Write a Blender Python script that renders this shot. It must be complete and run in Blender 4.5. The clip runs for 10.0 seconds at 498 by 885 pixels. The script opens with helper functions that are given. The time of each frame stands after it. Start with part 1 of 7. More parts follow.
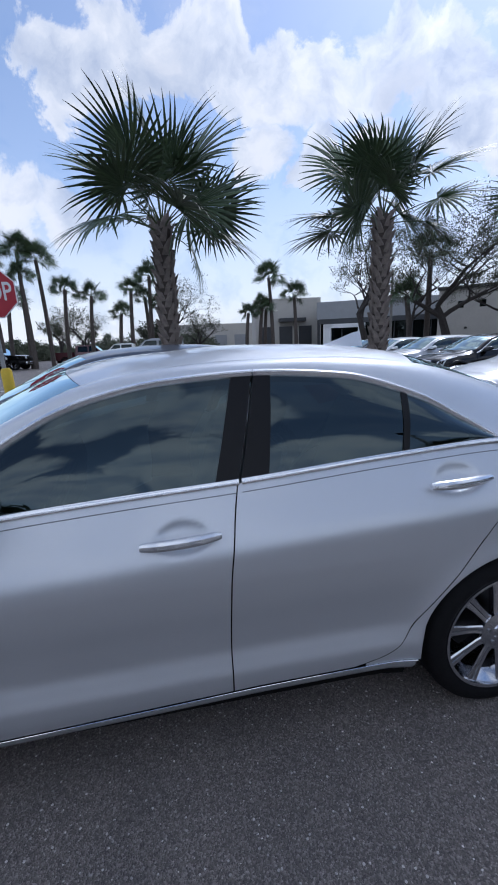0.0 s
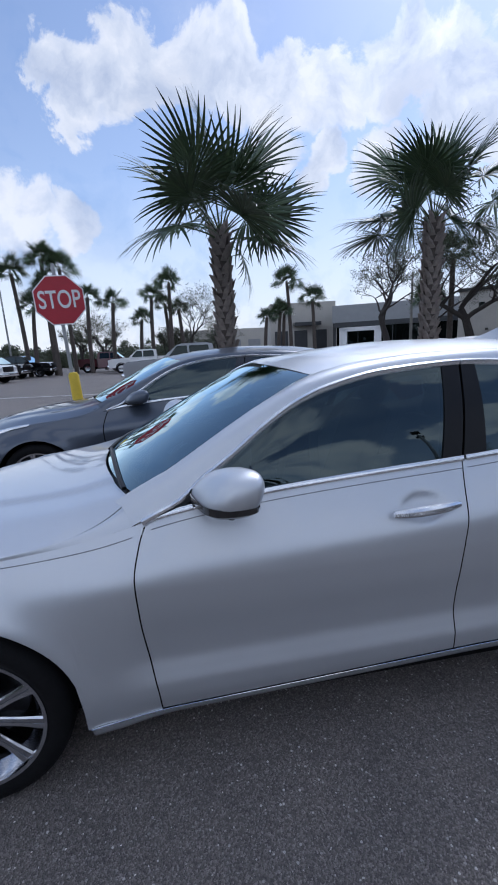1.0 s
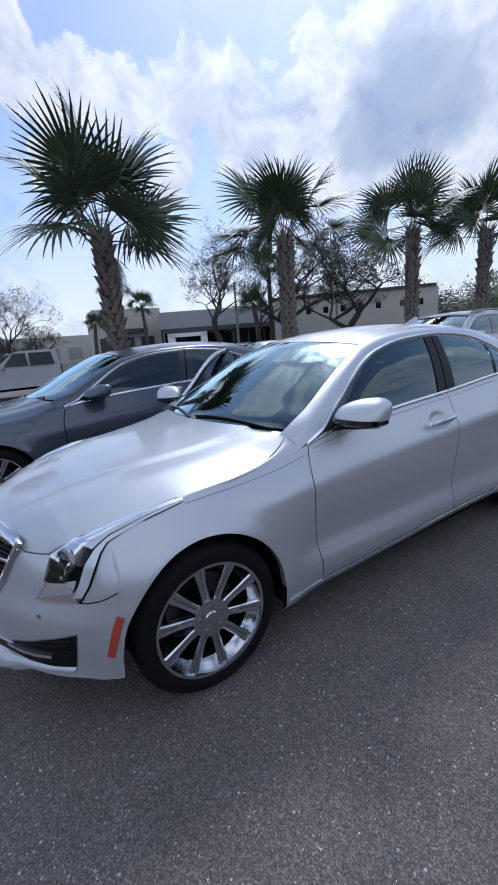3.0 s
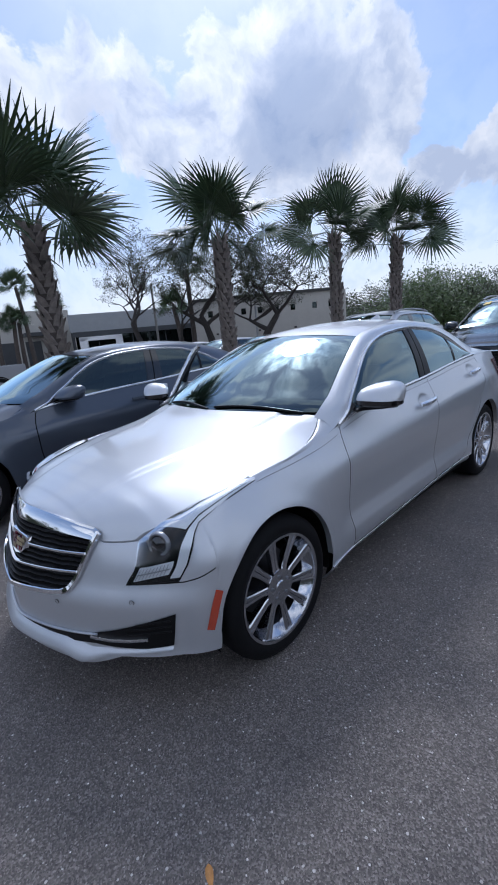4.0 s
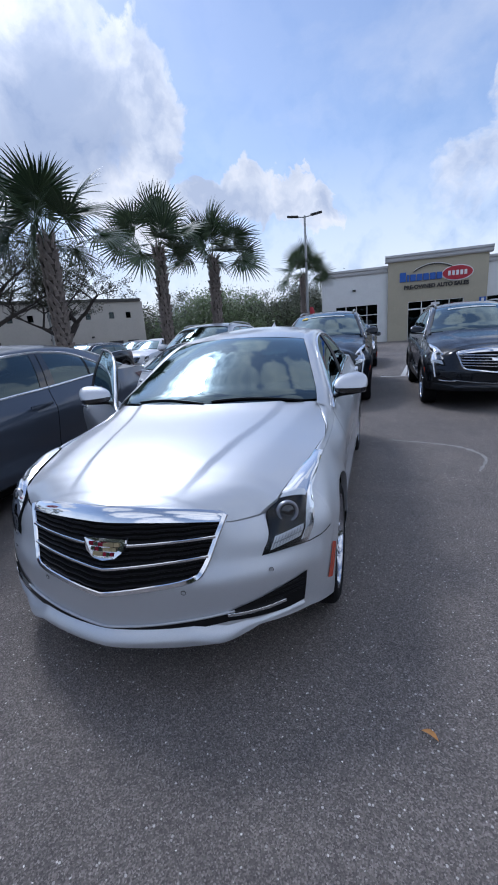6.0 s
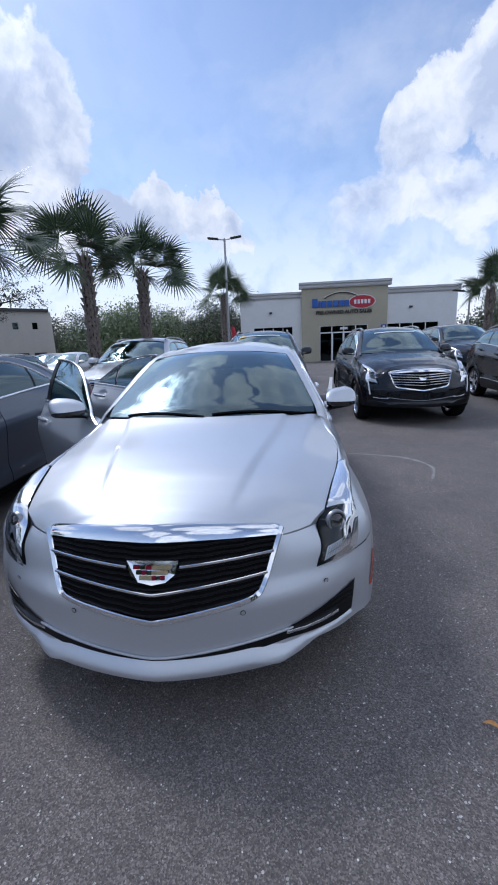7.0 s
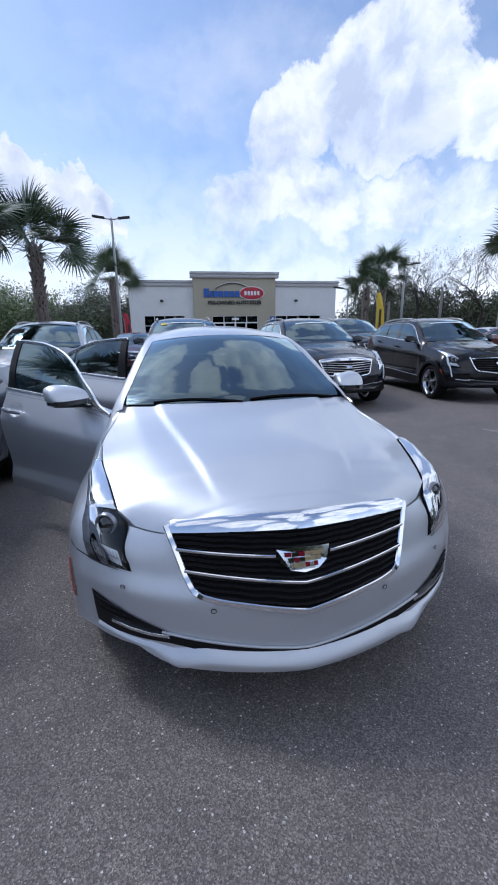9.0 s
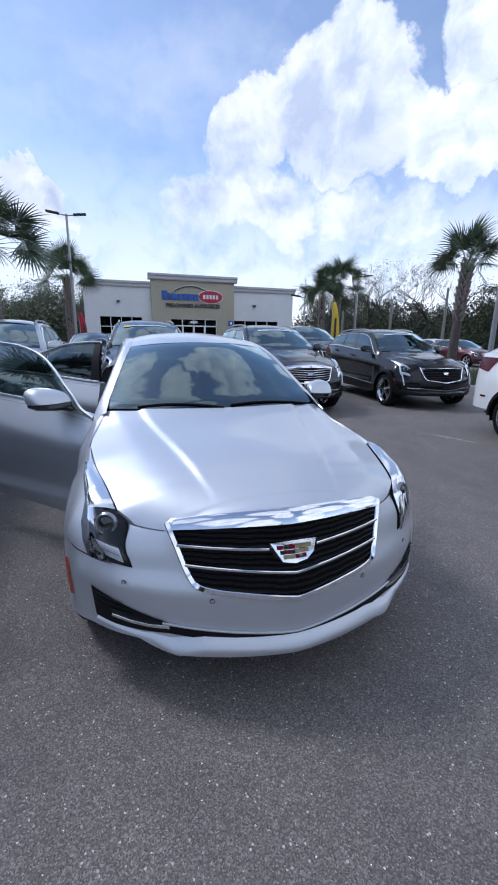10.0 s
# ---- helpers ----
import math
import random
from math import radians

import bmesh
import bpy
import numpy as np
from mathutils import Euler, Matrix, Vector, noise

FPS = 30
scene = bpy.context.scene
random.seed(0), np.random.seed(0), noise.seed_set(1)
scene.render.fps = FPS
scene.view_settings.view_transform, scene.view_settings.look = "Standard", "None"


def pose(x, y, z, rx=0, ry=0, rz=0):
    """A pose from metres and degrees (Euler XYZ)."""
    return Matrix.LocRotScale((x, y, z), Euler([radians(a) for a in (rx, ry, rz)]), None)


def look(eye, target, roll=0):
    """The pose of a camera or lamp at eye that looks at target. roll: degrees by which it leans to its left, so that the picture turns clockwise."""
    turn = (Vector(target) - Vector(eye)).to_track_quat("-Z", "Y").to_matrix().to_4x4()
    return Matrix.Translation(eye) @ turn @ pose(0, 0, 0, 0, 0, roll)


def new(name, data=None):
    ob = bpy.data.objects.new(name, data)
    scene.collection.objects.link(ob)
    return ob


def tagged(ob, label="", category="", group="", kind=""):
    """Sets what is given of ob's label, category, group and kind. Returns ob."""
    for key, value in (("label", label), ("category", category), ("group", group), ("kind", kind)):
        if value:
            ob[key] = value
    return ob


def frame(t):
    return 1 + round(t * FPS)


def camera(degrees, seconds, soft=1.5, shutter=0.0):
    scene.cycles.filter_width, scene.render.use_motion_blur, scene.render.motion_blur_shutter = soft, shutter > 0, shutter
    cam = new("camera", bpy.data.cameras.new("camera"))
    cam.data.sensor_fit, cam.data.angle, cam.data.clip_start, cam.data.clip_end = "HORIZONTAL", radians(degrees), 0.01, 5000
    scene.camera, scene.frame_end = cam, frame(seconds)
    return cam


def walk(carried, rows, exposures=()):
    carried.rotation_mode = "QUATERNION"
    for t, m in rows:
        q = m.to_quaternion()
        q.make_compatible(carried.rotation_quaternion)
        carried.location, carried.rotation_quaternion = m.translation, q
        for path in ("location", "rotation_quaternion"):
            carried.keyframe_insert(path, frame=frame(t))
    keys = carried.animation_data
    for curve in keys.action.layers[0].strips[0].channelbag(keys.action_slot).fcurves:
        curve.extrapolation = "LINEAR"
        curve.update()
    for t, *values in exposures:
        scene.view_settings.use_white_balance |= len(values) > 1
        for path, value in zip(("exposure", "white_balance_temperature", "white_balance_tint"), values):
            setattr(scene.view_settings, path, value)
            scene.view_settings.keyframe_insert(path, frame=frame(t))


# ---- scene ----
cam = camera(62.3, 10.0, soft=1.9)
PATH = [
    (0, (1.572, -2.047, 1.461), (1.935, -0.137, 0.991), -2.2),
    (0.5, (1.123, -2.022, 1.444), (1.324, -0.078, 1.02), -3.7),
    (1, (0.76, -2.088, 1.452), (1.073, -0.163, 1.006), -3.0),
    (1.5, (0.42, -2.203, 1.452), (0.914, -0.321, 0.992), -2.3),
    (2, (0.036, -2.13, 1.391), (0.736, -0.314, 0.93), -2.1),
    (2.5, (-0.277, -2.171, 1.397), (0.603, -0.438, 0.927), -2.3),
    (2.7, (-0.425, -2.218, 1.396), (0.529, -0.523, 0.93), -3.4),
    (3.8, (-1.049, -2.011, 1.382), (0.241, -0.561, 0.895), -5.3),
    (4, (-1.171, -1.951, 1.392), (0.179, -0.559, 0.902), -5.5),
    (4.5, (-1.461, -1.826, 1.422), (0.042, -0.599, 0.934), -5.6),
    (5, (-1.648, -1.494, 1.372), (0.027, -0.502, 0.914), -4.5),
    (5.5, (-1.821, -1.216, 1.394), (-0.063, -0.404, 0.891), -4.5),
    (6, (-2.009, -1.043, 1.417), (-0.166, -0.462, 0.901), -4.4),
    (6.2, (-2.059, -0.956, 1.438), (-0.188, -0.464, 0.934), -4.5),
    (7.3, (-2.101, -0.336, 1.404), (-0.157, -0.296, 0.935), -1.0),
    (7.5, (-2.136, -0.246, 1.403), (-0.197, -0.303, 0.913), -0.2),
    (8, (-2.121, -0.009, 1.384), (-0.199, -0.197, 0.864), -0.8),
    (8.5, (-1.963, 0.275, 1.358), (-0.049, 0.019, 0.836), -1.4),
    (9, (-1.997, 0.436, 1.394), (-0.101, 0.064, 0.877), -1.0),
    (9.5, (-2.073, 0.583, 1.432), (-0.204, 0.088, 0.922), -0.1),
    (10, (-2.094, 0.614, 1.431), (-0.246, 0.034, 0.931), 0.9),
]
walk(cam, [(t, look(eye, target, roll)) for t, eye, target, roll in PATH], exposures=[(0.0, 0.76, 5650, 13), (5.0, 0.76, 5650, 13), (10.0, 1.0, 5650, 13)])

# ---- daylight: a veiled sun behind broken cumulus ----
SUN_AZ, SUN_EL = radians(48), radians(49)
SUN_DIR = Vector((math.cos(SUN_EL) * math.cos(SUN_AZ), math.cos(SUN_EL) * math.sin(SUN_AZ), math.sin(SUN_EL)))


def link_math(nt, op, a, b=None, c=None, clamp=False):
    n = nt.nodes.new("ShaderNodeMath")
    n.operation, n.use_clamp = op, clamp
    for i, v in enumerate((a, b, c)):
        if v is None:
            continue
        if isinstance(v, (int, float)):
            n.inputs[i].default_value = v
        else:
            nt.links.new(v, n.inputs[i])
    return n.outputs[0]


def ramp_node(nt, fac, stops, ease="LINEAR"):
    n = nt.nodes.new("ShaderNodeValToRGB")
    el = n.color_ramp.elements
    while len(el) < len(stops):
        el.new(0.5)
    n.color_ramp.interpolation = ease
    for e, (p, c) in zip(el, stops):
        e.position = p
        e.color = (*c, 1) if len(c) == 3 else c
    nt.links.new(fac, n.inputs[0])
    return n.outputs[0]


def noise_node(nt, vec, scale, detail=5.0, rough=0.55, distort=0.0):
    n = nt.nodes.new("ShaderNodeTexNoise")
    n.inputs["Scale"].default_value = scale
    n.inputs["Detail"].default_value = detail
    n.inputs["Roughness"].default_value = rough
    n.inputs["Distortion"].default_value = distort
    if vec is not None:
        nt.links.new(vec, n.inputs["Vector"])
    return n.outputs[0], n.outputs[1]


def vec_math(nt, op, a, b=None):
    n = nt.nodes.new("ShaderNodeVectorMath")
    n.operation = op
    for i, v in enumerate((a, b)):
        if v is None:
            continue
        if isinstance(v, (tuple, list, Vector)):
            n.inputs[i].default_value = tuple(v)
        else:
            nt.links.new(v, n.inputs[i])
    return n


# cumulus banks: azimuth, elevation (degrees), angular radius, weight
CLOUDS = [
    (99, 28, 3.6, 1), (93, 28.5, 4.4, 1), (87, 29, 3.6, 1), (81, 29, 3.4, 1), (75, 28, 4, 1), (70, 26.5, 4, 1), (62, 27.5, 4.2, 1), (56, 26, 4, 1), (54, 21.5, 3.5, 0.9), (107, 15, 4.2, 0.85), (101, 14.5, 3, 0.75), (77, 21.5, 3, 0.9), (71, 20.5, 2.6, 0.9), (64, 20.5, 3, 0.9),
    (47, 24.5, 5, 1), (43, 28, 4.5, 1), (37, 27.5, 5.5, 1), (31, 27, 4.5, 1), (27, 23.5, 4, 1), (37, 22.5, 7, 1), (27, 19.5, 3.2, 1), (46, 19, 5, 0.9), (33, 17.5, 4, 0.9),
    (20.5, 15.8, 3, 1), (15.5, 16.3, 3.2, 1), (10.5, 15.8, 2.6, 1), (7, 13.5, 2.4, 0.9), (28, 14.5, 5, 0.9),
    (-15.5, 22.3, 3.2, 1), (-19.5, 24, 4, 1), (-24.5, 25.5, 4.5, 1), (-30, 26.5, 5, 1), (-33, 22.5, 4.6, 1), (-27, 21.5, 4, 1), (-38.5, 21, 4.2, 1), (-42, 22.5, 3.6, 1), (-43, 29.5, 4, 1), (-50, 26, 5, 1),
    (-13, 17, 4.4, 0.62), (-18, 16.5, 4.6, 0.66), (-23, 15, 4.6, 0.62), (-29, 14, 4.4, 0.60), (-9, 14, 4.4, 0.58), (-36, 14, 4.4, 0.55),
    (48, 50, 9, 1), (62, 42, 5, 0.9), (30, 59, 6, 0.8), (12, 71, 5, 0.92), (24, 66, 5, 0.92), (34, 74, 4.5, 0.90), (2, 64, 4, 0.92), (50, 70, 5, 0.92), (-8, 69, 3.5, 0.85), (66, 62, 6, 0.75), (18, 49, 6, 1), (80, 50, 7, 1), (-12, 58, 4, 0.9), (-30, 75, 4, 0.9), (90, 80, 4, 0.9), (-28, 52, 9, 1), (120, 55, 11, 1), (160, 40, 12, 1), (200, 62, 12, 1), (178, 20, 10, 0.9),
    (-70, 22, 9, 1), (-88, 30, 10, 1), (-104, 20, 8, 1), (-122, 32, 11, 1), (-140, 18, 9, 1), (-80, 50, 10, 0.9), (-110, 58, 11, 1), (-160, 42, 11, 1),
]

# where the banks are thick and lit from behind
GREY = [(37, 24.5, 6.2, 1.0), (33, 22.5, 5, 0.9), (41, 22, 4, 0.8), (-32, 20, 4, 0.35), (-23, 21.5, 3.5, 0.3), (88, 26.5, 4, 0.3), (60, 24, 4, 0.45), (97, 15, 4, 0.3), (34, 58, 5, 0.5), (10, 68, 5, 0.4)]


def build_sky():
    w = bpy.data.worlds.new("sky")
    scene.world = w
    w.use_nodes = True
    nt = w.node_tree
    nt.nodes.clear()
    out = nt.nodes.new("ShaderNodeOutputWorld")
    sky = nt.nodes.new("ShaderNodeTexSky")
    sky.sky_type = "NISHITA"
    sky.sun_disc = False
    sky.sun_elevation = SUN_EL
    sky.sun_rotation = radians(90) - SUN_AZ
    sky.air_density, sky.dust_density, sky.ozone_density = 1.0, 0.6, 1.6
    coord = nt.nodes.new("ShaderNodeTexCoord").outputs["Generated"]
    sep = nt.nodes.new("ShaderNodeSeparateXYZ")
    nt.links.new(coord, sep.inputs[0])
    up = link_math(nt, "MAXIMUM", sep.outputs[2], 0.0)
    inv = link_math(nt, "DIVIDE", 1.0, link_math(nt, "ADD", up, 0.22))
    comb = nt.nodes.new("ShaderNodeCombineXYZ")
    nt.links.new(link_math(nt, "MULTIPLY", sep.outputs[0], inv), comb.inputs[0])
    nt.links.new(link_math(nt, "MULTIPLY", sep.outputs[1], inv), comb.inputs[1])
    flat = comb.outputs[0]
    big, _ = noise_node(nt, flat, 1.1, 8, 0.62, 0.2)
    fine, fine_col = noise_node(nt, coord, 7.0, 8, 0.6, 0.3)
    puff, _ = noise_node(nt, coord, 17.0, 8, 0.62, 0.25)
    wob = vec_math(nt, "ADD", coord, vec_math(nt, "MULTIPLY", vec_math(nt, "SUBTRACT", fine_col, (0.5, 0.5, 0.5)).outputs[0], (0.20, 0.20, 0.20)).outputs[0]).outputs[0]
    wob = vec_math(nt, "NORMALIZE", wob).outputs[0]

    def banks(rows, near, far):
        total = None
        for az, el, rad, weight in rows:
            d = Vector((math.cos(radians(el)) * math.cos(radians(az)), math.cos(radians(el)) * math.sin(radians(az)), math.sin(radians(el))))
            dot = vec_math(nt, "DOT_PRODUCT", wob, d).outputs["Value"]
            m = nt.nodes.new("ShaderNodeMapRange")
            m.interpolation_type = "SMOOTHSTEP"
            m.inputs[1].default_value = math.cos(radians(rad * far))
            m.inputs[2].default_value = math.cos(radians(rad * near))
            m.inputs[3].default_value, m.inputs[4].default_value = 0.0, weight
            nt.links.new(dot, m.inputs[0])
            total = m.outputs[0] if total is None else link_math(nt, "MAXIMUM", total, m.outputs[0])
        return total

    bank = banks(CLOUDS, 0.30, 1.45)
    grey = banks(GREY, 0.2, 1.2)
    # a thin veil, thicker to the horizon
    haze = ramp_node(nt, up, [(0.0, (0.95, 0.95, 0.95)), (0.20, (0.55, 0.55, 0.55)), (0.34, (0.20, 0.20, 0.20)), (0.60, (0.08, 0.08, 0.08))])
    thin = ramp_node(nt, big, [(0.46, (0, 0, 0)), (0.74, (0.80, 0.80, 0.80))])
    mask = link_math(nt, "MAXIMUM", link_math(nt, "MULTIPLY", thin, 0.55), haze)
    rough = link_math(nt, "ADD", link_math(nt, "MULTIPLY", link_math(nt, "SUBTRACT", fine, 0.5), 1.0), link_math(nt, "MULTIPLY", link_math(nt, "SUBTRACT", puff, 0.5), 0.42))
    dense = link_math(nt, "MULTIPLY", bank, link_math(nt, "ADD", rough, 0.95))
    mask = link_math(nt, "MAXIMUM", mask, ramp_node(nt, dense, [(0.28, (0, 0, 0)), (0.42, (0.35, 0.35, 0.35)), (0.56, (0.86, 0.86, 0.86)), (0.76, (1, 1, 1))]))
    # clouds shine towards the sun and grey where they are thick and lit from behind
    toward = link_math(nt, "MAXIMUM", vec_math(nt, "DOT_PRODUCT", coord, SUN_DIR).outputs["Value"], 0.0)
    glow = link_math(nt, "POWER", toward, 11.0)
    core = link_math(nt, "POWER", toward, 110.0)
    soft = vec_math(nt, "NORMALIZE", vec_math(nt, "ADD", coord, wob).outputs[0]).outputs[0]
    tone, _ = noise_node(nt, soft, 8.0, 6, 0.55)
    # relief: billows lit from the sun's side
    lift = vec_math(nt, "ADD", soft, tuple(SUN_DIR * 0.035)).outputs[0]
    tone_up, _ = noise_node(nt, lift, 8.0, 6, 0.55)
    tone = link_math(nt, "ADD", tone, link_math(nt, "MULTIPLY", link_math(nt, "SUBTRACT", tone, tone_up), 1.0))
    # thick hearts go grey, thin rims stay bright
    tone = link_math(nt, "SUBTRACT", tone, link_math(nt, "MULTIPLY", link_math(nt, "SUBTRACT", dense, 0.62), 0.20))
    white = ramp_node(nt, tone, [(0.22, (0.60, 0.66, 0.78)), (0.46, (0.84, 0.87, 0.92)), (0.64, (1.02, 1.01, 1.0))])
    gm = nt.nodes.new("ShaderNodeMix")
    gm.data_type = "RGBA"
    nt.links.new(link_math(nt, "MULTIPLY", grey, link_math(nt, "ADD", link_math(nt, "MULTIPLY", tone, 0.9), 0.40), clamp=True), gm.inputs[0])
    nt.links.new(white, gm.inputs[6])
    gm.inputs[7].default_value = (0.40, 0.48, 0.64, 1)
    shade = gm.outputs[2]
    away = link_math(nt, "MULTIPLY_ADD", vec_math(nt, "DOT_PRODUCT", coord, SUN_DIR).outputs["Value"], -0.18, 0.20)
    lum = link_math(nt, "ADD", link_math(nt, "ADD", 0.415, away), link_math(nt, "ADD", link_math(nt, "MULTIPLY", glow, 0.36), link_math(nt, "MULTIPLY", core, link_math(nt, "MULTIPLY", link_math(nt, "MULTIPLY", tone, tone), 16.0))))
    cloud = nt.nodes.new("ShaderNodeBackground")
    nt.links.new(shade, cloud.inputs[0])
    nt.links.new(lum, cloud.inputs[1])
    clear = nt.nodes.new("ShaderNodeBackground")
    nt.links.new(sky.outputs[0], clear.inputs[0])
    clear.inputs[1].default_value = 0.080
    mix = nt.nodes.new("ShaderNodeMixShader")
    nt.links.new(mask, mix.inputs[0])
    nt.links.new(clear.outputs[0], mix.inputs[1])
    nt.links.new(cloud.outputs[0], mix.inputs[2])
    nt.links.new(mix.outputs[0], out.inputs[0])


build_sky()
sun_data = bpy.data.lights.new("sun", "SUN")
sun_data.energy, sun_data.angle, sun_data.color = 0.60, radians(11.0), (1.0, 0.95, 0.89)
sun = new("sun", sun_data)
sun.matrix_world = look(SUN_DIR * 50, (0, 0, 0))

# ---- materials ----
def material(name):
    m = bpy.data.materials.new(name)
    m.use_nodes = True
    nt = m.node_tree
    return m, nt, nt.nodes["Principled BSDF"]


def plain(name, color, rough=0.5, metal=0.0, vary=0.12, scale=9.0, bump=0.0, bump_scale=60.0, coat=0.0, spec=0.5, rnd=0.0):
    """A surface with variation at two scales, optional relief and a clear coat."""
    m, nt, b = material(name)
    pos = nt.nodes.new("ShaderNodeTexCoord").outputs["Object"]
    a, _ = noise_node(nt, pos, scale, 4, 0.6)
    c, _ = noise_node(nt, pos, scale * 7, 3, 0.6)
    f = link_math(nt, "ADD", link_math(nt, "MULTIPLY", a, 0.65), link_math(nt, "MULTIPLY", c, 0.35))
    if rnd:
        info = nt.nodes.new("ShaderNodeObjectInfo").outputs["Random"]
        f = link_math(nt, "ADD", f, link_math(nt, "MULTIPLY", link_math(nt, "SUBTRACT", info, 0.5), rnd))
    lo = tuple(x * (1 - vary) for x in color)
    hi = tuple(min(1, x * (1 + vary)) for x in color)
    nt.links.new(ramp_node(nt, f, [(0.3, lo), (0.7, hi)]), b.inputs["Base Color"])
    b.inputs["Roughness"].default_value = rough
    b.inputs["Metallic"].default_value = metal
    b.inputs["Specular IOR Level"].default_value = spec
    b.inputs["Coat Weight"].default_value = coat
    b.inputs["Coat Roughness"].default_value = 0.04
    if bump:
        d, _ = noise_node(nt, pos, bump_scale, 4, 0.6)
        bn = nt.nodes.new("ShaderNodeBump")
        bn.inputs["Strength"].default_value = bump
        bn.inputs["Distance"].default_value = 0.01
        nt.links.new(d, bn.inputs["Height"])
        nt.links.new(bn.outputs[0], b.inputs["Normal"])
    return m


def paint(name, color, metal=0.6, rough=0.34, flake=0.05, coat=0.75, spec=0.5):
    """Car paint: metallic base with fine flake under a clear coat, a little road dust."""
    m, nt, b = material(name)
    pos = nt.nodes.new("ShaderNodeTexCoord").outputs["Object"]
    fl, _ = noise_node(nt, pos, 900.0, 1, 0.5)
    dust, _ = noise_node(nt, pos, 2.6, 6, 0.65)
    col = ramp_node(nt, fl, [(0.3, tuple(c * (1 - flake) for c in color)), (0.7, tuple(min(1, c * (1 + flake)) for c in color))])
    nt.links.new(col, b.inputs["Base Color"])
    b.inputs["Metallic"].default_value = metal
    b.inputs["Roughness"].default_value = rough
    b.inputs["Coat Weight"].default_value = coat
    b.inputs["Specular IOR Level"].default_value = spec
    nt.links.new(ramp_node(nt, dust, [(0.35, (0.02, 0.02, 0.02)), (0.75, (0.08, 0.08, 0.08))]), b.inputs["Coat Roughness"])
    return m


def glass(name, tint, rough=0.0, ior=1.5, gain=2.4, sheen=(0.70, 0.88, 0.93)):
    """Thin automotive glass: a tinted clear sheet with a mirror-like surface."""
    m, nt, b = material(name)
    nt.nodes.remove(b)
    out = nt.nodes["Material Output"]
    tr = nt.nodes.new("ShaderNodeBsdfTransparent")
    tr.inputs[0].default_value = (*tint, 1)
    gl = nt.nodes.new("ShaderNodeBsdfGlossy")
    gl.inputs["Roughness"].default_value = rough
    gl.inputs["Color"].default_value = (*sheen, 1)
    fr = nt.nodes.new("ShaderNodeFresnel")
    fr.inputs[0].default_value = ior
    mx = nt.nodes.new("ShaderNodeMixShader")
    nt.links.new(link_math(nt, "MULTIPLY", fr.outputs[0], gain, clamp=True), mx.inputs[0])
    nt.links.new(tr.outputs[0], mx.inputs[1])
    nt.links.new(gl.outputs[0], mx.inputs[2])
    nt.links.new(mx.outputs[0], out.inputs[0])
    return m


def asphalt_material():
    m, nt, b = material("asphalt")
    pos = nt.nodes.new("ShaderNodeTexCoord").outputs["Object"]
    vor = nt.nodes.new("ShaderNodeTexVoronoi")
    vor.inputs["Scale"].default_value = 215.0
    nt.links.new(pos, vor.inputs["Vector"])
    # stone tones; the near-white last stop paints sun glints on the grit
    stone = ramp_node(nt, vor.outputs["Color"], [(0.12, (0.080, 0.071, 0.065)), (0.55, (0.156, 0.137, 0.125)), (0.82, (0.262, 0.232, 0.213)), (0.945, (0.36, 0.325, 0.30)), (0.972, (0.90, 0.87, 0.83))])
    grit = nt.nodes.new("ShaderNodeTexVoronoi")
    grit.inputs["Scale"].default_value = 95.0
    nt.links.new(pos, grit.inputs["Vector"])
    gsep = nt.nodes.new("ShaderNodeSeparateColor")
    nt.links.new(grit.outputs["Color"], gsep.inputs[0])
    patchy, _ = noise_node(nt, pos, 1.3, 3, 0.6)
    chosen = link_math(nt, "GREATER_THAN", link_math(nt, "ADD", gsep.outputs[0], link_math(nt, "MULTIPLY", patchy, 0.10)), 1.012)
    chosen = link_math(nt, "MULTIPLY", chosen, link_math(nt, "LESS_THAN", grit.outputs["Distance"], 0.42))
    gmix = nt.nodes.new("ShaderNodeMix")
    gmix.data_type = "RGBA"
    nt.links.new(chosen, gmix.inputs[0])
    nt.links.new(stone, gmix.inputs[6])
    nt.links.new(ramp_node(nt, gsep.outputs[1], [(0.2, (0.26, 0.24, 0.22)), (0.9, (0.60, 0.57, 0.54))]), gmix.inputs[7])
    stone = gmix.outputs[2]
    large, _ = noise_node(nt, pos, 0.55, 5, 0.6)
    mid, _ = noise_node(nt, pos, 3.5, 5, 0.6)
    stain = ramp_node(nt, link_math(nt, "ADD", link_math(nt, "MULTIPLY", large, 0.6), link_math(nt, "MULTIPLY", mid, 0.4)), [(0.32, (0.74, 0.74, 0.76)), (0.5, (1, 1, 1)), (0.68, (1.25, 1.23, 1.2))])
    mul = nt.nodes.new("ShaderNodeMix")
    mul.data_type, mul.blend_type = "RGBA", "MULTIPLY"
    mul.inputs[0].default_value = 1.0
    nt.links.new(stone, mul.inputs[6])
    nt.links.new(stain, mul.inputs[7])
    nt.links.new(mul.outputs[2], b.inputs["Base Color"])
    b.inputs["Roughness"].default_value = 0.72
    fine, _ = noise_node(nt, pos, 90.0, 3, 0.6)
    h = link_math(nt, "ADD", link_math(nt, "MULTIPLY", vor.outputs["Distance"], 1.0), link_math(nt, "MULTIPLY", fine, 0.7))
    bn = nt.nodes.new("ShaderNodeBump")
    bn.inputs["Strength"].default_value = 0.8
    bn.inputs["Distance"].default_value = 0.004
    nt.links.new(h, bn.inputs["Height"])
    nt.links.new(bn.outputs[0], b.inputs["Normal"])
    return m


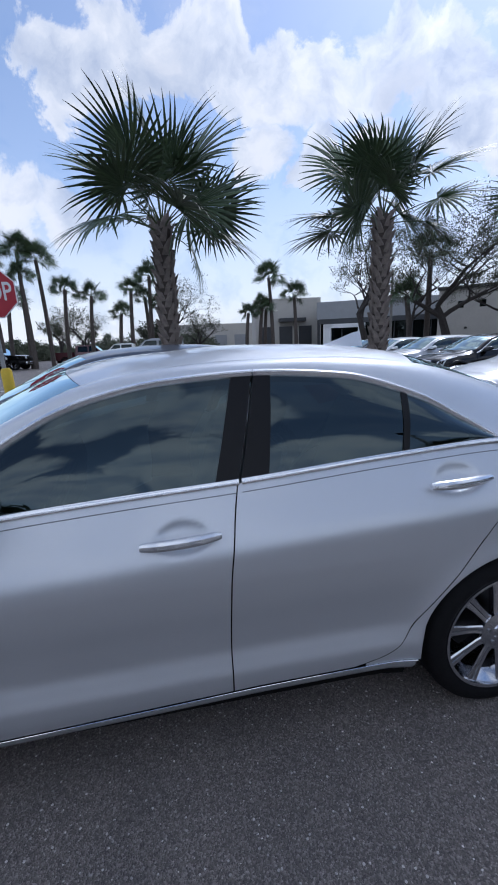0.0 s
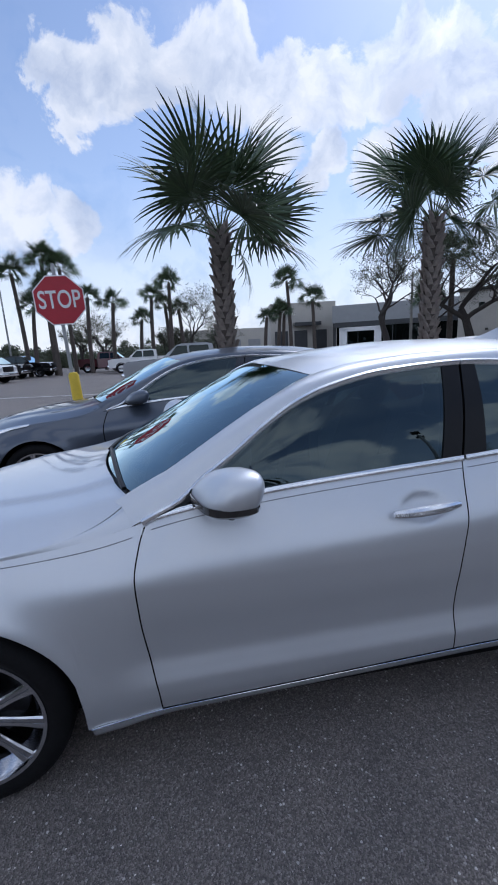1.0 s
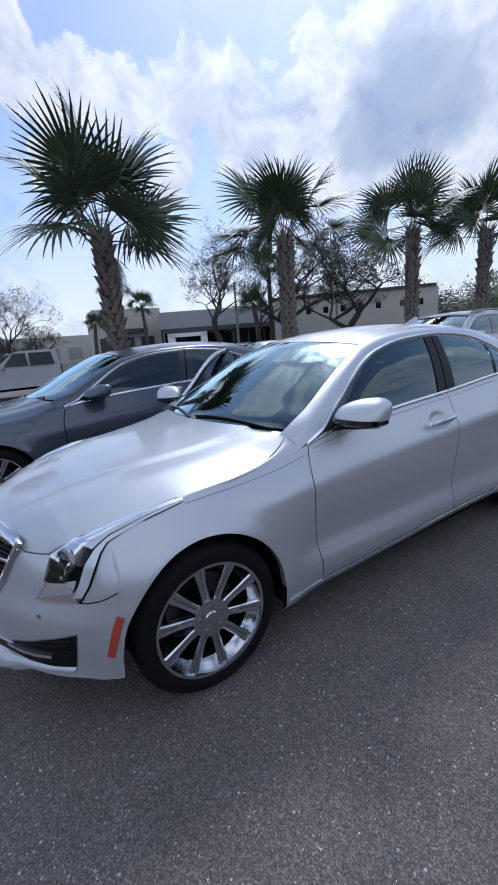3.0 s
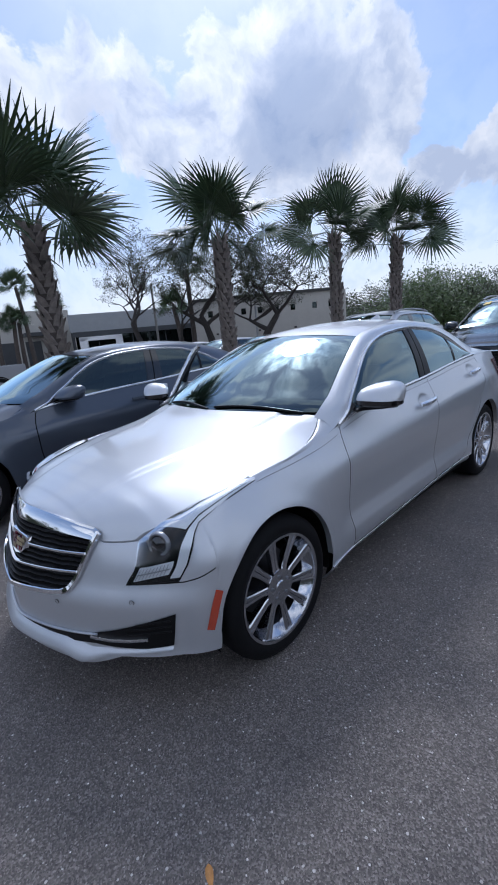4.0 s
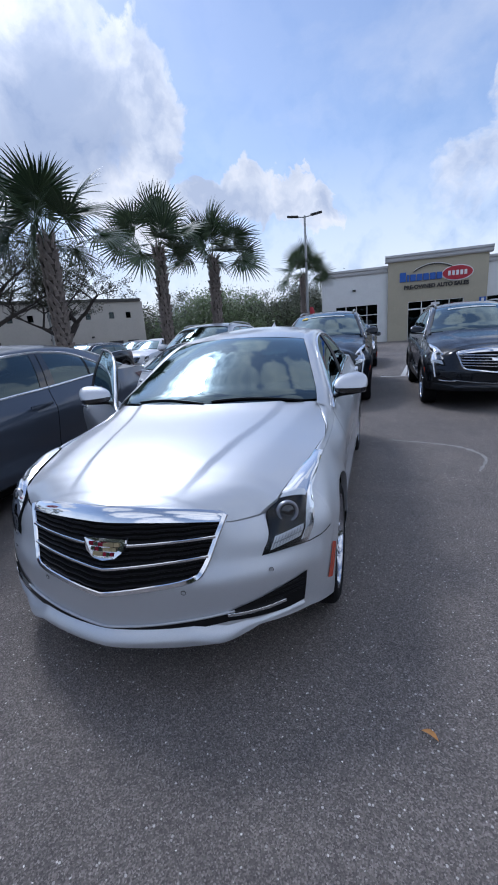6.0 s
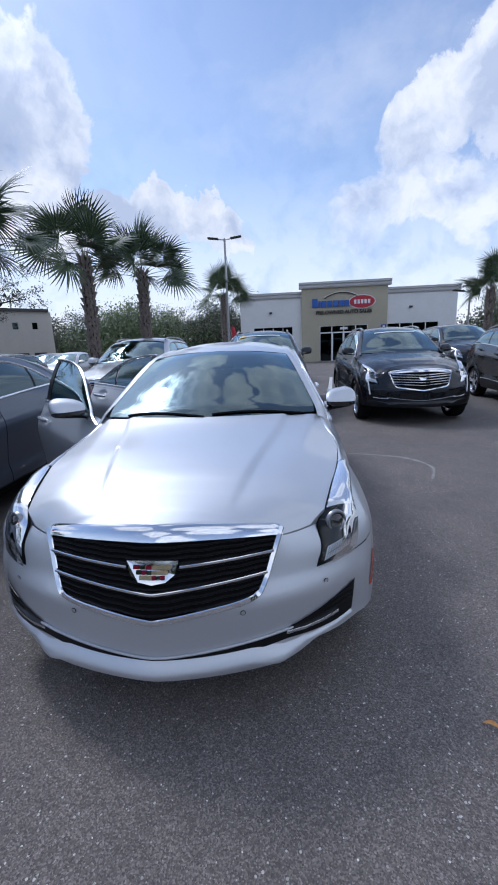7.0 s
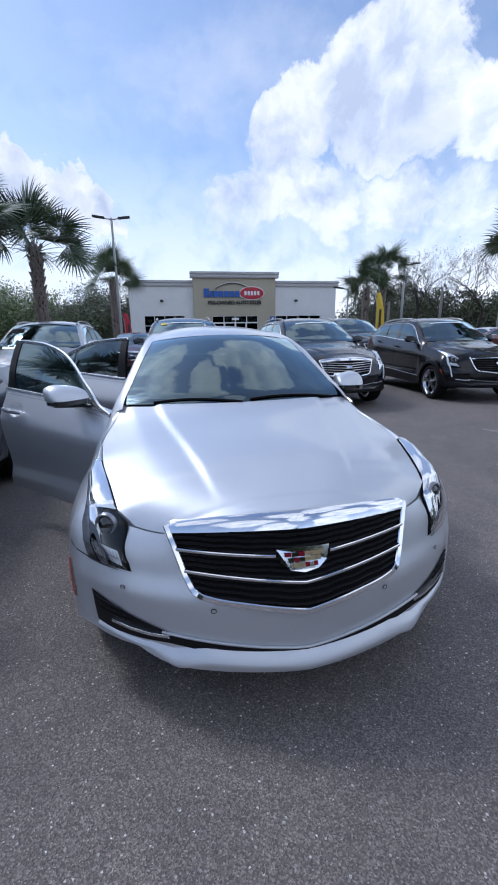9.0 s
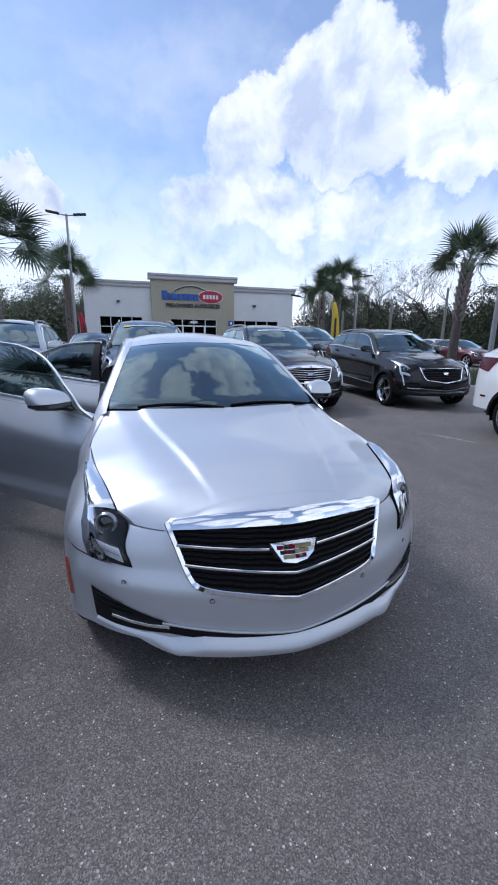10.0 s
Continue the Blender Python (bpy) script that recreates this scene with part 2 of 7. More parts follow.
def leaf_material(name, lo, hi, rough=0.5):
    m, nt, b = material(name)
    isl = nt.nodes.new("ShaderNodeNewGeometry").outputs["Random Per Island"]
    info = nt.nodes.new("ShaderNodeObjectInfo").outputs["Random"]
    f = link_math(nt, "ADD", link_math(nt, "MULTIPLY", isl, 0.6), link_math(nt, "MULTIPLY", info, 0.4))
    nt.links.new(ramp_node(nt, f, [(0.0, lo), (1.0, hi)]), b.inputs["Base Color"])
    b.inputs["Roughness"].default_value = rough
    return m


M_ASPHALT = asphalt_material()
M_SILVER = paint("silver_paint", (0.605, 0.625, 0.655), 0.72, 0.47, 0.10, coat=0.8)
M_GREY = paint("slate_grey_paint", (0.075, 0.090, 0.120), 0.5, 0.35)
M_CHARCOAL = paint("charcoal_paint", (0.010, 0.012, 0.016), 0.4, 0.25, coat=0.6, spec=0.2)
M_BLACKP = paint("black_paint", (0.005, 0.005, 0.006), 0.2, 0.25, coat=0.6, spec=0.2)
M_NAVY = paint("blue_black_paint", (0.007, 0.011, 0.017), 0.3, 0.25, coat=0.6, spec=0.2)
M_WHITEP = paint("white_paint", (0.78, 0.78, 0.77), 0.0, 0.35, 0.01)
M_REDP = paint("dark_red_paint", (0.07, 0.010, 0.016), 0.3, 0.35)
M_LSILVER = paint("pale_silver_paint", (0.55, 0.56, 0.58), 0.6, 0.38)
M_PSILVER = paint("dusty_silver_paint", (0.36, 0.37, 0.39), 0.6, 0.4)
M_TAIL = plain("tail_lamp_red", (0.075, 0.004, 0.008), 0.25, 0, 0.1, 60, spec=0.3)
M_CHROME = plain("chrome", (0.82, 0.83, 0.85), 0.07, 1.0, 0.03)
M_ALLOY = plain("machined_alloy", (0.60, 0.61, 0.64), 0.15, 1.0, 0.06, 30)
M_ALLOYD = plain("shaded_alloy", (0.30, 0.31, 0.33), 0.35, 0.9, 0.08, 30)
M_BLACK = plain("black_plastic", (0.006, 0.006, 0.007), 0.38, 0, 0.2, spec=0.22)
M_SATIN = plain("satin_chrome", (0.86, 0.87, 0.89), 0.20, 0.85, 0.03)
M_GLOSSB = plain("gloss_black", (0.008, 0.008, 0.009), 0.12, 0, 0.2, coat=1.0)
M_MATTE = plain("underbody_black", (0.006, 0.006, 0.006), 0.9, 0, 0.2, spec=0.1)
M_TYRE = plain("tyre_rubber", (0.006, 0.006, 0.007), 0.75, 0, 0.25, 25, 0.25, 140, spec=0.2)
M_DISC = plain("brake_steel", (0.06, 0.06, 0.065), 0.35, 1.0, 0.2, 40)
M_AMBER = plain("amber_reflector", (0.42, 0.05, 0.02), 0.18, 0, 0.1, 60, coat=1.0)
M_GLASS_S = glass("tinted_side_glass", (0.055, 0.078, 0.075), gain=2.2)
M_GLASS_W = glass("windscreen_glass", (0.030, 0.044, 0.042), gain=3.0)
M_GLASS_L = glass("lamp_lens", (0.93, 0.95, 0.96), gain=0.8, sheen=(0.96, 0.96, 0.97))
M_GLASS_B = glass("dark_shop_glass", (0.025, 0.03, 0.033), gain=1.0)
M_LAMP = plain("lamp_reflector", (0.70, 0.72, 0.75), 0.34, 0.5, 0.06, 80)
M_GUIDE = plain("clear_light_guide", (0.80, 0.82, 0.85), 0.22, 0.2, 0.04, 60, coat=1.0)
M_SEAT = plain("beige_leather", (0.26, 0.26, 0.25), 0.5, 0, 0.12, 20, 0.2, 200)
M_DASH = plain("dark_dashboard", (0.016, 0.016, 0.017), 0.6, 0, 0.2, 30, 0.2, 250)
M_YELLOWTAG = plain("yellow_card", (0.80, 0.55, 0.05), 0.5, 0, 0.06)
M_STICKER = plain("white_sticker", (0.75, 0.77, 0.78), 0.5, 0, 0.05)
M_TICKET = plain("pale_blue_ticket", (0.34, 0.46, 0.52), 0.4, 0, 0.25, 40)
M_GOLD = plain("badge_gold", (0.58, 0.47, 0.28), 0.28, 0.7, 0.1)
M_CRIMSON = plain("badge_red", (0.25, 0.01, 0.03), 0.25, 0.3, 0.1)
M_BARK = plain("palm_bark", (0.085, 0.070, 0.060), 0.9, 0, 0.45, 6, 0.9, 40)
M_BOOT = plain("palm_boots", (0.230, 0.195, 0.170), 0.9, 0, 0.45, 9, 0.8, 60)
M_FROND = leaf_material("palm_frond", (0.026, 0.050, 0.024), (0.090, 0.130, 0.058), 0.42)
M_FROND_FAR = leaf_material("far_palm_frond", (0.022, 0.042, 0.020), (0.075, 0.105, 0.050), 0.5)
M_PETIOLE = plain("petiole_green", (0.060, 0.080, 0.030), 0.5, 0, 0.2)
M_BRANCH = plain("oak_bark", (0.040, 0.034, 0.030), 0.9, 0, 0.35, 8, 0.6, 40)
M_LEAF = leaf_material("oak_leaf", (0.035, 0.042, 0.022), (0.080, 0.090, 0.045))
M_LEAF_B = leaf_material("bright_leaf", (0.045, 0.085, 0.018), (0.12, 0.17, 0.05))
M_LEAF_D = leaf_material("wood_leaf", (0.034, 0.046, 0.024), (0.105, 0.120, 0.062), 0.7)
M_STUCCO_W = plain("white_stucco", (0.74, 0.75, 0.74), 0.85, 0, 0.05, 1.2, 0.3, 40)
M_STUCCO_T = plain("tan_stucco", (0.44, 0.40, 0.30), 0.85, 0, 0.06, 1.2, 0.3, 40)
M_STUCCO_B = plain("beige_stucco", (0.43, 0.41, 0.37), 0.85, 0, 0.08, 0.8, 0.3, 30)
M_CORNICE = plain("grey_cornice", (0.50, 0.50, 0.50), 0.7, 0, 0.06)
M_DARKWALL = plain("dark_cladding", (0.045, 0.048, 0.052), 0.45, 0.2, 0.15, 2)
M_GREYWALL = plain("grey_metal_panel", (0.27, 0.28, 0.29), 0.45, 0.3, 0.08, 1.5)
M_STEEL = plain("galvanised_steel", (0.34, 0.35, 0.35), 0.5, 0.6, 0.15, 12)
M_POLE = plain("weathered_pole", (0.22, 0.21, 0.19), 0.8, 0, 0.25, 5, 0.3, 60)
M_DARKMETAL = plain("bronze_lamp_metal", (0.05, 0.048, 0.045), 0.5, 0.4, 0.15)
M_STOPRED = plain("sign_red", (0.42, 0.018, 0.035), 0.45, 0, 0.1, 5)
M_SIGNW = plain("sign_white", (0.78, 0.78, 0.78), 0.5, 0, 0.04)
M_YELLOW = plain("bollard_yellow", (0.70, 0.50, 0.035), 0.55, 0, 0.12, 8)
M_BLUE = plain("sign_blue", (0.012, 0.095, 0.40), 0.35, 0, 0.05)
M_LINE = plain("line_paint", (0.62, 0.62, 0.60), 0.8, 0, 0.25, 7)
M_CHALK = plain("pale_scuff", (0.30, 0.29, 0.275), 0.9, 0, 0.3, 9)
M_DRYLEAF = plain("dry_leaf", (0.50, 0.24, 0.07), 0.6, 0, 0.25, 60)
M_CONCRETE = plain("concrete_kerb", (0.42, 0.41, 0.39), 0.85, 0, 0.15, 3, 0.4, 50)
M_MULCH = plain("mulch", (0.085, 0.055, 0.035), 0.95, 0, 0.4, 12, 1.0, 50)
M_GRASS = leaf_material("grass", (0.035, 0.055, 0.018), (0.09, 0.12, 0.04))
M_ROOFW = plain("white_roof_rack", (0.5, 0.5, 0.5), 0.4, 0.5, 0.1)
M_SCREEN = plain("green_band", (0.30, 0.42, 0.40), 0.3, 0, 0.1)

# ---- mesh helpers ----
class Geo:
    """Collects vertices and faces for one mesh."""

    def __init__(self):
        self.v, self.f = [], []

    def add(self, vs, fs):
        n = len(self.v)
        self.v.extend([tuple(map(float, p)) for p in vs])
        self.f.extend([tuple(i + n for i in f) for f in fs])
        return self

    def grid(self, p, closed_u=False, closed_v=False):
        p = np.asarray(p, float)
        nu, nv = p.shape[:2]
        fs = []
        for i in range(nu if closed_u else nu - 1):
            for j in range(nv if closed_v else nv - 1):
                a, b = i * nv + j, ((i + 1) % nu) * nv + j
                c, d = ((i + 1) % nu) * nv + (j + 1) % nv, i * nv + (j + 1) % nv
                fs.append((a, b, c, d))
        return self.add(p.reshape(-1, 3), fs)

    def box(self, c, s, m=None, bevel=0.0):
        cx, cy, cz = c
        hx, hy, hz = s[0] / 2, s[1] / 2, s[2] / 2
        b = min(bevel, hx * 0.9, hy * 0.9, hz * 0.9)
        if b <= 0:
            vs = [(cx + i * hx, cy + j * hy, cz + k * hz) for i in (-1, 1) for j in (-1, 1) for k in (-1, 1)]
            fs = [(0, 1, 3, 2), (4, 6, 7, 5), (0, 4, 5, 1), (2, 3, 7, 6), (0, 2, 6, 4), (1, 5, 7, 3)]
        else:
            bm = bmesh.new()
            bmesh.ops.create_cube(bm, size=1.0, matrix=Matrix.LocRotScale((cx, cy, cz), None, (hx * 2, hy * 2, hz * 2)))
            bmesh.ops.bevel(bm, geom=bm.edges[:], offset=b, segments=2, affect="EDGES", profile=0.5)
            bm.verts.index_update()
            vs = [v.co[:] for v in bm.verts]
            fs = [[v.index for v in f.verts] for f in bm.faces]
            bm.free()
        if m is not None:
            vs = [(m @ Vector(v))[:] for v in vs]
        return self.add(vs, fs)

    def lathe(self, prof, n=24, m=None, close=False):
        """prof: (radius, height) pairs turned round z."""
        vs = [(r * math.cos(2 * math.pi * k / n), r * math.sin(2 * math.pi * k / n), h) for k in range(n) for r, h in prof]
        if m is not None:
            vs = [(m @ Vector(v))[:] for v in vs]
        return self.grid(np.array(vs).reshape(n, len(prof), 3), closed_u=True, closed_v=close)

    def tube(self, path, radii, n=8, caps=True):
        path = [Vector(p) for p in path]
        if isinstance(radii, (int, float)):
            radii = [radii] * len(path)
        rings, ref = [], None
        for i, p in enumerate(path):
            t = (path[min(i + 1, len(path) - 1)] - path[max(i - 1, 0)]).normalized()
            if ref is None:
                ref = t.orthogonal().normalized()
            ref = (ref - t * ref.dot(t)).normalized()
            s = t.cross(ref)
            rings.append([p + (ref * math.cos(2 * math.pi * k / n) + s * math.sin(2 * math.pi * k / n)) * radii[i] for k in range(n)])
        base = len(self.v)
        self.grid(np.array([[q[:] for q in r] for r in rings]), closed_v=True)
        if caps:
            last = base + (len(path) - 1) * n
            self.f.append(tuple(range(base + n - 1, base - 1, -1)))
            self.f.append(tuple(range(last, last + n)))
        return self

    def band(self, path, w, h, up=(0, 0, 1)):
        """A bar of rectangular section w (across) by h (along up) swept along a path."""
        path = [Vector(p) for p in path]
        up = Vector(up)
        rings = []
        for i, p in enumerate(path):
            t = (path[min(i + 1, len(path) - 1)] - path[max(i - 1, 0)]).normalized()
            s = t.cross(up).normalized()
            u = s.cross(t).normalized()
            rings.append([(p + s * a * w / 2 + u * b * h / 2)[:] for a, b in ((-1, -0.6), (-0.7, -1), (0.7, -1), (1, -0.6), (1, 0.6), (0.7, 1), (-0.7, 1), (-1, 0.6))])
        base = len(self.v)
        self.grid(np.array(rings), closed_v=True)
        last = base + (len(path) - 1) * 8
        self.f.append(tuple(range(base + 7, base - 1, -1)))
        self.f.append(tuple(range(last, last + 8)))
        return self

    def prism(self, poly, a, b, axis=0):
        """A closed polygon (pairs) pushed from a to b along an axis."""
        def at(p, d):
            q = list(p)
            q.insert(axis, d)
            return q
        n = len(poly)
        vs = [at(p, a) for p in poly] + [at(p, b) for p in poly]
        fs = [tuple(range(n)), tuple(range(2 * n - 1, n - 1, -1))] + [(i, i + n, (i + 1) % n + n, (i + 1) % n) for i in range(n)]
        return self.add(vs, fs)

    def mesh(self, name, mat, smooth=True, angle=None, fix=False):
        me = bpy.data.meshes.new(name)
        me.from_pydata(self.v, [], self.f)
        if fix:
            bm = bmesh.new()
            bm.from_mesh(me)
            bmesh.ops.remove_doubles(bm, verts=bm.verts[:], dist=1e-5)
            bmesh.ops.recalc_face_normals(bm, faces=bm.faces[:])
            bm.to_mesh(me)
            bm.free()
        me.materials.append(mat)
        if smooth:
            me.polygons.foreach_set("use_smooth", [True] * len(me.polygons))
            if angle:
                me.set_sharp_from_angle(angle=radians(angle))
        me.update()
        return me


def part(name, geo, mat, parent, label="", smooth=True, angle=35, fix=False, matrix=None):
    """One mesh object under a thing or a part."""
    me = geo if isinstance(geo, bpy.types.Mesh) else geo.mesh(name, mat, smooth, angle, fix)
    ob = new(name, me)
    ob.parent = parent
    if matrix is not None:
        ob.matrix_local = matrix
    if label:
        ob["label"] = label
    return ob


def thing(name, label, category, group="", matrix=None):
    e = new(name)
    e.empty_display_size = 0.2
    if matrix is not None:
        e.matrix_world = matrix
    return tagged(e, label, category, group)


def pchip(xs, ys):
    """A smooth curve through points that does not overshoot; works on arrays."""
    xs = np.asarray(xs, float)
    ys = np.asarray(ys, float)
    ys2 = ys if ys.ndim == 2 else ys[:, None]
    h = np.diff(xs)[:, None]
    d = np.diff(ys2, axis=0) / h
    m = np.zeros_like(ys2)
    prod = d[:-1] * d[1:]
    w1, w2 = 2 * h[1:] + h[:-1], h[1:] + 2 * h[:-1]
    with np.errstate(divide="ignore", invalid="ignore"):
        hm = (w1 + w2) / (w1 / d[:-1] + w2 / d[1:])
    m[1:-1] = np.where(prod > 0, hm, 0)
    m[0], m[-1] = d[0], d[-1]

    def f(x):
        x = np.clip(np.asarray(x, float), xs[0], xs[-1])
        i = np.clip(np.searchsorted(xs, x) - 1, 0, len(xs) - 2)
        t = ((x - xs[i]) / (xs[i + 1] - xs[i]))[..., None]
        hh = (xs[i + 1] - xs[i])[..., None]
        y = (1 + 2 * t) * (1 - t) ** 2 * ys2[i] + t * (1 - t) ** 2 * hh * m[i] + t * t * (3 - 2 * t) * ys2[i + 1] + t * t * (t - 1) * hh * m[i + 1]
        return y if ys.ndim == 2 else y[..., 0]
    return f


def table(*rows):
    a = np.array(rows, float)
    return pchip(a[:, 0], a[:, 1] if a.shape[1] == 2 else a[:, 1:])


def mirror(geo):
    g = Geo()
    g.v = [(x, -y, z) for x, y, z in geo.v]
    g.f = [tuple(reversed(f)) for f in geo.f]
    return g

# ---- cars ----
# A body is drawn in the sedan's own metres (x to the rear from the front axle, half-width, height) and then warped to each car's size.
WB = 2.775
SEDAN_OUT = [(0.60, 0.79, 0.915), (0.64, 0.785, 0.932), (0.725, 0.769, 0.965), (0.812, 0.738, 1.027), (0.931, 0.702, 1.100), (1.05, 0.664, 1.180), (1.195, 0.625, 1.258),
             (1.32, 0.604, 1.300), (1.55, 0.584, 1.342), (1.87, 0.576, 1.358), (2.20, 0.586, 1.336), (2.50, 0.631, 1.246), (2.67, 0.678, 1.150), (2.785, 0.73, 1.076)]
SEDAN_IN = [(0.565, 0.702, 0.968), (0.585, 0.70, 0.987), (0.75, 0.66, 1.082), (0.95, 0.605, 1.192), (1.10, 0.565, 1.268), (1.27, 0.52, 1.338), (1.50, 0.49, 1.380),
            (1.87, 0.475, 1.400), (2.20, 0.475, 1.397), (2.45, 0.482, 1.376), (2.65, 0.496, 1.338), (2.85, 0.520, 1.275), (3.05, 0.552, 1.190), (3.24, 0.590, 1.105)]
WAGON_OUT = [(0.60, 0.79, 0.915), (0.64, 0.785, 0.932), (0.74, 0.769, 0.975), (0.85, 0.735, 1.04), (0.98, 0.70, 1.12), (1.10, 0.67, 1.20), (1.25, 0.64, 1.27),
             (1.40, 0.62, 1.315), (1.65, 0.61, 1.345), (2.00, 0.61, 1.350), (2.50, 0.615, 1.335), (2.90, 0.63, 1.30), (3.10, 0.66, 1.22), (3.25, 0.72, 1.10)]
WAGON_IN = [(0.565, 0.702, 0.968), (0.585, 0.70, 0.987), (0.75, 0.66, 1.082), (0.95, 0.61, 1.20), (1.10, 0.575, 1.28), (1.25, 0.545, 1.345), (1.45, 0.53, 1.385),
            (1.87, 0.525, 1.405), (2.40, 0.525, 1.40), (2.90, 0.53, 1.375), (3.25, 0.55, 1.30), (3.50, 0.58, 1.10)]


class Body:
    def __init__(self, sx=1.0, sy=1.0, sz=1.0, dz=0.0, nose=0.806, tail=1.02, wheel=0.322, wagon=False, arch=0.365, crown=1.0):
        self.sx, self.sy, self.sz, self.dz, self.wheel, self.arch, self.wagon, self.crown = sx, sy, sz, dz, wheel, arch, wagon, crown
        ns = [0, 0.04, 0.12, 0.24, 0.36, 0.48, 0.58, 0.67, 0.74, 0.79]
        pts = [(-nose + 0.09 * (math.sqrt(y * y + 0.0006) - 0.0245) + 0.32 * y * y + 0.28 * y ** 6, y) for y in ns]
        pts += [(-0.425, 0.838), (-0.345, 0.874), (-0.25, 0.884), (-0.12, 0.888), (0.05, 0.889), (0.25, 0.885), (0.42, 0.879), (0.62, 0.877), (1.2, 0.877), (1.8, 0.877),
                (2.15, 0.879), (2.42, 0.885), (2.60, 0.889), (2.80, 0.890), (3.05, 0.885), (3.30, 0.862)]
        e = WB + tail
        pts += [(e - 0.28, 0.80), (e - 0.12, 0.68), (e - 0.03, 0.42), (e, 0.0)]
        p = np.array(pts)
        s = np.r_[0, np.cumsum(np.hypot(*np.diff(p, axis=0).T))]
        self.plan, self.s_len = pchip(s, p), s[-1]
        dense = np.linspace(0, s[-1], 1200)
        q = self.plan(dense)
        self._dx, self._dy, self._ds = q[:, 0], q[:, 1], dense
        self.nose = nose
        self.ztop = table((-nose, 0.772), (-0.74, 0.752), (-0.70, 0.722), (-0.665, 0.685), (-0.58, 0.692), (-0.52, 0.705), (-0.40, 0.738), (-0.25, 0.782), (-0.12, 0.808), (-0.02, 0.825), (0.21, 0.845), (0.42, 0.870), (0.60, 0.912), (0.64, 0.925), (0.986, 0.969),
                          (1.374, 0.994), (1.78, 1.013), (2.37, 1.053), (2.756, 1.072), (3.1, 1.066), (3.5, 1.05), (e, 1.03))
        self.ktop = table((-nose, 0.07), (-0.4, 0.10), (-0.04, 0.113), (0.3, 0.105), (0.63, 0.104), (1.1, 0.118), (1.78, 0.13), (2.7, 0.15), (e, 0.12))
        self.off = table((0.15, -0.02), (0.231, -0.030), (0.30, -0.008), (0.456, 0.0), (0.547, 0.042), (0.612, 0.066), (0.73, 0.102), (0.80, 0.13))
        self.low = table((0.15, 0.93), (0.22, 0.962), (0.27, 0.982), (0.31, 0.992), (0.355, 0.994), (0.40, 0.982), (0.450, 0.970), (0.52, 0.975), (0.62, 0.990), (0.72, 1.0))
        self.nearw = table((-nose, 1.0), (-0.55, 0.95), (-0.35, 0.35), (-0.12, 0.0), (2.0, 0.0))
        self.crease = table((-0.5, 0.0), (0.45, 0.15), (0.62, 1.0), (2.25, 1.0), (2.5, 0.3), (2.7, 0.0), (4.0, 0.0))
        self.belt_y = lambda x: self.yz(x, self.ztop(x))
        self.r_out = pchip([a[0] for a in (WAGON_OUT if wagon else SEDAN_OUT)], [a[1:] for a in (WAGON_OUT if wagon else SEDAN_OUT)])
        self.r_in = pchip([a[0] for a in (WAGON_IN if wagon else SEDAN_IN)], [a[1:] for a in (WAGON_IN if wagon else SEDAN_IN)])
        self.out_end = (WAGON_OUT if wagon else SEDAN_OUT)[-1][0]
        self.in_end = (WAGON_IN if wagon else SEDAN_IN)[-1][0]

    def s_of(self, x):
        return np.interp(x, self._dx, self._ds)

    def y0(self, x):
        return np.interp(x, self._dx, self._dy)

    def surf(self, s, z, out=0.0):
        """The left-hand body skin; out pushes it outwards."""
        s, z = np.broadcast_arrays(np.asarray(s, float), np.asarray(z, float))
        q = self.plan(s)
        x0, y0 = q[..., 0], q[..., 1]
        zt = self.ztop(x0)
        u = np.clip((z - 0.58) / (zt - 0.58), 0, 1.3)
        lowm = 1 - (1 - self.low(z)) * self.crease(x0)
        tuck = np.clip((0.36 - z) / 0.2, 0, 1) ** 2 * 0.03 * (1 - self.crease(x0))
        zc = 0.752 + 0.062 * np.clip((x0 - 0.57) / 1.1, -0.4, 2)
        r = (z - zc) / 0.014
        g = 0.014 * np.where(r > 20, r, np.log1p(np.exp(np.minimum(r, 20)))) / (zt - zc + 1e-6)
        wx = np.clip((x0 - 0.15) / 0.35, 0, 1) * np.clip((3.2 - x0) / 0.4, 0, 1)
        wx = wx * wx * (3 - 2 * wx)
        shape = u * u * (1 - wx) + np.clip(g, 0, 1.4) * wx
        y = y0 * (1 - self.ktop(x0) * shape - tuck) * lowm
        for cx in (0.0, WB):
            r = np.hypot((x0 - cx) * self.sx, z * self.sz + self.dz - self.wheel) - self.arch
            y = y + 0.010 * np.exp(-(np.clip(r, 0, None) / 0.045) ** 2) * (x0 > -0.42) * (np.abs(x0 - cx) < 0.6)
        x = x0 + self.off(z) * self.nearw(x0)
        if out:
            eps = 0.01
            a, b = self.plan(np.clip(s - eps, 0, self.s_len)), self.plan(np.clip(s + eps, 0, self.s_len))
            t = b - a
            n = np.stack([-t[..., 1], t[..., 0]], -1)
            n = n / np.maximum(np.linalg.norm(n, axis=-1, keepdims=True), 1e-9)
            x, y = x + n[..., 0] * out, y + n[..., 1] * out
        return np.stack([x, -y, z], -1)

    def side(self, x, z, out=0.0):
        return self.surf(self.s_of(x), z, out)

    def yz(self, x, z):
        return -self.side(x, z)[..., 1]

    def warp(self, p):
        p = np.asarray(p, float)
        return np.stack([p[..., 0] * self.sx, p[..., 1] * self.sy, p[..., 2] * self.sz + self.dz], -1)

    def arch_z(self, x, cx, pad=0.0):
        """Height of the wheel arch, in drawn metres."""
        r = self.arch + pad
        d = np.clip(r * r - ((np.asarray(x) - cx) * self.sx) ** 2, 0, None)
        return (self.wheel + np.sqrt(d) - self.dz) / self.sz


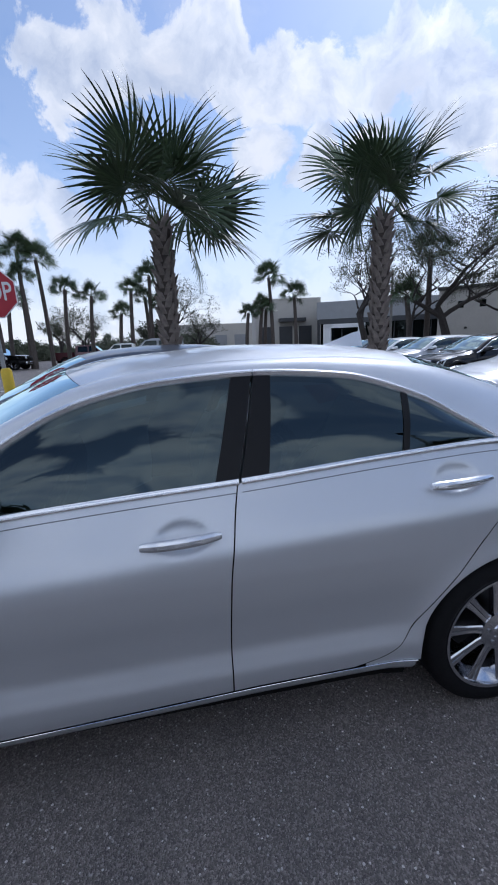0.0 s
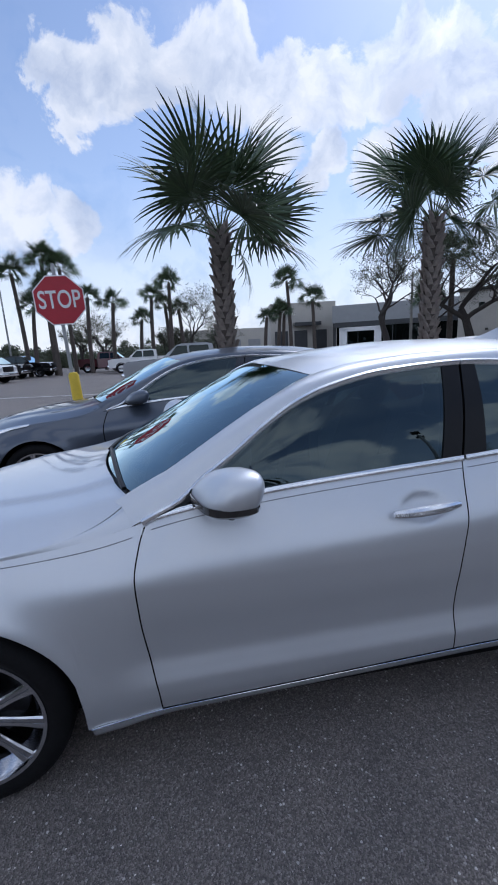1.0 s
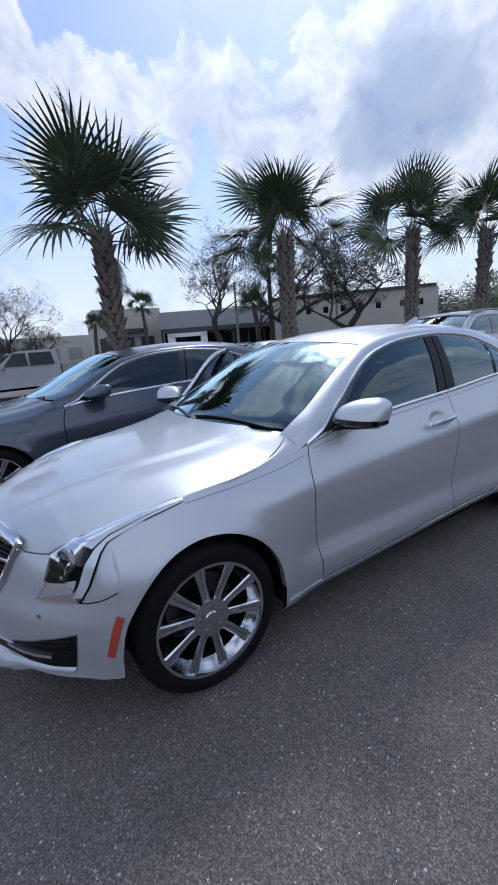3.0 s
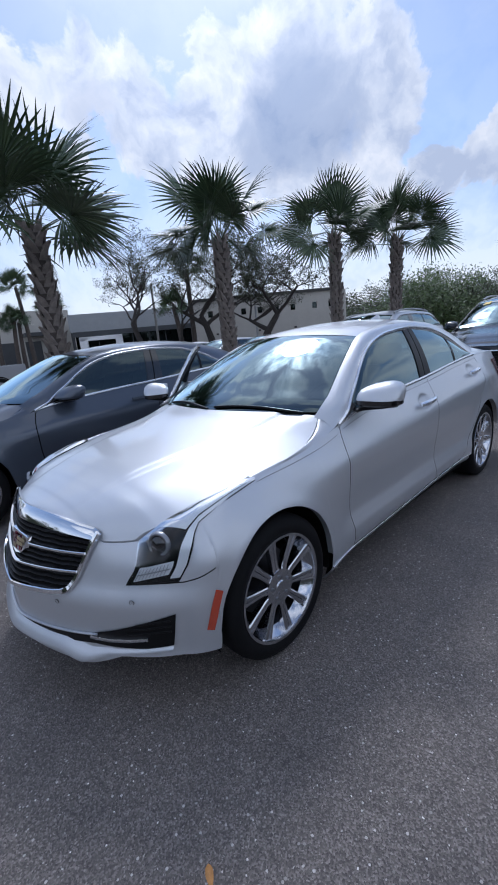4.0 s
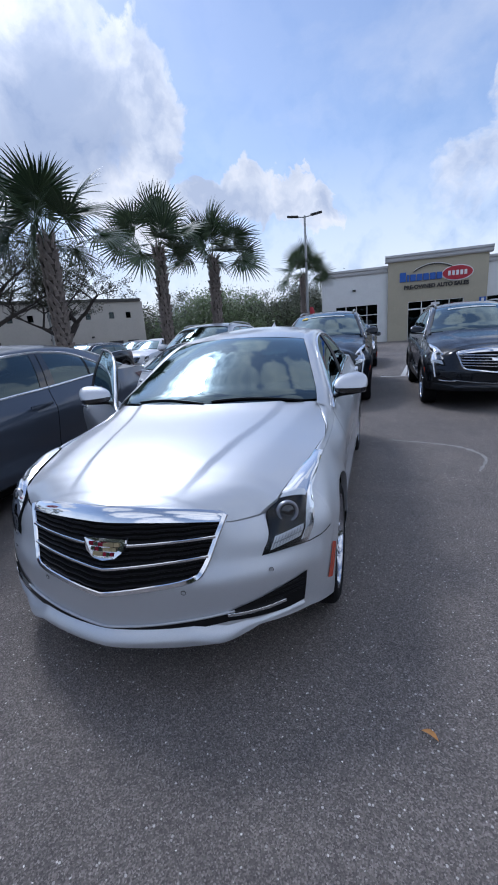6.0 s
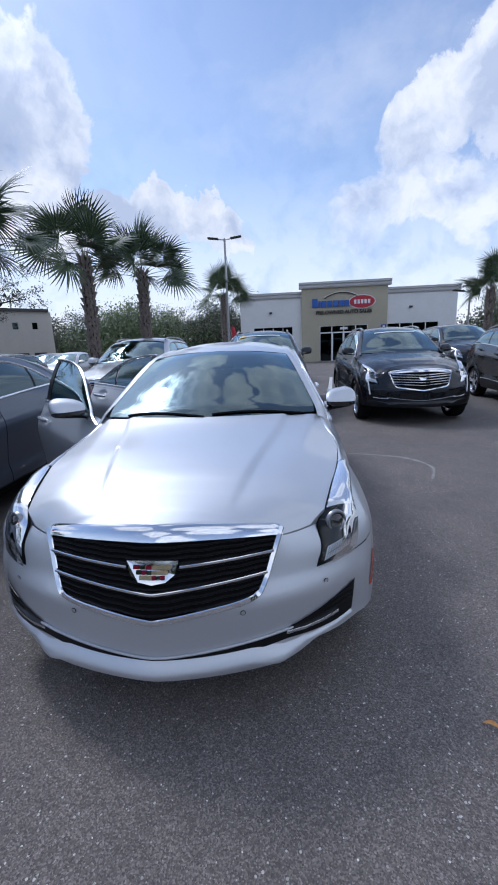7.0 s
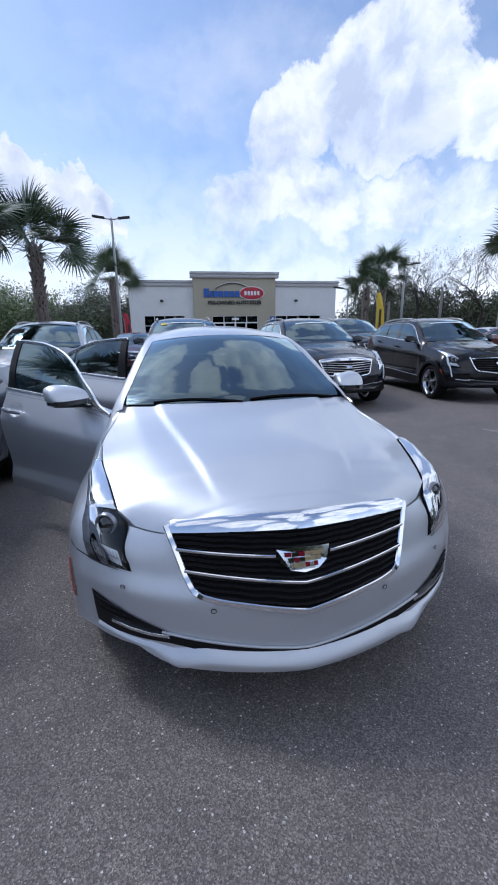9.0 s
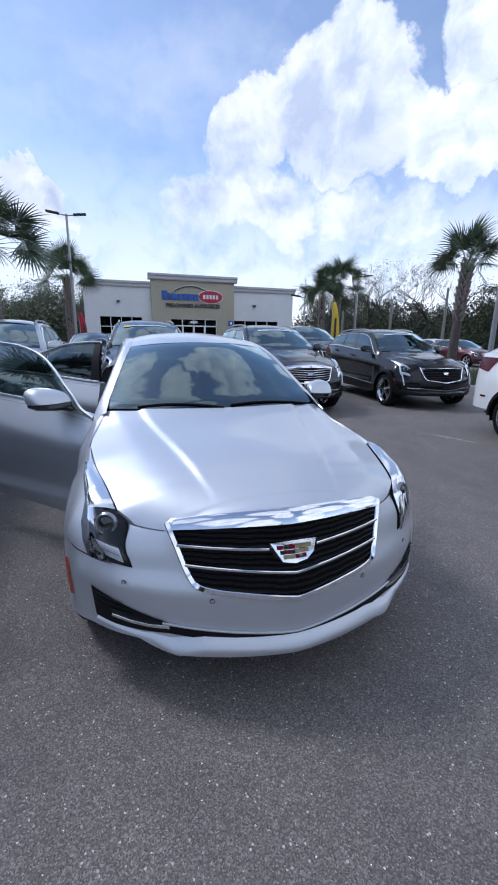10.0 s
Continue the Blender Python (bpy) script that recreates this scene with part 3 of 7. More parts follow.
def columns(*runs):
    return np.concatenate([np.linspace(a, b, n) for a, b, n in runs])


def skin(b, cols, zlo, zhi, rows, out=0.0, use_x=True, bend=None):
    """A grid on the body between two heights given per column."""
    cols = np.asarray(cols, float)
    s = b.s_of(cols) if use_x else cols
    v = np.linspace(0, 1, rows)
    z = zlo[:, None] + (zhi - zlo)[:, None] * v[None, :]
    ss = np.repeat(s[:, None], rows, 1)
    if bend is not None:
        ss = b.s_of(bend(np.repeat(cols[:, None], rows, 1), z))
    return b.warp(b.surf(ss, z, out))


def sill_z(x):
    return np.interp(x, [0.3, 0.6, 1.8, 2.4], [0.238, 0.250, 0.292, 0.296])


DOOR_F = table((0.20, 0.612), (0.309, 0.607), (0.45, 0.588), (0.60, 0.573), (0.748, 0.569), (0.85, 0.590), (0.93, 0.624))
DOOR_M = table((0.20, 1.710), (0.374, 1.711), (0.7, 1.721), (0.9, 1.748), (1.02, 1.775), (1.36, 1.872))
DOOR_R = table((0.20, 2.04), (0.285, 2.10), (0.305, 2.19), (0.330, 2.28), (0.365, 2.335), (0.430, 2.378), (0.552, 2.474), (0.643, 2.548), (0.74, 2.622), (0.835, 2.692), (0.95, 2.755), (1.08, 2.778))
SPLIT = table((0.93, 1.700), (1.013, 1.704), (1.32, 1.794), (1.40, 1.81))


def glasshouse(b, x, t):
    """A point on the side glass: x along, t from belt (0) to roof rail (1)."""
    x, t = np.broadcast_arrays(np.asarray(x, float), np.asarray(t, float))
    zb = b.ztop(x)
    lo = np.stack([x, -b.yz(x, zb) + 0.012, zb], -1)
    r = b.r_out(x)
    hi = np.stack([x, -r[..., 0] + 0.004, r[..., 1]], -1)
    p = lo + (hi - lo) * t[..., None]
    p[..., 1] -= 0.018 * np.sin(np.pi * t)
    return p


def spokes_wheel(R, rim, style, mats, res):
    """Tyre, rim, spokes, hub and brake disc, turning about y, with the face at y = 0 towards -y."""
    turn = pose(0, 0, 0, 90, 0, 0)
    tyre, w = Geo(), 0.215
    tyre.lathe([(rim - 0.005, 0.0), (rim + 0.01, 0.008), (rim + 0.03, 0.012), (R - 0.022, 0.004), (R - 0.006, -0.012), (R, -0.035), (R, -w + 0.02), (R - 0.012, -w), (rim, -w + 0.01), (rim - 0.005, 0.0)], 56 if res else 28, turn)
    ring = Geo()
    ring.lathe([(rim, -0.004), (rim - 0.004, 0.006), (rim - 0.016, 0.004), (rim - 0.020, -0.012), (rim - 0.052, -0.046), (rim - 0.058, -0.19), (rim, -0.2), (rim, -0.004)], 56 if res else 28, turn)
    disc = Geo()
    disc.lathe([(0.0, -0.115), (0.155, -0.115), (0.155, -0.135), (0.0, -0.135)], 32, turn)
    # flat black disc that stands in for the shade deep behind the spokes
    shade_disc = Geo().lathe([(0.0, -0.15), (rim - 0.03, -0.15)], 24, turn)
    sp = []
    n = 10 if style == "ten" else 5
    for k in range(n):
        g = Geo()
        if style == "ten":
            secs = [(0.060, 0.022, -0.012), (0.10, 0.0175, -0.018), (0.16, 0.019, -0.014), (rim - 0.012, 0.027, -0.006)]
            rings = []
            for r, hw, y in secs:
                rings.append([(r, -hw, y - 0.030), (r, -hw, y - 0.004), (r, -hw * 0.72, y), (r, -hw * 0.10, y - 0.001), (r, 0.0, y - 0.006), (r, hw * 0.10, y - 0.001), (r, hw * 0.72, y), (r, hw, y - 0.004), (r, hw, y - 0.030)])
            rings = np.array(rings)
            g.grid(rings)
            g.v = [(v[0], v[1], v[2]) for v in g.v]
        else:
            for d in (-0.13, 0.13):
                ca, sa = math.cos(d), math.sin(d)
                p = [(0.05, 0.02, -0.02), (0.13, 0.017, -0.014), (rim - 0.012, 0.020, -0.006)]
                rings = []
                for r, hw, y in p:
                    off = d * (r - 0.05) * 1.2
                    rings.append([(r, off - hw, y - 0.03), (r, off - hw, y - 0.003), (r, off, y + 0.002), (r, off + hw, y - 0.003), (r, off + hw, y - 0.03)])
                g.grid(np.array(rings))
        m = turn @ pose(0, 0, 0, 0, 0, 360 / n * k + 26)
        g.v = [(m @ Vector(v))[:] for v in g.v]
        sp.append(g)
    hub = Geo().lathe([(0.0, -0.006), (0.026, -0.007), (0.031, -0.012), (0.050, -0.012), (0.081, -0.013), (0.083, -0.03), (0.06, -0.06), (0.0, -0.06)], 32, turn)
    nuts = []
    for k in range(5):
        a = 2 * math.pi * k / 5 + 0.4
        m = turn @ Matrix.Translation((0.052 * math.cos(a), 0.052 * math.sin(a), 0))
        nuts.append(Geo().lathe([(0.0, -0.006), (0.007, -0.007), (0.0085, -0.018), (0.013, -0.019), (0.013, -0.014), (0.014, -0.0135)], 10, m))
    return tyre, ring, disc, shade_disc, sp, hub, nuts


def add_wheel(car, meshes, m, mats, res):
    tyre, ring, disc, shade_disc, sp, hub, nuts = meshes
    w = part("wheel", tyre, None, car, "black low-profile tyre on its wheel", matrix=m)
    w.name = "wheel"
    part("rim", ring, None, w, "bright alloy rim")
    for g in sp:
        part("spoke", g, None, w)
    part("hub", hub, None, w)
    part("brake_disc", disc, None, w, "steel brake disc")
    # added black disc: the dark of the spoke gaps, no real wheel part
    part("wheel_shade_disc", shade_disc, None, w)
    if res:
        for g in nuts:
            part("wheel_nut", g, None, w)
    return w


def build_car(name, label, category, b, paint_m, place, res=1, front="bars", wheel="ten", doors=None, interior=M_DASH, seat=M_SEAT, chrome=M_CHROME,
              glass_s=None, sticker=False, group="", lamp="tall", alloy=None, rails=False, band=False):
    """A whole car: panels, glass, lamps, grille, mirrors, wheels and cabin."""
    glass_s = glass_s or M_GLASS_S
    alloy = alloy or M_ALLOY
    doors = doors or {}
    car = thing(name, label, category, group, place)
    R = 26 if res else 12
    nose, W = b.nose, b.warp
    both = (1, -1)
    sgn_mesh = lambda g, sgn: g if sgn == 1 else mirror(g)
    gap = 0.0024 if res else 0.004

    # front bumper: full height beside the grille, low under the lamps
    sA, sB = float(np.interp(0.675, b._dy[:500], b._ds[:500])), b.s_of(-b.arch / b.sx)
    seam = lambda x: np.interp(x, [-0.7, -0.47, -0.31], [0.545, 0.550, 0.618])
    cols = columns((0, sA, R), (sA + 0.004, sB, R))
    x0 = b.plan(cols)[:, 0]
    zlo = 0.215 + 0.05 * np.clip((cols - 0.50) / 0.14, 0, 1)
    g = Geo().grid(skin(b, cols, zlo, seam(x0) - gap, R, use_x=False))
    c_up = cols[:R]
    g.grid(skin(b, c_up, seam(x0[:R]) - gap, b.ztop(x0[:R]) - 0.004, R // 2, use_x=False))
    left = g
    whole = Geo()
    whole.add(g.v, g.f)
    mg = mirror(g)
    whole.add(mg.v, mg.f)
    part("front_bumper", whole.mesh("front_bumper", paint_m, True, 50, fix=True), None, car)

    # fenders
    ar = b.arch / b.sx
    cols = columns((sA + 2e-3, sB, R), (sB + 1e-3, b.s_of(0.0), R), (b.s_of(0.0) + 0.01, b.s_of(ar), R), (b.s_of(ar) + 1e-3, b.s_of(0.585), R // 2 + 3))
    x0 = b.plan(cols)[:, 0]
    zlo = np.where(x0 < -ar, seam(x0) + gap, np.where(x0 < ar, b.arch_z(x0, 0.0), sill_z(x0)))
    zlo = np.maximum(zlo, np.where((x0 > -ar) & (x0 < ar), 0.24, 0))
    bend = lambda x, z: x + (DOOR_F(z) - gap - 0.585) * np.clip((x - 0.42) / 0.165, 0, 1)
    for sgn in both:
        p = Geo()
        v = np.linspace(0, 1, R + 8)
        z_up = b.ztop(bend(x0, b.ztop(x0)))
        z = zlo[:, None] + (z_up - zlo)[:, None] * v[None, :]
        xx = bend(np.repeat(x0[:, None], R + 8, 1), z)
        ss = np.where(xx > 0.35, b.s_of(xx), np.repeat(cols[:, None], R + 8, 1))
        p.grid(W(b.surf(ss, z)))
        lip = W(b.surf(cols[(x0 > -ar) & (x0 < ar)], zlo[(x0 > -ar) & (x0 < ar)]))
        inner = lip.copy()
        inner[:, 1] += 0.03
        p.grid(np.stack([lip, inner], 1))
        part("front_fender", sgn_mesh(p, sgn).mesh("front_fender", paint_m, True, 60), None, car)
        if res:
            # no groove is cut: a thin dark strip on the skin draws its shade
            xs = np.linspace(-0.03, 0.57, 24)
            part("groove_shade_strip", sgn_mesh(Geo().band(W(b.side(xs, b.ztop(xs) - 0.012 - 0.018 * (xs + 0.03) / 0.6, 0.0005)), 0.002, 0.0028, (0, 0, 1)), sgn), M_ALLOYD, car, "thin dark strip drawn as the shade of the fender groove")

    # bonnet
    e = b.s_of(0.565)
    cols = columns((0.0, sA, R), (sA + 0.02, e, 2 * R))
    edge = b.surf(cols, b.ztop(b.plan(cols)[:, 0]))
    draw = table((0.12, 0.0, 0.0), (0.30, 0.010, 0.010), (0.42, 0.033, 0.024), (0.50, 0.056, 0.044), (0.565, 0.082, 0.066), (0.7, 0.1, 0.08))
    dr = np.where(edge[:, 0][:, None] > 0.12, draw(np.clip(edge[:, 0], 0.12, 0.7)), 0)
    clip_edge = edge.copy()
    # beside the lamps the bonnet's edge runs inboard along their upper rim
    rim_y = table((-0.56, 0.0, 0.0), (-0.503, 0.636, 0.695), (-0.411, 0.666, 0.748), (-0.273, 0.702, 0.784), (-0.12, 0.742, 0.810), (-0.045, 0.757, 0.825), (0.06, 0.772, 0.836), (0.16, 0.783, 0.843))
    by_lamp = (edge[:, 0] > -0.503) & (edge[:, 0] < 0.16)
    edge[by_lamp, 1] = np.maximum(edge[by_lamp, 1], -rim_y(edge[by_lamp, 0])[:, 0])
    edge[by_lamp, 2] = rim_y(edge[by_lamp, 0])[:, 1]
    edge[:, 1] += dr[:, 0]
    edge[:, 2] += dr[:, 1]
    bonnet_edge = edge.copy()
    for sgn in both:
        k0 = np.where(edge[:, 0] > -0.07)[0]
        st = np.stack([clip_edge[k0] + (edge[k0] - clip_edge[k0]) * f + np.array([0, 0, 0.010 * math.sin(math.pi * f) - 0.004 * (f == 1)]) for f in np.linspace(0, 1, 6)], 1)
        part("fender_top", sgn_mesh(Geo().grid(W(st)), sgn).mesh("fender_top", paint_m, True, 60), None, car)
    u = np.linspace(-1, 1, 4 * R + 1)
    spine = table((-0.72, 0.770), (-0.69, 0.774), (-0.60, 0.794), (-0.50, 0.819), (-0.30, 0.863), (-0.10, 0.895), (0.05, 0.913), (0.20, 0.933), (0.30, 0.952), (0.40, 0.984))
    ex = np.clip(edge[:, 0], -0.72, 0.575)
    yb = -edge[:, 1] - 0.003
    X = edge[:, 0][:, None] - 0.175 * (np.clip((ex + 0.05) / 0.625, 0, 1) ** 1.5)[:, None] * (1 - u[None, :] ** 2)
    Y = yb[:, None] * u[None, :]
    # the crown is nearly flat to an outer crease, then falls to the edge
    au = np.abs(u[None, :])
    yo = 0.475 + (ex + 0.60) * 0.150
    uc = np.clip(yo / np.maximum(yb, 1e-3), 0.5, 0.98)[:, None]
    inner_f, outer_f = 1 - 0.30 * (au / uc) ** 2, 0.70 * (1 - au) / (1 - uc)
    crest = np.maximum(-0.030 * np.log(np.exp(-inner_f / 0.030) + np.exp(-outer_f / 0.030)), 0.0)
    has = np.clip((yb - yo - 0.02) / 0.08, 0, 1)[:, None]
    has = has * has * (3 - 2 * has)
    prof_u = crest * has + (1 - au ** 2.6) * (1 - has)
    Z = edge[:, 2][:, None] + b.crown * np.maximum(spine(np.clip(X[:, X.shape[1] // 2], -0.72, 0.40)) - edge[:, 2], 0)[:, None] * prof_u
    # ease the front corners into one even sweep
    ease = np.clip((-0.12 - ex) / 0.25, 0, 1)[:, None]
    for _ in range(45):
        mean = Z.copy()
        mean[1:-1, 1:-1] = (Z[2:, 1:-1] + Z[:-2, 1:-1] + 2 * Z[1:-1, 2:] + 2 * Z[1:-1, :-2]) / 6
        Z = Z + 0.7 * ease * (mean - Z)
    yd = 0.30 + (X + 0.45) * 0.22
    rise = 1 / (1 + np.exp((np.abs(Y) - yd) / 0.005))
    Z = Z + 0.013 * rise * np.clip((X + 0.60) / 0.3, 0, 1)
    bon = np.stack([X, Y, Z], -1)
    flange = bon[:, [0, -1]] - np.array([0, 0, 0.030])
    sheet = Geo().grid(W(bon))
    for j in (0, 1):
        sheet.grid(W(np.stack([bon[:, (0, -1)[j]], flange[:, j]], 1)))
    part("bonnet", sheet.mesh("bonnet", paint_m, True, 50), None, car)

    # cowl and wipers
    yy = np.linspace(-0.675, 0.675, 25)
    xb = lambda y: 0.405 + 0.175 * (y / 0.70) ** 2
    zb = lambda y: 0.995 - 0.02 * (y / 0.70) ** 2
    g = Geo().grid(W(np.stack([np.stack([xb(yy) - 0.09, yy, zb(yy) - 0.055], -1), np.stack([xb(yy) - 0.02, yy, zb(yy) - 0.028], -1), np.stack([xb(yy) + 0.05, yy, zb(yy) + 0.012], -1)], 0)))
    part("cowl", g, M_BLACK, car, "black plastic cowl below the windscreen")
    if res:
        for y1, y2, dx in ((-0.62, -0.05, 0.05), (0.0, 0.52, 0.06)):
            t = np.linspace(0, 1, 10)
            ys = y1 + (y2 - y1) * t
            p = np.stack([xb(ys) + 0.012 + dx * np.sin(t * 2.6) * 0.6, ys, zb(ys) + 0.016 + 0.035 * np.sin(t * 2.6) * 0.6], -1)
            part("wiper", Geo().band(W(p - np.array([0.02, 0, 0.012])), 0.016, 0.012), M_BLACK, car, "black wiper arm")

    # windscreen
    t = np.linspace(0, 1, 22)
    xr = 0.58 + (1.27 - 0.58) * t
    rin = b.r_in(xr)
    u = np.linspace(-1, 1, 31)
    bow = (0.175 - 0.045 * t)[:, None] * (1 - u[None, :] ** 2)
    X = xr[:, None] - bow
    Y = (rin[:, 0] - 0.004)[:, None] * u[None, :]
    Z = rin[:, 1][:, None] + (0.012 + 0.028 * t)[:, None] * (1 - u[None, :] ** 2)
    ws = np.stack([X, Y, Z], -1)
    wsc = part("windscreen", Geo().grid(W(ws)), M_GLASS_W, car, "clear laminated windscreen")
    rim_g = Geo()
    for j in (0, -1):
        rim_g.band(W(ws[:, j] + np.array([0.006, 0, -0.004])), 0.022, 0.006, (-0.5, 0, 0.86))
    rim_g.band(W(ws[-1] + np.array([0.004, 0, -0.003])), 0.02, 0.006, (-0.4, 0, 0.9))
    part("windscreen_seal", rim_g, M_BLACK, wsc)
    if sticker:
        part("sticker", Geo().grid(W(ws[5:8, 2:4] + np.array([0.006, 0, -0.006]))), M_TICKET, wsc, "small pale blue sticker inside the windscreen")

    if band:
        part("price_band", Geo().grid(W(ws[17:19, 5:26] + np.array([-0.006, 0, 0.005]))), M_STICKER, wsc, "white paper strip inside the windscreen", smooth=False)
        if band == "tag":
            part("price_tag", Geo().grid(W(ws[16:19, 24:28] + np.array([-0.009, 0, 0.008]))), M_YELLOWTAG, wsc, "yellow price tag inside the windscreen", smooth=False)
    # roof
    a_end = 2.56 if not b.wagon else 3.12
    xr = np.linspace(1.272, a_end, 26)
    rin = b.r_in(xr)
    tt = np.clip((xr - 1.27) / 0.35, 0, 1)
    te = np.clip((a_end - xr) / 0.35, 0, 1)
    bowf = 0.13 * (1 - tt)
    bowr = 0.10 * (1 - te)
    X = xr[:, None] + (bowr - bowf)[:, None] * (1 - u[None, :] ** 2)
    Y = rin[:, 0][:, None] * u[None, :]
    Z = rin[:, 1][:, None] + (0.040 + 0.014 * np.sin(np.pi * np.linspace(0, 1, 26)))[:, None] * (1 - np.abs(u[None, :]) ** 2.4)
    part("roof", Geo().grid(W(np.stack([X, Y, Z], -1))).mesh("roof", paint_m, True, 60), None, car)
    roof_last = np.stack([X, Y, Z], -1)[-1]

    # rear window
    xr = np.linspace(a_end + 0.004, b.in_end, 14)
    rin = b.r_in(xr)
    t = np.linspace(0, 1, 14)
    X = xr[:, None] + 0.10 * (1 - u[None, :] ** 2)
    Y = (rin[:, 0] - 0.004)[:, None] * u[None, :]
    Z = rin[:, 1][:, None] + (0.040 - 0.02 * t)[:, None] * (1 - u[None, :] ** 2)
    part("rear_window", Geo().grid(W(np.stack([X, Y, Z], -1))), glass_s, car, "dark tinted rear window")

    # boot lid and tail
    xe = WB + 1.02
    e_s = np.linspace(b.s_of(b.in_end - 0.12), b.s_len, 24)
    edge = b.surf(e_s, b.ztop(b.plan(e_s)[:, 0]))
    X = np.repeat(edge[:, 0][:, None], 31, 1)
    Y = (-edge[:, 1])[:, None] * u[None, :]
    Z = edge[:, 2][:, None] + 0.035 * np.clip((b.s_len - e_s) / 0.5, 0, 1)[:, None] * (1 - u[None, :] ** 2)
    part("boot_lid", Geo().grid(W(np.stack([X, Y, Z], -1))).mesh("boot_lid", paint_m, True, 60), None, car)

    # roof pillars on both sides
    tau = np.linspace(0, 1, 60)
    xo = 0.60 + (b.out_end - 0.60) * tau
    xi = 0.565 + (b.in_end - 0.565) * tau ** 1.02
    ro, ri = b.r_out(xo), b.r_in(xi)
    po = np.stack([xo, -ro[:, 0], ro[:, 1]], -1)
    pi = np.stack([xi, -ri[:, 0], ri[:, 1]], -1)
    for sgn in both:
        g = Geo()
        k = np.linspace(0, 1, 9)
        arc = np.sin(np.pi * k)
        p = po[:, None] + (pi - po)[:, None] * k[None, :, None]
        p[..., 2] += 0.016 * arc[None, :]
        p[..., 1] -= 0.012 * arc[None, :]
        fs_ = np.linspace(0, 1, 9)
        row0 = np.stack([clip_edge[-1] + (bonnet_edge[-1] - clip_edge[-1]) * f + np.array([-0.004, -0.001, 0.010 * math.sin(math.pi * f) - 0.002]) for f in fs_])
        row0[:, 0] -= 0.05 * fs_ ** 2
        rows = [row0] + [row0 * (1 - q) + p[3] * q + np.array([0, -0.003, 0.004]) * math.sin(math.pi * q) for q in (0.25, 0.5, 0.75)]
        g.grid(W(np.concatenate([np.stack(rows, 0), p[3:]], 0)))
        # foot of the rear pillar down to the shoulder
        xs = np.linspace(b.out_end, b.in_end, 10)
        foot = b.side(xs, b.ztop(xs) - 0.002)
        top = np.array([po[-1] + (pi[-1] - po[-1]) * f for f in np.linspace(0, 1, 10)])
        g.grid(W(np.stack([foot, (foot + top) / 2 + np.array([0, -0.006, 0]), top], 1)))
        part("roof_pillar", sgn_mesh(g, sgn).mesh("roof_pillar", paint_m, True, 60), None, car)
    if rails:
        for sgn in both:
            xs = np.linspace(1.35, a_end - 0.1, 16)
            r = b.r_in(xs)
            p = np.stack([xs, -r[:, 0] * sgn, r[:, 1] + 0.045 * np.sin(np.pi * np.linspace(0.03, 0.97, 16)) ** 0.3], -1)
            part("roof_rail", Geo().band(W(p), 0.03, 0.028), M_ROOFW, car, "satin roof rail")

    # quarter panels
    xe_s = b.s_len
    arc_c = WB
    qa = columns((2.20, arc_c - ar, 12), (arc_c - ar + 2e-3, arc_c, R), (arc_c + 0.01, arc_c + ar - 2e-3, R), (arc_c + ar, 3.3, 8))
    cols = np.r_[b.s_of(qa), np.linspace(b.s_of(3.34), xe_s, 16)]
    x0 = b.plan(cols)[:, 0]
    inv = np.linspace(0.24, 1.08, 300)
    door_low = np.interp(x0, DOOR_R(inv), inv, left=0.24, right=9.0)
    zlo = np.where(np.abs(x0 - arc_c) < ar, np.maximum(b.arch_z(x0, arc_c), 0.24), np.where(x0 < arc_c, sill_z(x0), 0.30))
    zhi = np.where(door_low < 2, np.minimum(b.ztop(x0), 2.0), b.ztop(x0)) - 0.003
    zlim = np.where(x0 < 2.776, np.interp(x0, DOOR_R(inv), inv) - gap, zhi)
    zlim = np.maximum(zlim, zlo + 0.001)
    for sgn in both:
        g = Geo().grid(skin(b, cols, zlo, zlim, R, use_x=False))
        part("rear_quarter", sgn_mesh(g, sgn).mesh("rear_quarter", paint_m, True, 60), None, car)

    # sills
    for sgn in both:
        xs = np.linspace(ar + 0.01, arc_c - ar - 0.01, 24)
        zs_ = sill_z(xs)
        g = Geo().grid(W(np.stack([b.side(xs, zs_ - 0.008 - dz_, o) for dz_, o in ((0.0, -0.006), (0.030, -0.007), (0.058, -0.018), (0.085, -0.050))], 1)))
        part("sill", sgn_mesh(g, sgn).mesh("sill", paint_m if res else M_MATTE, True, 60), None, car)
        g = Geo().band(W(b.side(xs, sill_z(xs) - 0.004, 0.001)), 0.008, 0.006, (0, 0, 1))
        part("sill_trim", sgn_mesh(g, sgn), chrome if res else M_BLACK, car, "thin bright sill strip")

    # dark inner shell, wheel wells and floor
    g = Geo()
    for sgn in both:
        xs = columns((ar + 0.02, 0.63, 4), (0.64, 2.2, 10), (2.21, arc_c - ar - 0.02, 3))
        q = Geo().grid(skin(b, xs, np.full(len(xs), 0.17), b.ztop(xs) - 0.05, 8, out=-0.035))
        if not (sgn == -1 and doors):
            q = sgn_mesh(q, sgn)
            g.add(q.v, q.f)
        cols = np.linspace(sA, sB - 0.02, 12)
        q = sgn_mesh(Geo().grid(skin(b, cols, np.full(12, 0.32), b.ztop(b.plan(cols)[:, 0]) - 0.03, 5, out=-0.03, use_x=False)), sgn)
        g.add(q.v, q.f)
        for cx in (0.0, arc_c):
            aa = np.linspace(-0.25, math.pi + 0.25, 20)
            ring = np.stack([cx * b.sx - np.cos(aa) * (b.arch + 0.012), np.zeros(20), b.wheel + np.sin(aa) * (b.arch + 0.012)], -1)
            outer, inn = ring.copy(), ring.copy()
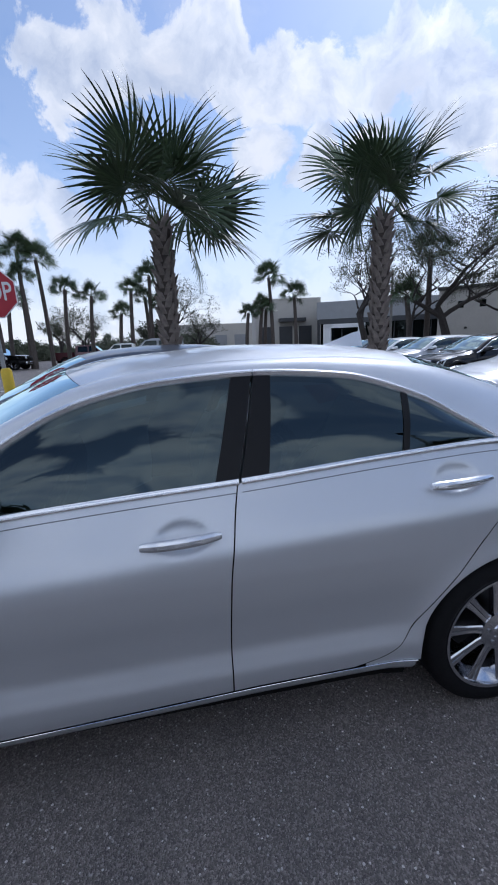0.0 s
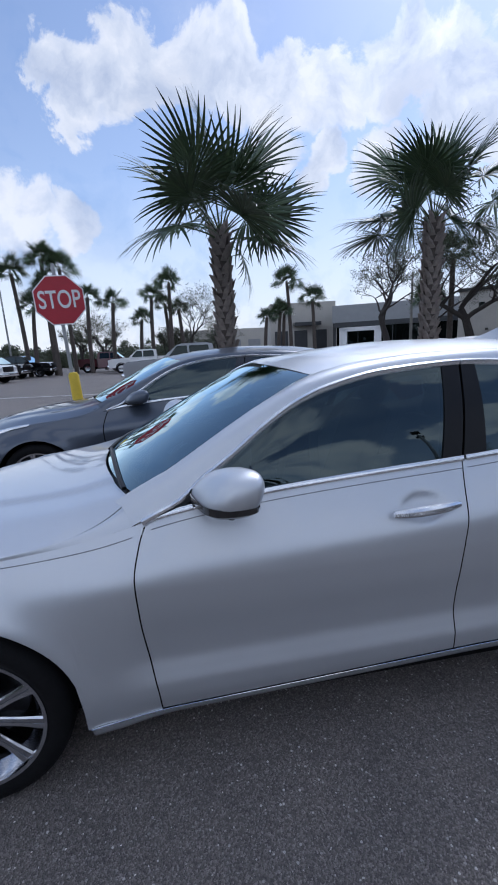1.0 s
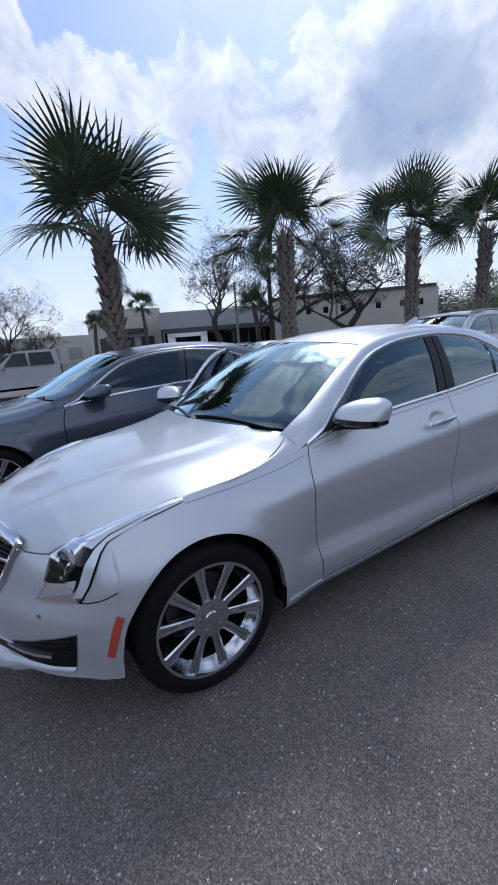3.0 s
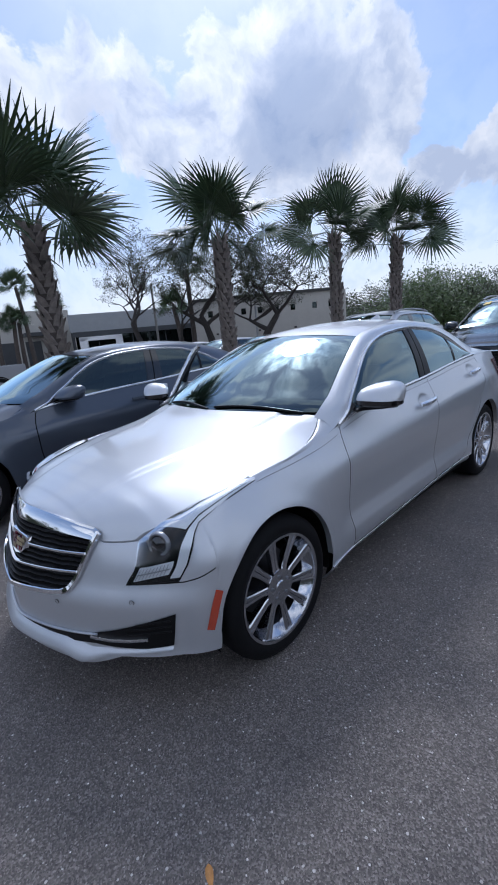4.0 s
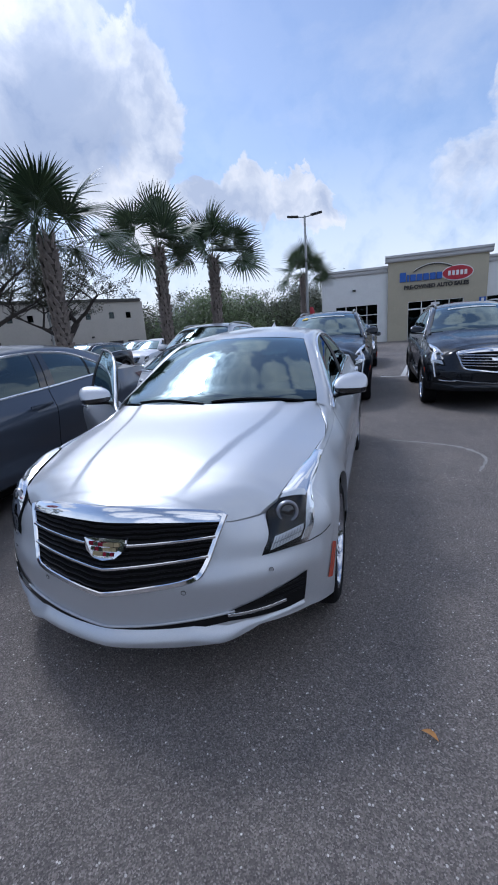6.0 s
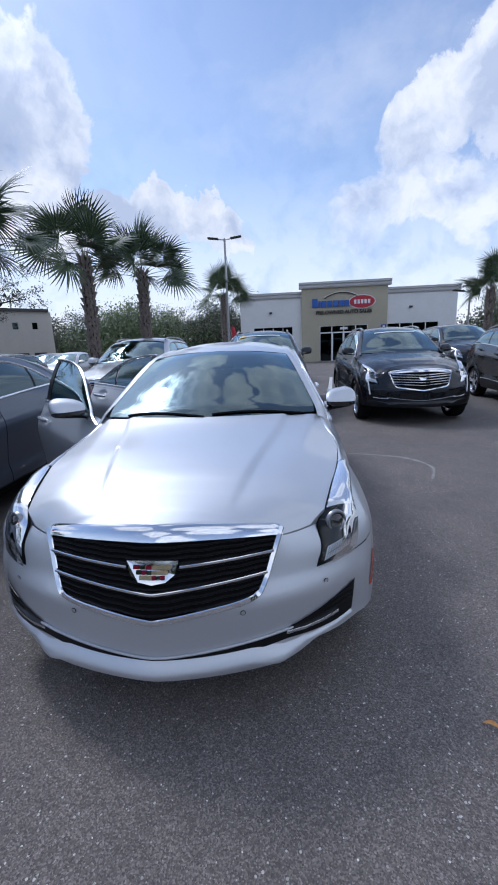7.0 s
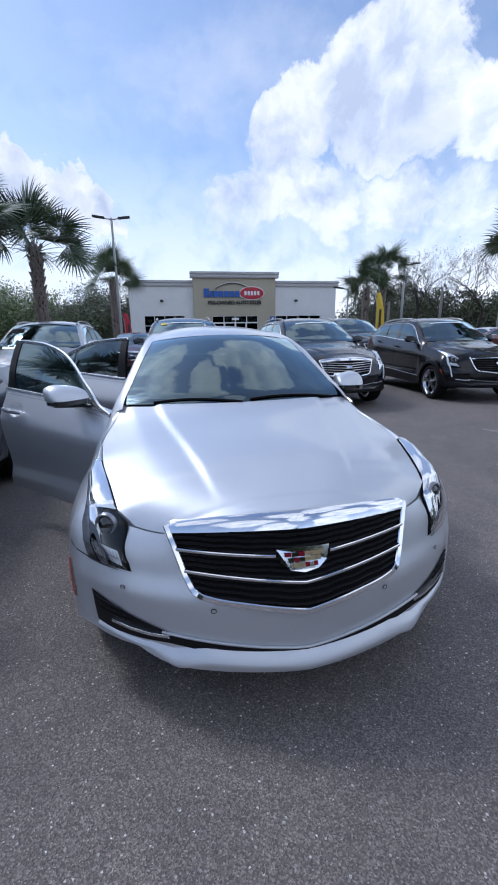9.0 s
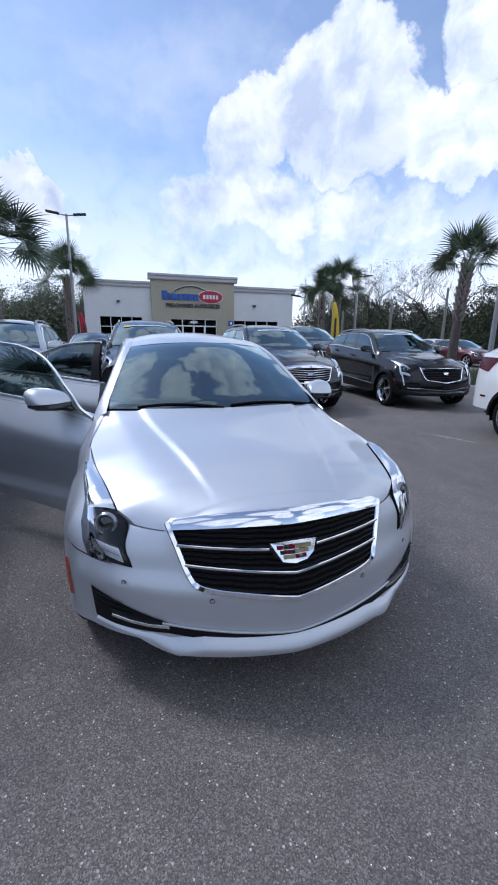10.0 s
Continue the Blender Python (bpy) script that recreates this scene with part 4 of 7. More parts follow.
            outer[:, 1], inn[:, 1] = -0.855 * b.sy * sgn, -0.55 * b.sy * sgn
            g.grid(np.stack([outer, inn], 1))
            mid = inn.mean(0)
            g.grid(np.stack([inn, np.repeat(mid[None], 20, 0)], 1))
    fl = np.array([[(x, y * w_, 0.19) for y in (-1, 1)] for x, w_ in ((-nose + 0.12, 0.30), (-0.5, 0.55), (-0.42, 0.62), (0.4, 0.74), (2.3, 0.74), (3.2, 0.7), (xe - 0.15, 0.5))])
    g.grid(W(fl))
    fw = np.array([[(0.36, y, z) for z in (0.19, 0.87)] for y in (-0.74, 0.74)])
    g.grid(W(fw))
    part("underbody", g, M_MATTE, car, "black underbody and wheel wells", smooth=False)

    # doors, each about its hinge
    for sgn in both:
        for which in ("front", "rear"):
            opened = doors.get((which, sgn), 0.0)
            R = 60 if res else 12
            v = np.linspace(0, 1, R + 8)
            if which == "front":
                lo_e, hi_e, hinge = DOOR_F, DOOR_M, np.array([0.612, -0.80, 0])
            else:
                lo_e, hi_e, hinge = DOOR_M, DOOR_R, np.array([1.77, -0.80, 0])
            uu = np.linspace(0, 1, R + 4)
            zz_top = lambda x: b.ztop(x) - 0.004
            Z = np.zeros((R + 4, R + 8))
            X = np.zeros_like(Z)
            for i, f in enumerate(uu):
                x = (lo_e(0.6) * (1 - f) + hi_e(0.6) * f)
                for _ in range(3):
                    zb0 = sill_z(x) + 0.004
                    z = zb0 + (zz_top(x) - zb0) * v
                    xl, xh = lo_e(z) + gap, hi_e(z) - gap
                    xcol = xl * (1 - f) + xh * f
                    z = (sill_z(xcol[0]) + 0.004) + (zz_top(xcol[-1]) - sill_z(xcol[0]) - 0.004) * v
                xl, xh = lo_e(z) + gap, hi_e(z) - gap
                X[i], Z[i] = xl * (1 - f) + xh * f, z
            hingew = W(hinge)
            rel = lambda p: np.asarray(W(p)) - np.array([hingew[0], hingew[1], 0])
            outer = b.side(X, Z)
            if res:
                hc, hzc = ((1.448 + 1.697) / 2 + 0.005, 0.872) if which == "front" else (2.555, 0.963)
                q = ((X - hc) / 0.078) ** 2 + ((Z - hzc) / 0.044) ** 2
                outer[..., 1] += 0.020 * np.clip(1.15 - q, 0, 1) ** 0.6
            inner = b.side(X, Z, -0.075)
            g = Geo().grid(rel(outer))
            if opened:
                g.grid(rel(inner)[:, ::-1])
                for a, c in ((outer[0], inner[0]), (outer[-1], inner[-1]), (outer[:, 0], inner[:, 0]), (outer[:, -1], inner[:, -1])):
                    g.grid(rel(np.stack([a, c], 1)))
            mtx = Matrix.Translation((hingew[0], hingew[1] * sgn, 0)) @ pose(0, 0, 0, 0, 0, opened)
            lab = "open " + which + " door, hinged at its leading edge" if opened else ""
            d = part("door", sgn_mesh(g, sgn).mesh("door", paint_m, True, 45), None, car, lab, matrix=mtx)
            sub = lambda nm, q, mat, lb="", **kw: part(nm, sgn_mesh(q, sgn), mat, d, lb, **kw)
            # side glass
            tt = np.linspace(0.0, 1.0, 12)
            if which == "front":
                x1, x2 = lambda t: 0.80 + 0.0 * t, lambda t: 1.704 + 0.10 * t
                uu2 = np.linspace(0, 1, 26)
                zmax = None
                pts = []
                for f in uu2:
                    xcol = 0.665 + (1.700 - 0.665) * f + 0.095 * f * tt
                    pts.append(glasshouse(b, xcol, 0.02 + 0.94 * tt))
                sub("side_window", Geo().grid(rel(np.array(pts))), glass_s, "tinted side window")
            else:
                pts = []
                for f in np.linspace(0, 1, 16):
                    xcol = (1.878 + 0.055 * tt) * (1 - f) + (2.383 + 0.05 * tt) * f
                    pts.append(glasshouse(b, xcol, 0.02 + 0.94 * tt))
                sub("side_window", Geo().grid(rel(np.array(pts))), glass_s, "tinted side window")
                pts = []
                x_end = b.out_end - 0.03
                for f in np.linspace(0, 1, 12):
                    xcol = (2.405 + 0.05 * tt) * (1 - f) + x_end * f
                    pts.append(glasshouse(b, xcol, 0.02 + 0.94 * tt))
                sub("quarter_window", Geo().grid(rel(np.array(pts))), glass_s, "small fixed quarter window")
                xcol = np.stack([2.383 + 0.05 * tt, 2.408 + 0.05 * tt], 1)
                q = np.stack([glasshouse(b, xcol[:, 0], 0.02 + 0.95 * tt), glasshouse(b, xcol[:, 1], 0.02 + 0.95 * tt)], 1)
                q[..., 1] -= 0.004
                sub("window_divider", Geo().grid(rel(q)), M_BLACK, "black window divider")
            # black pillar cover
            if which == "front":
                xa, xc = 1.698 + 0.095 * tt, 1.776 + 0.09 * tt
            else:
                xa, xc = 1.786 + 0.09 * tt, 1.882 + 0.055 * tt
            q = np.stack([glasshouse(b, xa + (xc - xa) * f, 0.0 + 0.985 * tt) for f in (0, 0.5, 1)], 1)
            q[..., 1] -= 0.006
            q2 = q.copy()
            q2[..., 1] += 0.03
            pg = Geo().grid(rel(q)).grid(rel(q2))
            for j in (0, -1):
                pg.grid(rel(np.stack([q[:, j], q2[:, j]], 1)))
            sub("pillar_cover", pg, M_GLOSSB if not res else M_BLACK, "black door pillar cover")
            # bright frames
            xs = np.linspace(0.606, 1.868, 40) if which == "front" else np.linspace(1.874, b.out_end, 32)
            r = b.r_out(xs)
            rail = np.stack([xs, -r[:, 0] - 0.004, r[:, 1] - 0.004], -1)
            sub("window_frame", Geo().band(rel(rail), 0.018, 0.026, (0, -0.35, 0.94)), M_SATIN, "bright window frame strip")
            r2 = rail + np.array([0.0, 0.010, -0.022])
            sub("window_seal", Geo().band(rel(r2), 0.014, 0.020, (0, -0.35, 0.94)), M_BLACK, "black rubber window seal")
            xs = np.linspace(0.612, 1.776, 24) if which == "front" else np.linspace(1.786, b.out_end - 0.005, 20)
            bl = b.side(xs, b.ztop(xs) + 0.002, 0.003)
            sub("belt_strip", Geo().band(rel(bl), 0.014, 0.020, (0, 0.3, 0.95)), M_SATIN, "bright belt strip")
            # handle
            if which == "front":
                h1, h2 = 1.448, 1.697
            else:
                h1, h2 = 2.435, 2.665
            hz = b.ztop(np.array([h1, h2])) - (0.128 if which == "front" else 0.102)
            xs = np.linspace(h1, h2, 14)
            zs = np.linspace(hz[0], hz[1], 14)
            k = np.linspace(0, 1, 14)
            cup = []
            for ang in np.linspace(0, 2 * math.pi, 20):
                cup.append(b.side((h1 + h2) / 2 + 0.005 + 0.075 * np.cos(ang) * np.linspace(0, 1, 5), (hz[0] + hz[1]) / 2 + 0.004 + 0.042 * np.sin(ang) * np.linspace(0, 1, 5), 0.0015))
            cup = np.array(cup)
            depth = (1 - np.linspace(0, 1, 5) ** 2) * 0.006
            cup[..., 1] -= 0.0005 + depth * 0.0
            bar = b.side(xs, zs, 0.0)
            bar[:, 1] -= 0.012 + 0.028 * np.sin(np.pi * np.clip(k, 0.06, 0.94)) ** 0.35
            hd = sub("door_handle", Geo().tube(rel(bar), [0.006 + 0.012 * math.sin(math.pi * q) ** 0.22 for q in np.linspace(0.01, 0.99, len(bar))], 10) if res else Geo().band(rel(bar), 0.014, 0.030, (0, 0.1, 1)), M_SATIN if res else paint_m, "bright pull handle")
            if res:
                # the groove's shade below the belt, drawn as a dark strip on the door
                xs = np.linspace(0.632, 1.768, 24) if which == "front" else np.linspace(1.785, 2.77, 20)
                cr = b.side(xs, b.ztop(xs) - 0.030, 0.0005)
                sub("groove_shade_strip", Geo().band(rel(cr), 0.002, 0.003, (0, 0, 1)), M_ALLOYD, "thin dark strip drawn as the shade of the groove below the belt")
            # mirror on the front door
            if which == "front":
                c, hs = np.array([0.882, -0.888, 1.036]), np.array([0.082, 0.100, 0.066])
                th, ph = np.linspace(-math.pi / 2, math.pi / 2, 15), np.linspace(0, 2 * math.pi, 29)[:-1]
                pw = lambda a, e2: np.sign(a) * np.abs(a) ** e2
                sx_ = pw(np.cos(th), 0.70)[:, None] * pw(np.cos(ph), 0.62)[None, :]
                sy_ = pw(np.cos(th), 0.70)[:, None] * pw(np.sin(ph), 0.62)[None, :]
                sz_ = np.maximum(np.repeat(pw(np.sin(th), 0.72)[:, None], 28, 1), -0.72)
                p = np.stack([c[0] + hs[0] * sx_ * (1 - 0.16 * sz_) + 0.030 * sz_ - 0.035 * sy_, c[1] - 0.004 + hs[1] * 1.06 * sy_ * (1 - 0.1 * sx_), c[2] - 0.004 + hs[2] * sz_ * (1 - 0.20 * np.clip(sy_, -0.3, 1)) * (1 - 0.12 * np.clip(-sx_, 0, 1))], -1)
                mr = sub("door_mirror", Geo().grid(rel(p), closed_v=True), paint_m if res or lamp == "tall" else M_BLACK, "body-coloured door mirror")
                if res:
                    j0 = int(np.argmax(np.sin(th) > -0.60))
                    trim = p[j0:j0 + 1] * 0 + p[j0:j0 + 1]
                    cen = trim.mean(1, keepdims=True)
                    strip = np.concatenate([cen + (trim - cen) * np.array([1.03, 1.03, 1]) + np.array([0, 0, dz_]) for dz_ in (0.012, 0.004, -0.012)] + [cen + (trim - cen) * np.array([0.9, 0.9, 1]) + np.array([0, 0, -0.022])], 0)
                    part("mirror_trim", sgn_mesh(Geo().grid(rel(strip), closed_v=True), sgn), M_GLOSSB, mr, "black and bright lower trim")
                foot = Geo().band(rel([(0.80, -0.775, 0.958), (0.83, -0.82, 0.966), (0.86, -0.90, 0.972), (0.90, -0.965, 0.978)]), 0.07, 0.020)
                part("mirror_base", sgn_mesh(foot, sgn), M_BLACK, mr, "black mirror foot")
                face = p[:, 0:1] * 0
                gl = Geo().grid(rel(np.array([[(c[0] + hs[0] * 1.02, c[1] + hs[1] * 0.8 * a, c[2] + hs[2] * 0.72 * e2) for a in (-1, 1)] for e2 in (-1, 1)])))
                part("mirror_glass", sgn_mesh(gl, sgn), M_CHROME, mr, "mirror glass")
                tri = np.array([glasshouse(b, np.array([0.66, 0.76, 0.80]), np.array([a, a, a])) for a in (0.0, 0.5, 0.97)])
                tri[..., 1] -= 0.004
                sub("mirror_sail", Geo().grid(rel(tri)), M_BLACK, "black corner panel at the mirror")

    # lamps and grille are patches on the nose
    def patch(lo, hi, n=10, m=10, out=0.004):
        """Between two curves of (plan position, height)."""
        lo, hi = np.asarray(lo, float), np.asarray(hi, float)
        k = np.linspace(0, 1, n)
        f1 = np.stack([np.interp(k, np.linspace(0, 1, len(lo)), lo[:, j]) for j in (0, 1)], -1)
        f2 = np.stack([np.interp(k, np.linspace(0, 1, len(hi)), hi[:, j]) for j in (0, 1)], -1)
        t = np.linspace(0, 1, m)[None, :, None]
        q = f1[:, None] * (1 - t) + f2[:, None] * t
        return W(b.surf(q[..., 0], q[..., 1], out))

    S = lambda y: float(np.interp(y, b._dy[:520], b._ds[:520]))
    SX = lambda x: float(b.s_of(x))
    for sgn in both:
        # the lamp runs from its foot beside the grille up over the shoulder to a tip
        low_s = [(0.646, 0.542), (0.680, 0.615)] if lamp == "tall" else [(0.640, 0.600), (0.675, 0.650)]
        out_s = [(0.854, 0.553), (0.888, 0.612), (0.925, 0.672), (0.958, 0.712), (0.995, 0.742), (1.190, 0.792), (1.345, 0.818)]
        if lamp != "tall":
            out_s[:2] = [(0.86, 0.600), (0.89, 0.640)]
        inner = [b.surf(*q) for q in low_s] + [np.array(q) for q in ((-0.500, -0.616, 0.690), (-0.411, -0.664, 0.746), (-0.273, -0.700, 0.783), (-0.12, -0.740, 0.809), (-0.045, -0.757, 0.824))]
        outer = [b.surf(*q, 0.001) for q in out_s]
        ii, oo, kk = np.array(inner), np.array(outer), np.linspace(0, 1, len(inner))
        nn = np.array([(-0.85, -0.5, 0.1), (-0.8, -0.55, 0.2), (-0.6, -0.6, 0.5), (-0.4, -0.55, 0.7), (-0.25, -0.5, 0.83), (-0.15, -0.45, 0.88), (-0.15, -0.45, 0.88)])
        at = lambda tab, k: np.array([np.interp(k, kk, tab[:, j]) for j in range(3)])

        def lamp_pt(k, f, out):
            bow = 4 * f * (1 - f) * 0.022 * math.sin(math.pi * min(1, k * 0.95 + 0.05)) ** 0.5
            return at(ii, k) * (1 - f) + at(oo, k) * f + at(nn, k) * (out + bow)

        def lamp_patch(k1, k2, f1, f2, out, n=16, m=5, slope=0.0):
            return Geo().grid(W(np.array([[lamp_pt(k + slope * (f - f1) / (f2 - f1), f, out) for f in np.linspace(f1, f2, m)] for k in np.linspace(k1, k2, n)])))

        hl = part("headlight", sgn_mesh(lamp_patch(0, 1, -0.01, 1.0, 0.001, 36, 9), sgn), M_MATTE, car, "dark headlamp housing with bright strip")
        part("light_strip", sgn_mesh(lamp_patch(0.05, 0.98, 0.80, 0.972, 0.006, 30, 4), sgn), M_GUIDE, hl, "bright vertical light strip")
        part("upper_reflector", sgn_mesh(lamp_patch(0.455, 0.955, 0.05, 0.74, 0.005, 18, 6, 0.035), sgn), M_LAMP, hl, "long bright upper reflector")
        part("indicator", sgn_mesh(lamp_patch(0.035, 0.150, 0.12, 0.74, 0.008, 6, 8, 0.06), sgn), M_GUIDE, hl, "clear ribbed lower lamp")
        for q in range(9):
            f0 = 0.15 + 0.062 * q
            part("lamp_rib", sgn_mesh(lamp_patch(0.045 + 0.006 * q, 0.140 + 0.006 * q, f0, f0 + 0.014, 0.011, 4, 2), sgn), M_ALLOYD, hl)
        part("lamp_rib", sgn_mesh(lamp_patch(0.085, 0.096, 0.14, 0.72, 0.012, 3, 8, 0.06), sgn), M_ALLOYD, hl)
        cc = W(lamp_pt(0.325, 0.40, 0.003))
        cc = Vector((cc[0], cc[1] * sgn, cc[2]))
        dirn = Vector((-0.90, -0.42 * sgn, 0.12)).normalized()
        mt = Matrix.Translation(cc) @ dirn.to_track_quat("Z", "Y").to_matrix().to_4x4()
        pr = part("projector", Geo().lathe([(0.0, 0.016), (0.020, 0.012), (0.030, 0.005), (0.034, 0.0)], 24, mt), M_GLOSSB, hl, "round dark projector lens")
        part("projector_ring", Geo().lathe([(0.033, 0.0), (0.035, 0.007), (0.041, 0.008), (0.046, 0.002), (0.047, -0.008)], 28, mt), M_ALLOYD, hl, "bright ring round the projector")
        part("lens", sgn_mesh(lamp_patch(0, 1, 0.0, 1.0, 0.014, 36, 9), sgn), M_GLASS_L, hl, "clear lamp cover")
        # black lower openings
        fog_hi = [(0.505, 0.346), (0.62, 0.376), (0.74, 0.410), (0.857, 0.440)]
        fog_lo = [(0.505, 0.302), (0.62, 0.299), (0.74, 0.300), (0.838, 0.310)]
        fl2 = part("lower_vent", sgn_mesh(Geo().grid(patch(fog_lo, fog_hi, 16, 6, 0.004)), sgn), M_BLACK, car, "black lower bumper opening")
        for q in range(3):
            rib = [(0.66 + 0.02 * q, 0.362 + 0.018 * q), (0.74, 0.366 + 0.020 * q), (0.835, 0.372 + 0.022 * q)]
            path = b.surf(np.array([r_[0] for r_ in rib]), np.array([r_[1] for r_ in rib]), 0.006)
            part("vent_rib", sgn_mesh(Geo().band(W(path), 0.006, 0.006), sgn), M_BLACK, fl2)
        mid = [(0.50, 0.332), (0.58, 0.330), (0.66, 0.334), (0.745, 0.343)]
        path = b.surf(np.array([q[0] for q in mid]), np.array([q[1] for q in mid]), 0.008)
        part("vent_blade", sgn_mesh(Geo().band(W(path), 0.010, 0.013), sgn), M_CHROME, fl2, "bright blade in the opening")
        mk = patch([(SX(-0.388), 0.356), (SX(-0.345), 0.50)], [(SX(-0.410), 0.362), (SX(-0.372), 0.512)], 8, 4, 0.004)
        part("side_marker", sgn_mesh(Geo().grid(mk), sgn), M_AMBER, car, "amber side marker")
        if res:
            for y, z in ((0.327, 0.447), (0.647, 0.487)):
                cpt = Vector((W(b.surf(S(y), z, 0.001))))
                cpt = Vector((cpt[0], cpt[1] * sgn, cpt[2]))
                nrm = Vector((-1, -0.9 * y * sgn, -0.05)).normalized()
                mt = Matrix.Translation(cpt) @ nrm.to_track_quat("Z", "Y").to_matrix().to_4x4()
                sen = part("parking_sensor", Geo().lathe([(0.0, 0.0015), (0.0080, 0.0015), (0.0085, 0.0)], 16, mt), paint_m, car, "round parking sensor")
                part("sensor_ring", Geo().lathe([(0.0085, 0.0), (0.0088, 0.002), (0.0100, 0.002), (0.0103, 0.0)], 16, mt), M_BLACK, sen)
    for sgn in both:
        e1, e2 = SX(3.26), SX(3.26) + 0.40
        tl = part("tail_light", sgn_mesh(Geo().grid(patch([(e1 + 0.06, 0.80), (e2, 0.84)], [(e1 - 0.08, 0.99), (e2, 0.99)], 10, 5, 0.006)), sgn), M_TAIL, car, "dark red tail lamp")
        part("rear_reflector", sgn_mesh(Geo().grid(patch([(e1 + 0.02, 0.46), (e1 + 0.14, 0.46)], [(e1 + 0.02, 0.485), (e1 + 0.14, 0.485)], 4, 3, 0.006)), sgn), M_TAIL, car, "small dark red reflector")
    if b.wagon and not res:
        for sgn in both:
            for cx in (0.0, WB):
                aa = np.linspace(-0.05, math.pi + 0.05, 22)
                rows = [b.side(cx - np.cos(aa) * (b.arch + d) / b.sx, (b.wheel + np.sin(aa) * (b.arch + d) - b.dz) / b.sz, o) for d, o in ((-0.004, -0.02), (-0.002, 0.012), (0.050, 0.012), (0.058, 0.0))]
                part("arch_trim", sgn_mesh(Geo().grid(W(np.stack(rows, 1))), sgn), M_BLACK, car, "black plastic wheel-arch trim")
            xs = np.linspace(ar + 0.05, WB - ar - 0.05, 16)
            part("sill_cladding", sgn_mesh(Geo().grid(skin(b, xs, np.full(16, 0.17), sill_z(xs) + 0.075, 4, out=0.010)), sgn), M_BLACK, car, "black plastic sill cladding")
            part("sill_brightwork", sgn_mesh(Geo().band(W(b.side(xs, sill_z(xs) + 0.080, 0.014)), 0.010, 0.012), sgn), M_CHROME, car, "thin bright sill strip")
            blade = [(0.800, 0.385), (0.822, 0.50), (0.846, 0.62)]
            path = b.surf(np.array([q[0] for q in blade]), np.array([q[1] for q in blade]), 0.012)
            part("light_blade", sgn_mesh(Geo().band(W(path), 0.020, 0.026, (1, 0, 0)), sgn), M_GUIDE, car, "bright vertical light blade")
        cols = np.linspace(0.0, sB - 0.01, 24)
        left_g = Geo().grid(skin(b, cols, np.full(24, 0.20), np.full(24, 0.315), 4, out=0.008, use_x=False))
        right_g = mirror(left_g)
        left_g.add(right_g.v, right_g.f)
        part("lower_bumper", left_g, M_BLACK, car, "black plastic lower bumper")
    # black slot across the chin with a bright strip
    ys = np.linspace(-0.51, 0.51, 61)
    ss = np.array([S(abs(y)) for y in ys])
    flipy = np.sign(ys)
    def across(z, out):
        p = b.surf(ss, np.broadcast_to(z, ss.shape), out)
        p[:, 1] = np.abs(p[:, 1]) * flipy
        return W(p)
    zs = 0.300 + 0.044 * (np.abs(ys) / 0.51) ** 1.4
    part("chin_slot", Geo().grid(np.stack([across(zs - 0.040, 0.004), across(zs - 0.002, 0.004)], 1)), M_BLACK, car, "black slot across the lower bumper")
    part("chin_strip", Geo().band(across(zs + 0.001, 0.006), 0.010, 0.007), M_LSILVER, car, "thin bright strip above the slot")
    lip_y = np.linspace(-0.76, 0.76, 61)
    sl = np.array([S(abs(y)) for y in lip_y])
    def lip(z, out):
        p = b.surf(sl, z, out)
        p[:, 1] = np.abs(p[:, 1]) * np.sign(lip_y)
        return W(p)
    zl = np.interp(np.abs(lip_y), [0, 0.36, 0.42, 0.47, 0.56, 0.76], [0.250, 0.258, 0.244, 0.236, 0.268, 0.286])
    ol = 0.024 - 0.016 * np.clip((np.abs(lip_y) - 0.452) / 0.10, 0, 1)
    lo1 = lip(zl - 0.012, 0.010)
    lo2 = lip(zl, 0.0) ; lo2n = lip(zl, 0.01)
    prof = [(0.050, 0.000), (0.030, 0.010), (0.008, 0.024), (-0.006, 0.020), (-0.014, -0.02)]
    rows = []
    for dz_, o in prof:
        p = np.array([W(b.surf(sl[i], zl[i] + dz_ * (1 - 0.62 * min(1, max(0, (abs(lip_y[i]) - 0.452) / 0.13))), o if o < 0.015 else o * (ol[i] / 0.022))) for i in range(61)])
        p[:, 1] = np.abs(p[:, 1]) * np.sign(lip_y)
        rows.append(p)
    part("chin_lip", Geo().grid(np.stack(rows, 1)).mesh("chin_lip", paint_m, True, 60), None, car, "body-coloured chin lip")

    # grille: a broad shield with a straight V for its foot
    _ol = table((0.0, 0.448), (0.20, 0.474), (0.35, 0.494), (0.385, 0.508), (0.412, 0.550), (0.440, 0.628), (0.478, 0.732))
    outline = lambda y: float(_ol(np.array(abs(y))))
    top_line = lambda y: 0.714 - 0.018 * (abs(y) / 0.46) ** 2
    gy = np.linspace(-0.466, 0.466, 81)
    def on_nose(y, z, out):
        y = np.asarray(y, float)
        k = 1 / (1 - 0.07 * np.clip((np.asarray(z) - 0.58) / 0.16, 0, 1) ** 2)
        s = np.interp(np.abs(y) * k, b._dy[:520], b._ds[:520])
        p = b.surf(s, np.asarray(z, float), out)
        p[..., 1] = y
        return W(p)
    zlo_g = np.array([outline(y) for y in gy])
    zhi_g = np.array([max(top_line(y), outline(y) + 0.002) for y in gy])
    gr = part("grille", Geo().grid(np.stack([on_nose(gy, zlo_g + (zhi_g - zlo_g) * f, 0.0035) for f in np.linspace(0, 1, 8)], 1)), M_MATTE, car, "black grille with bright cross bars and surround")
    half = np.r_[np.linspace(0, 0.35, 14), np.linspace(0.36, 0.474, 24)]
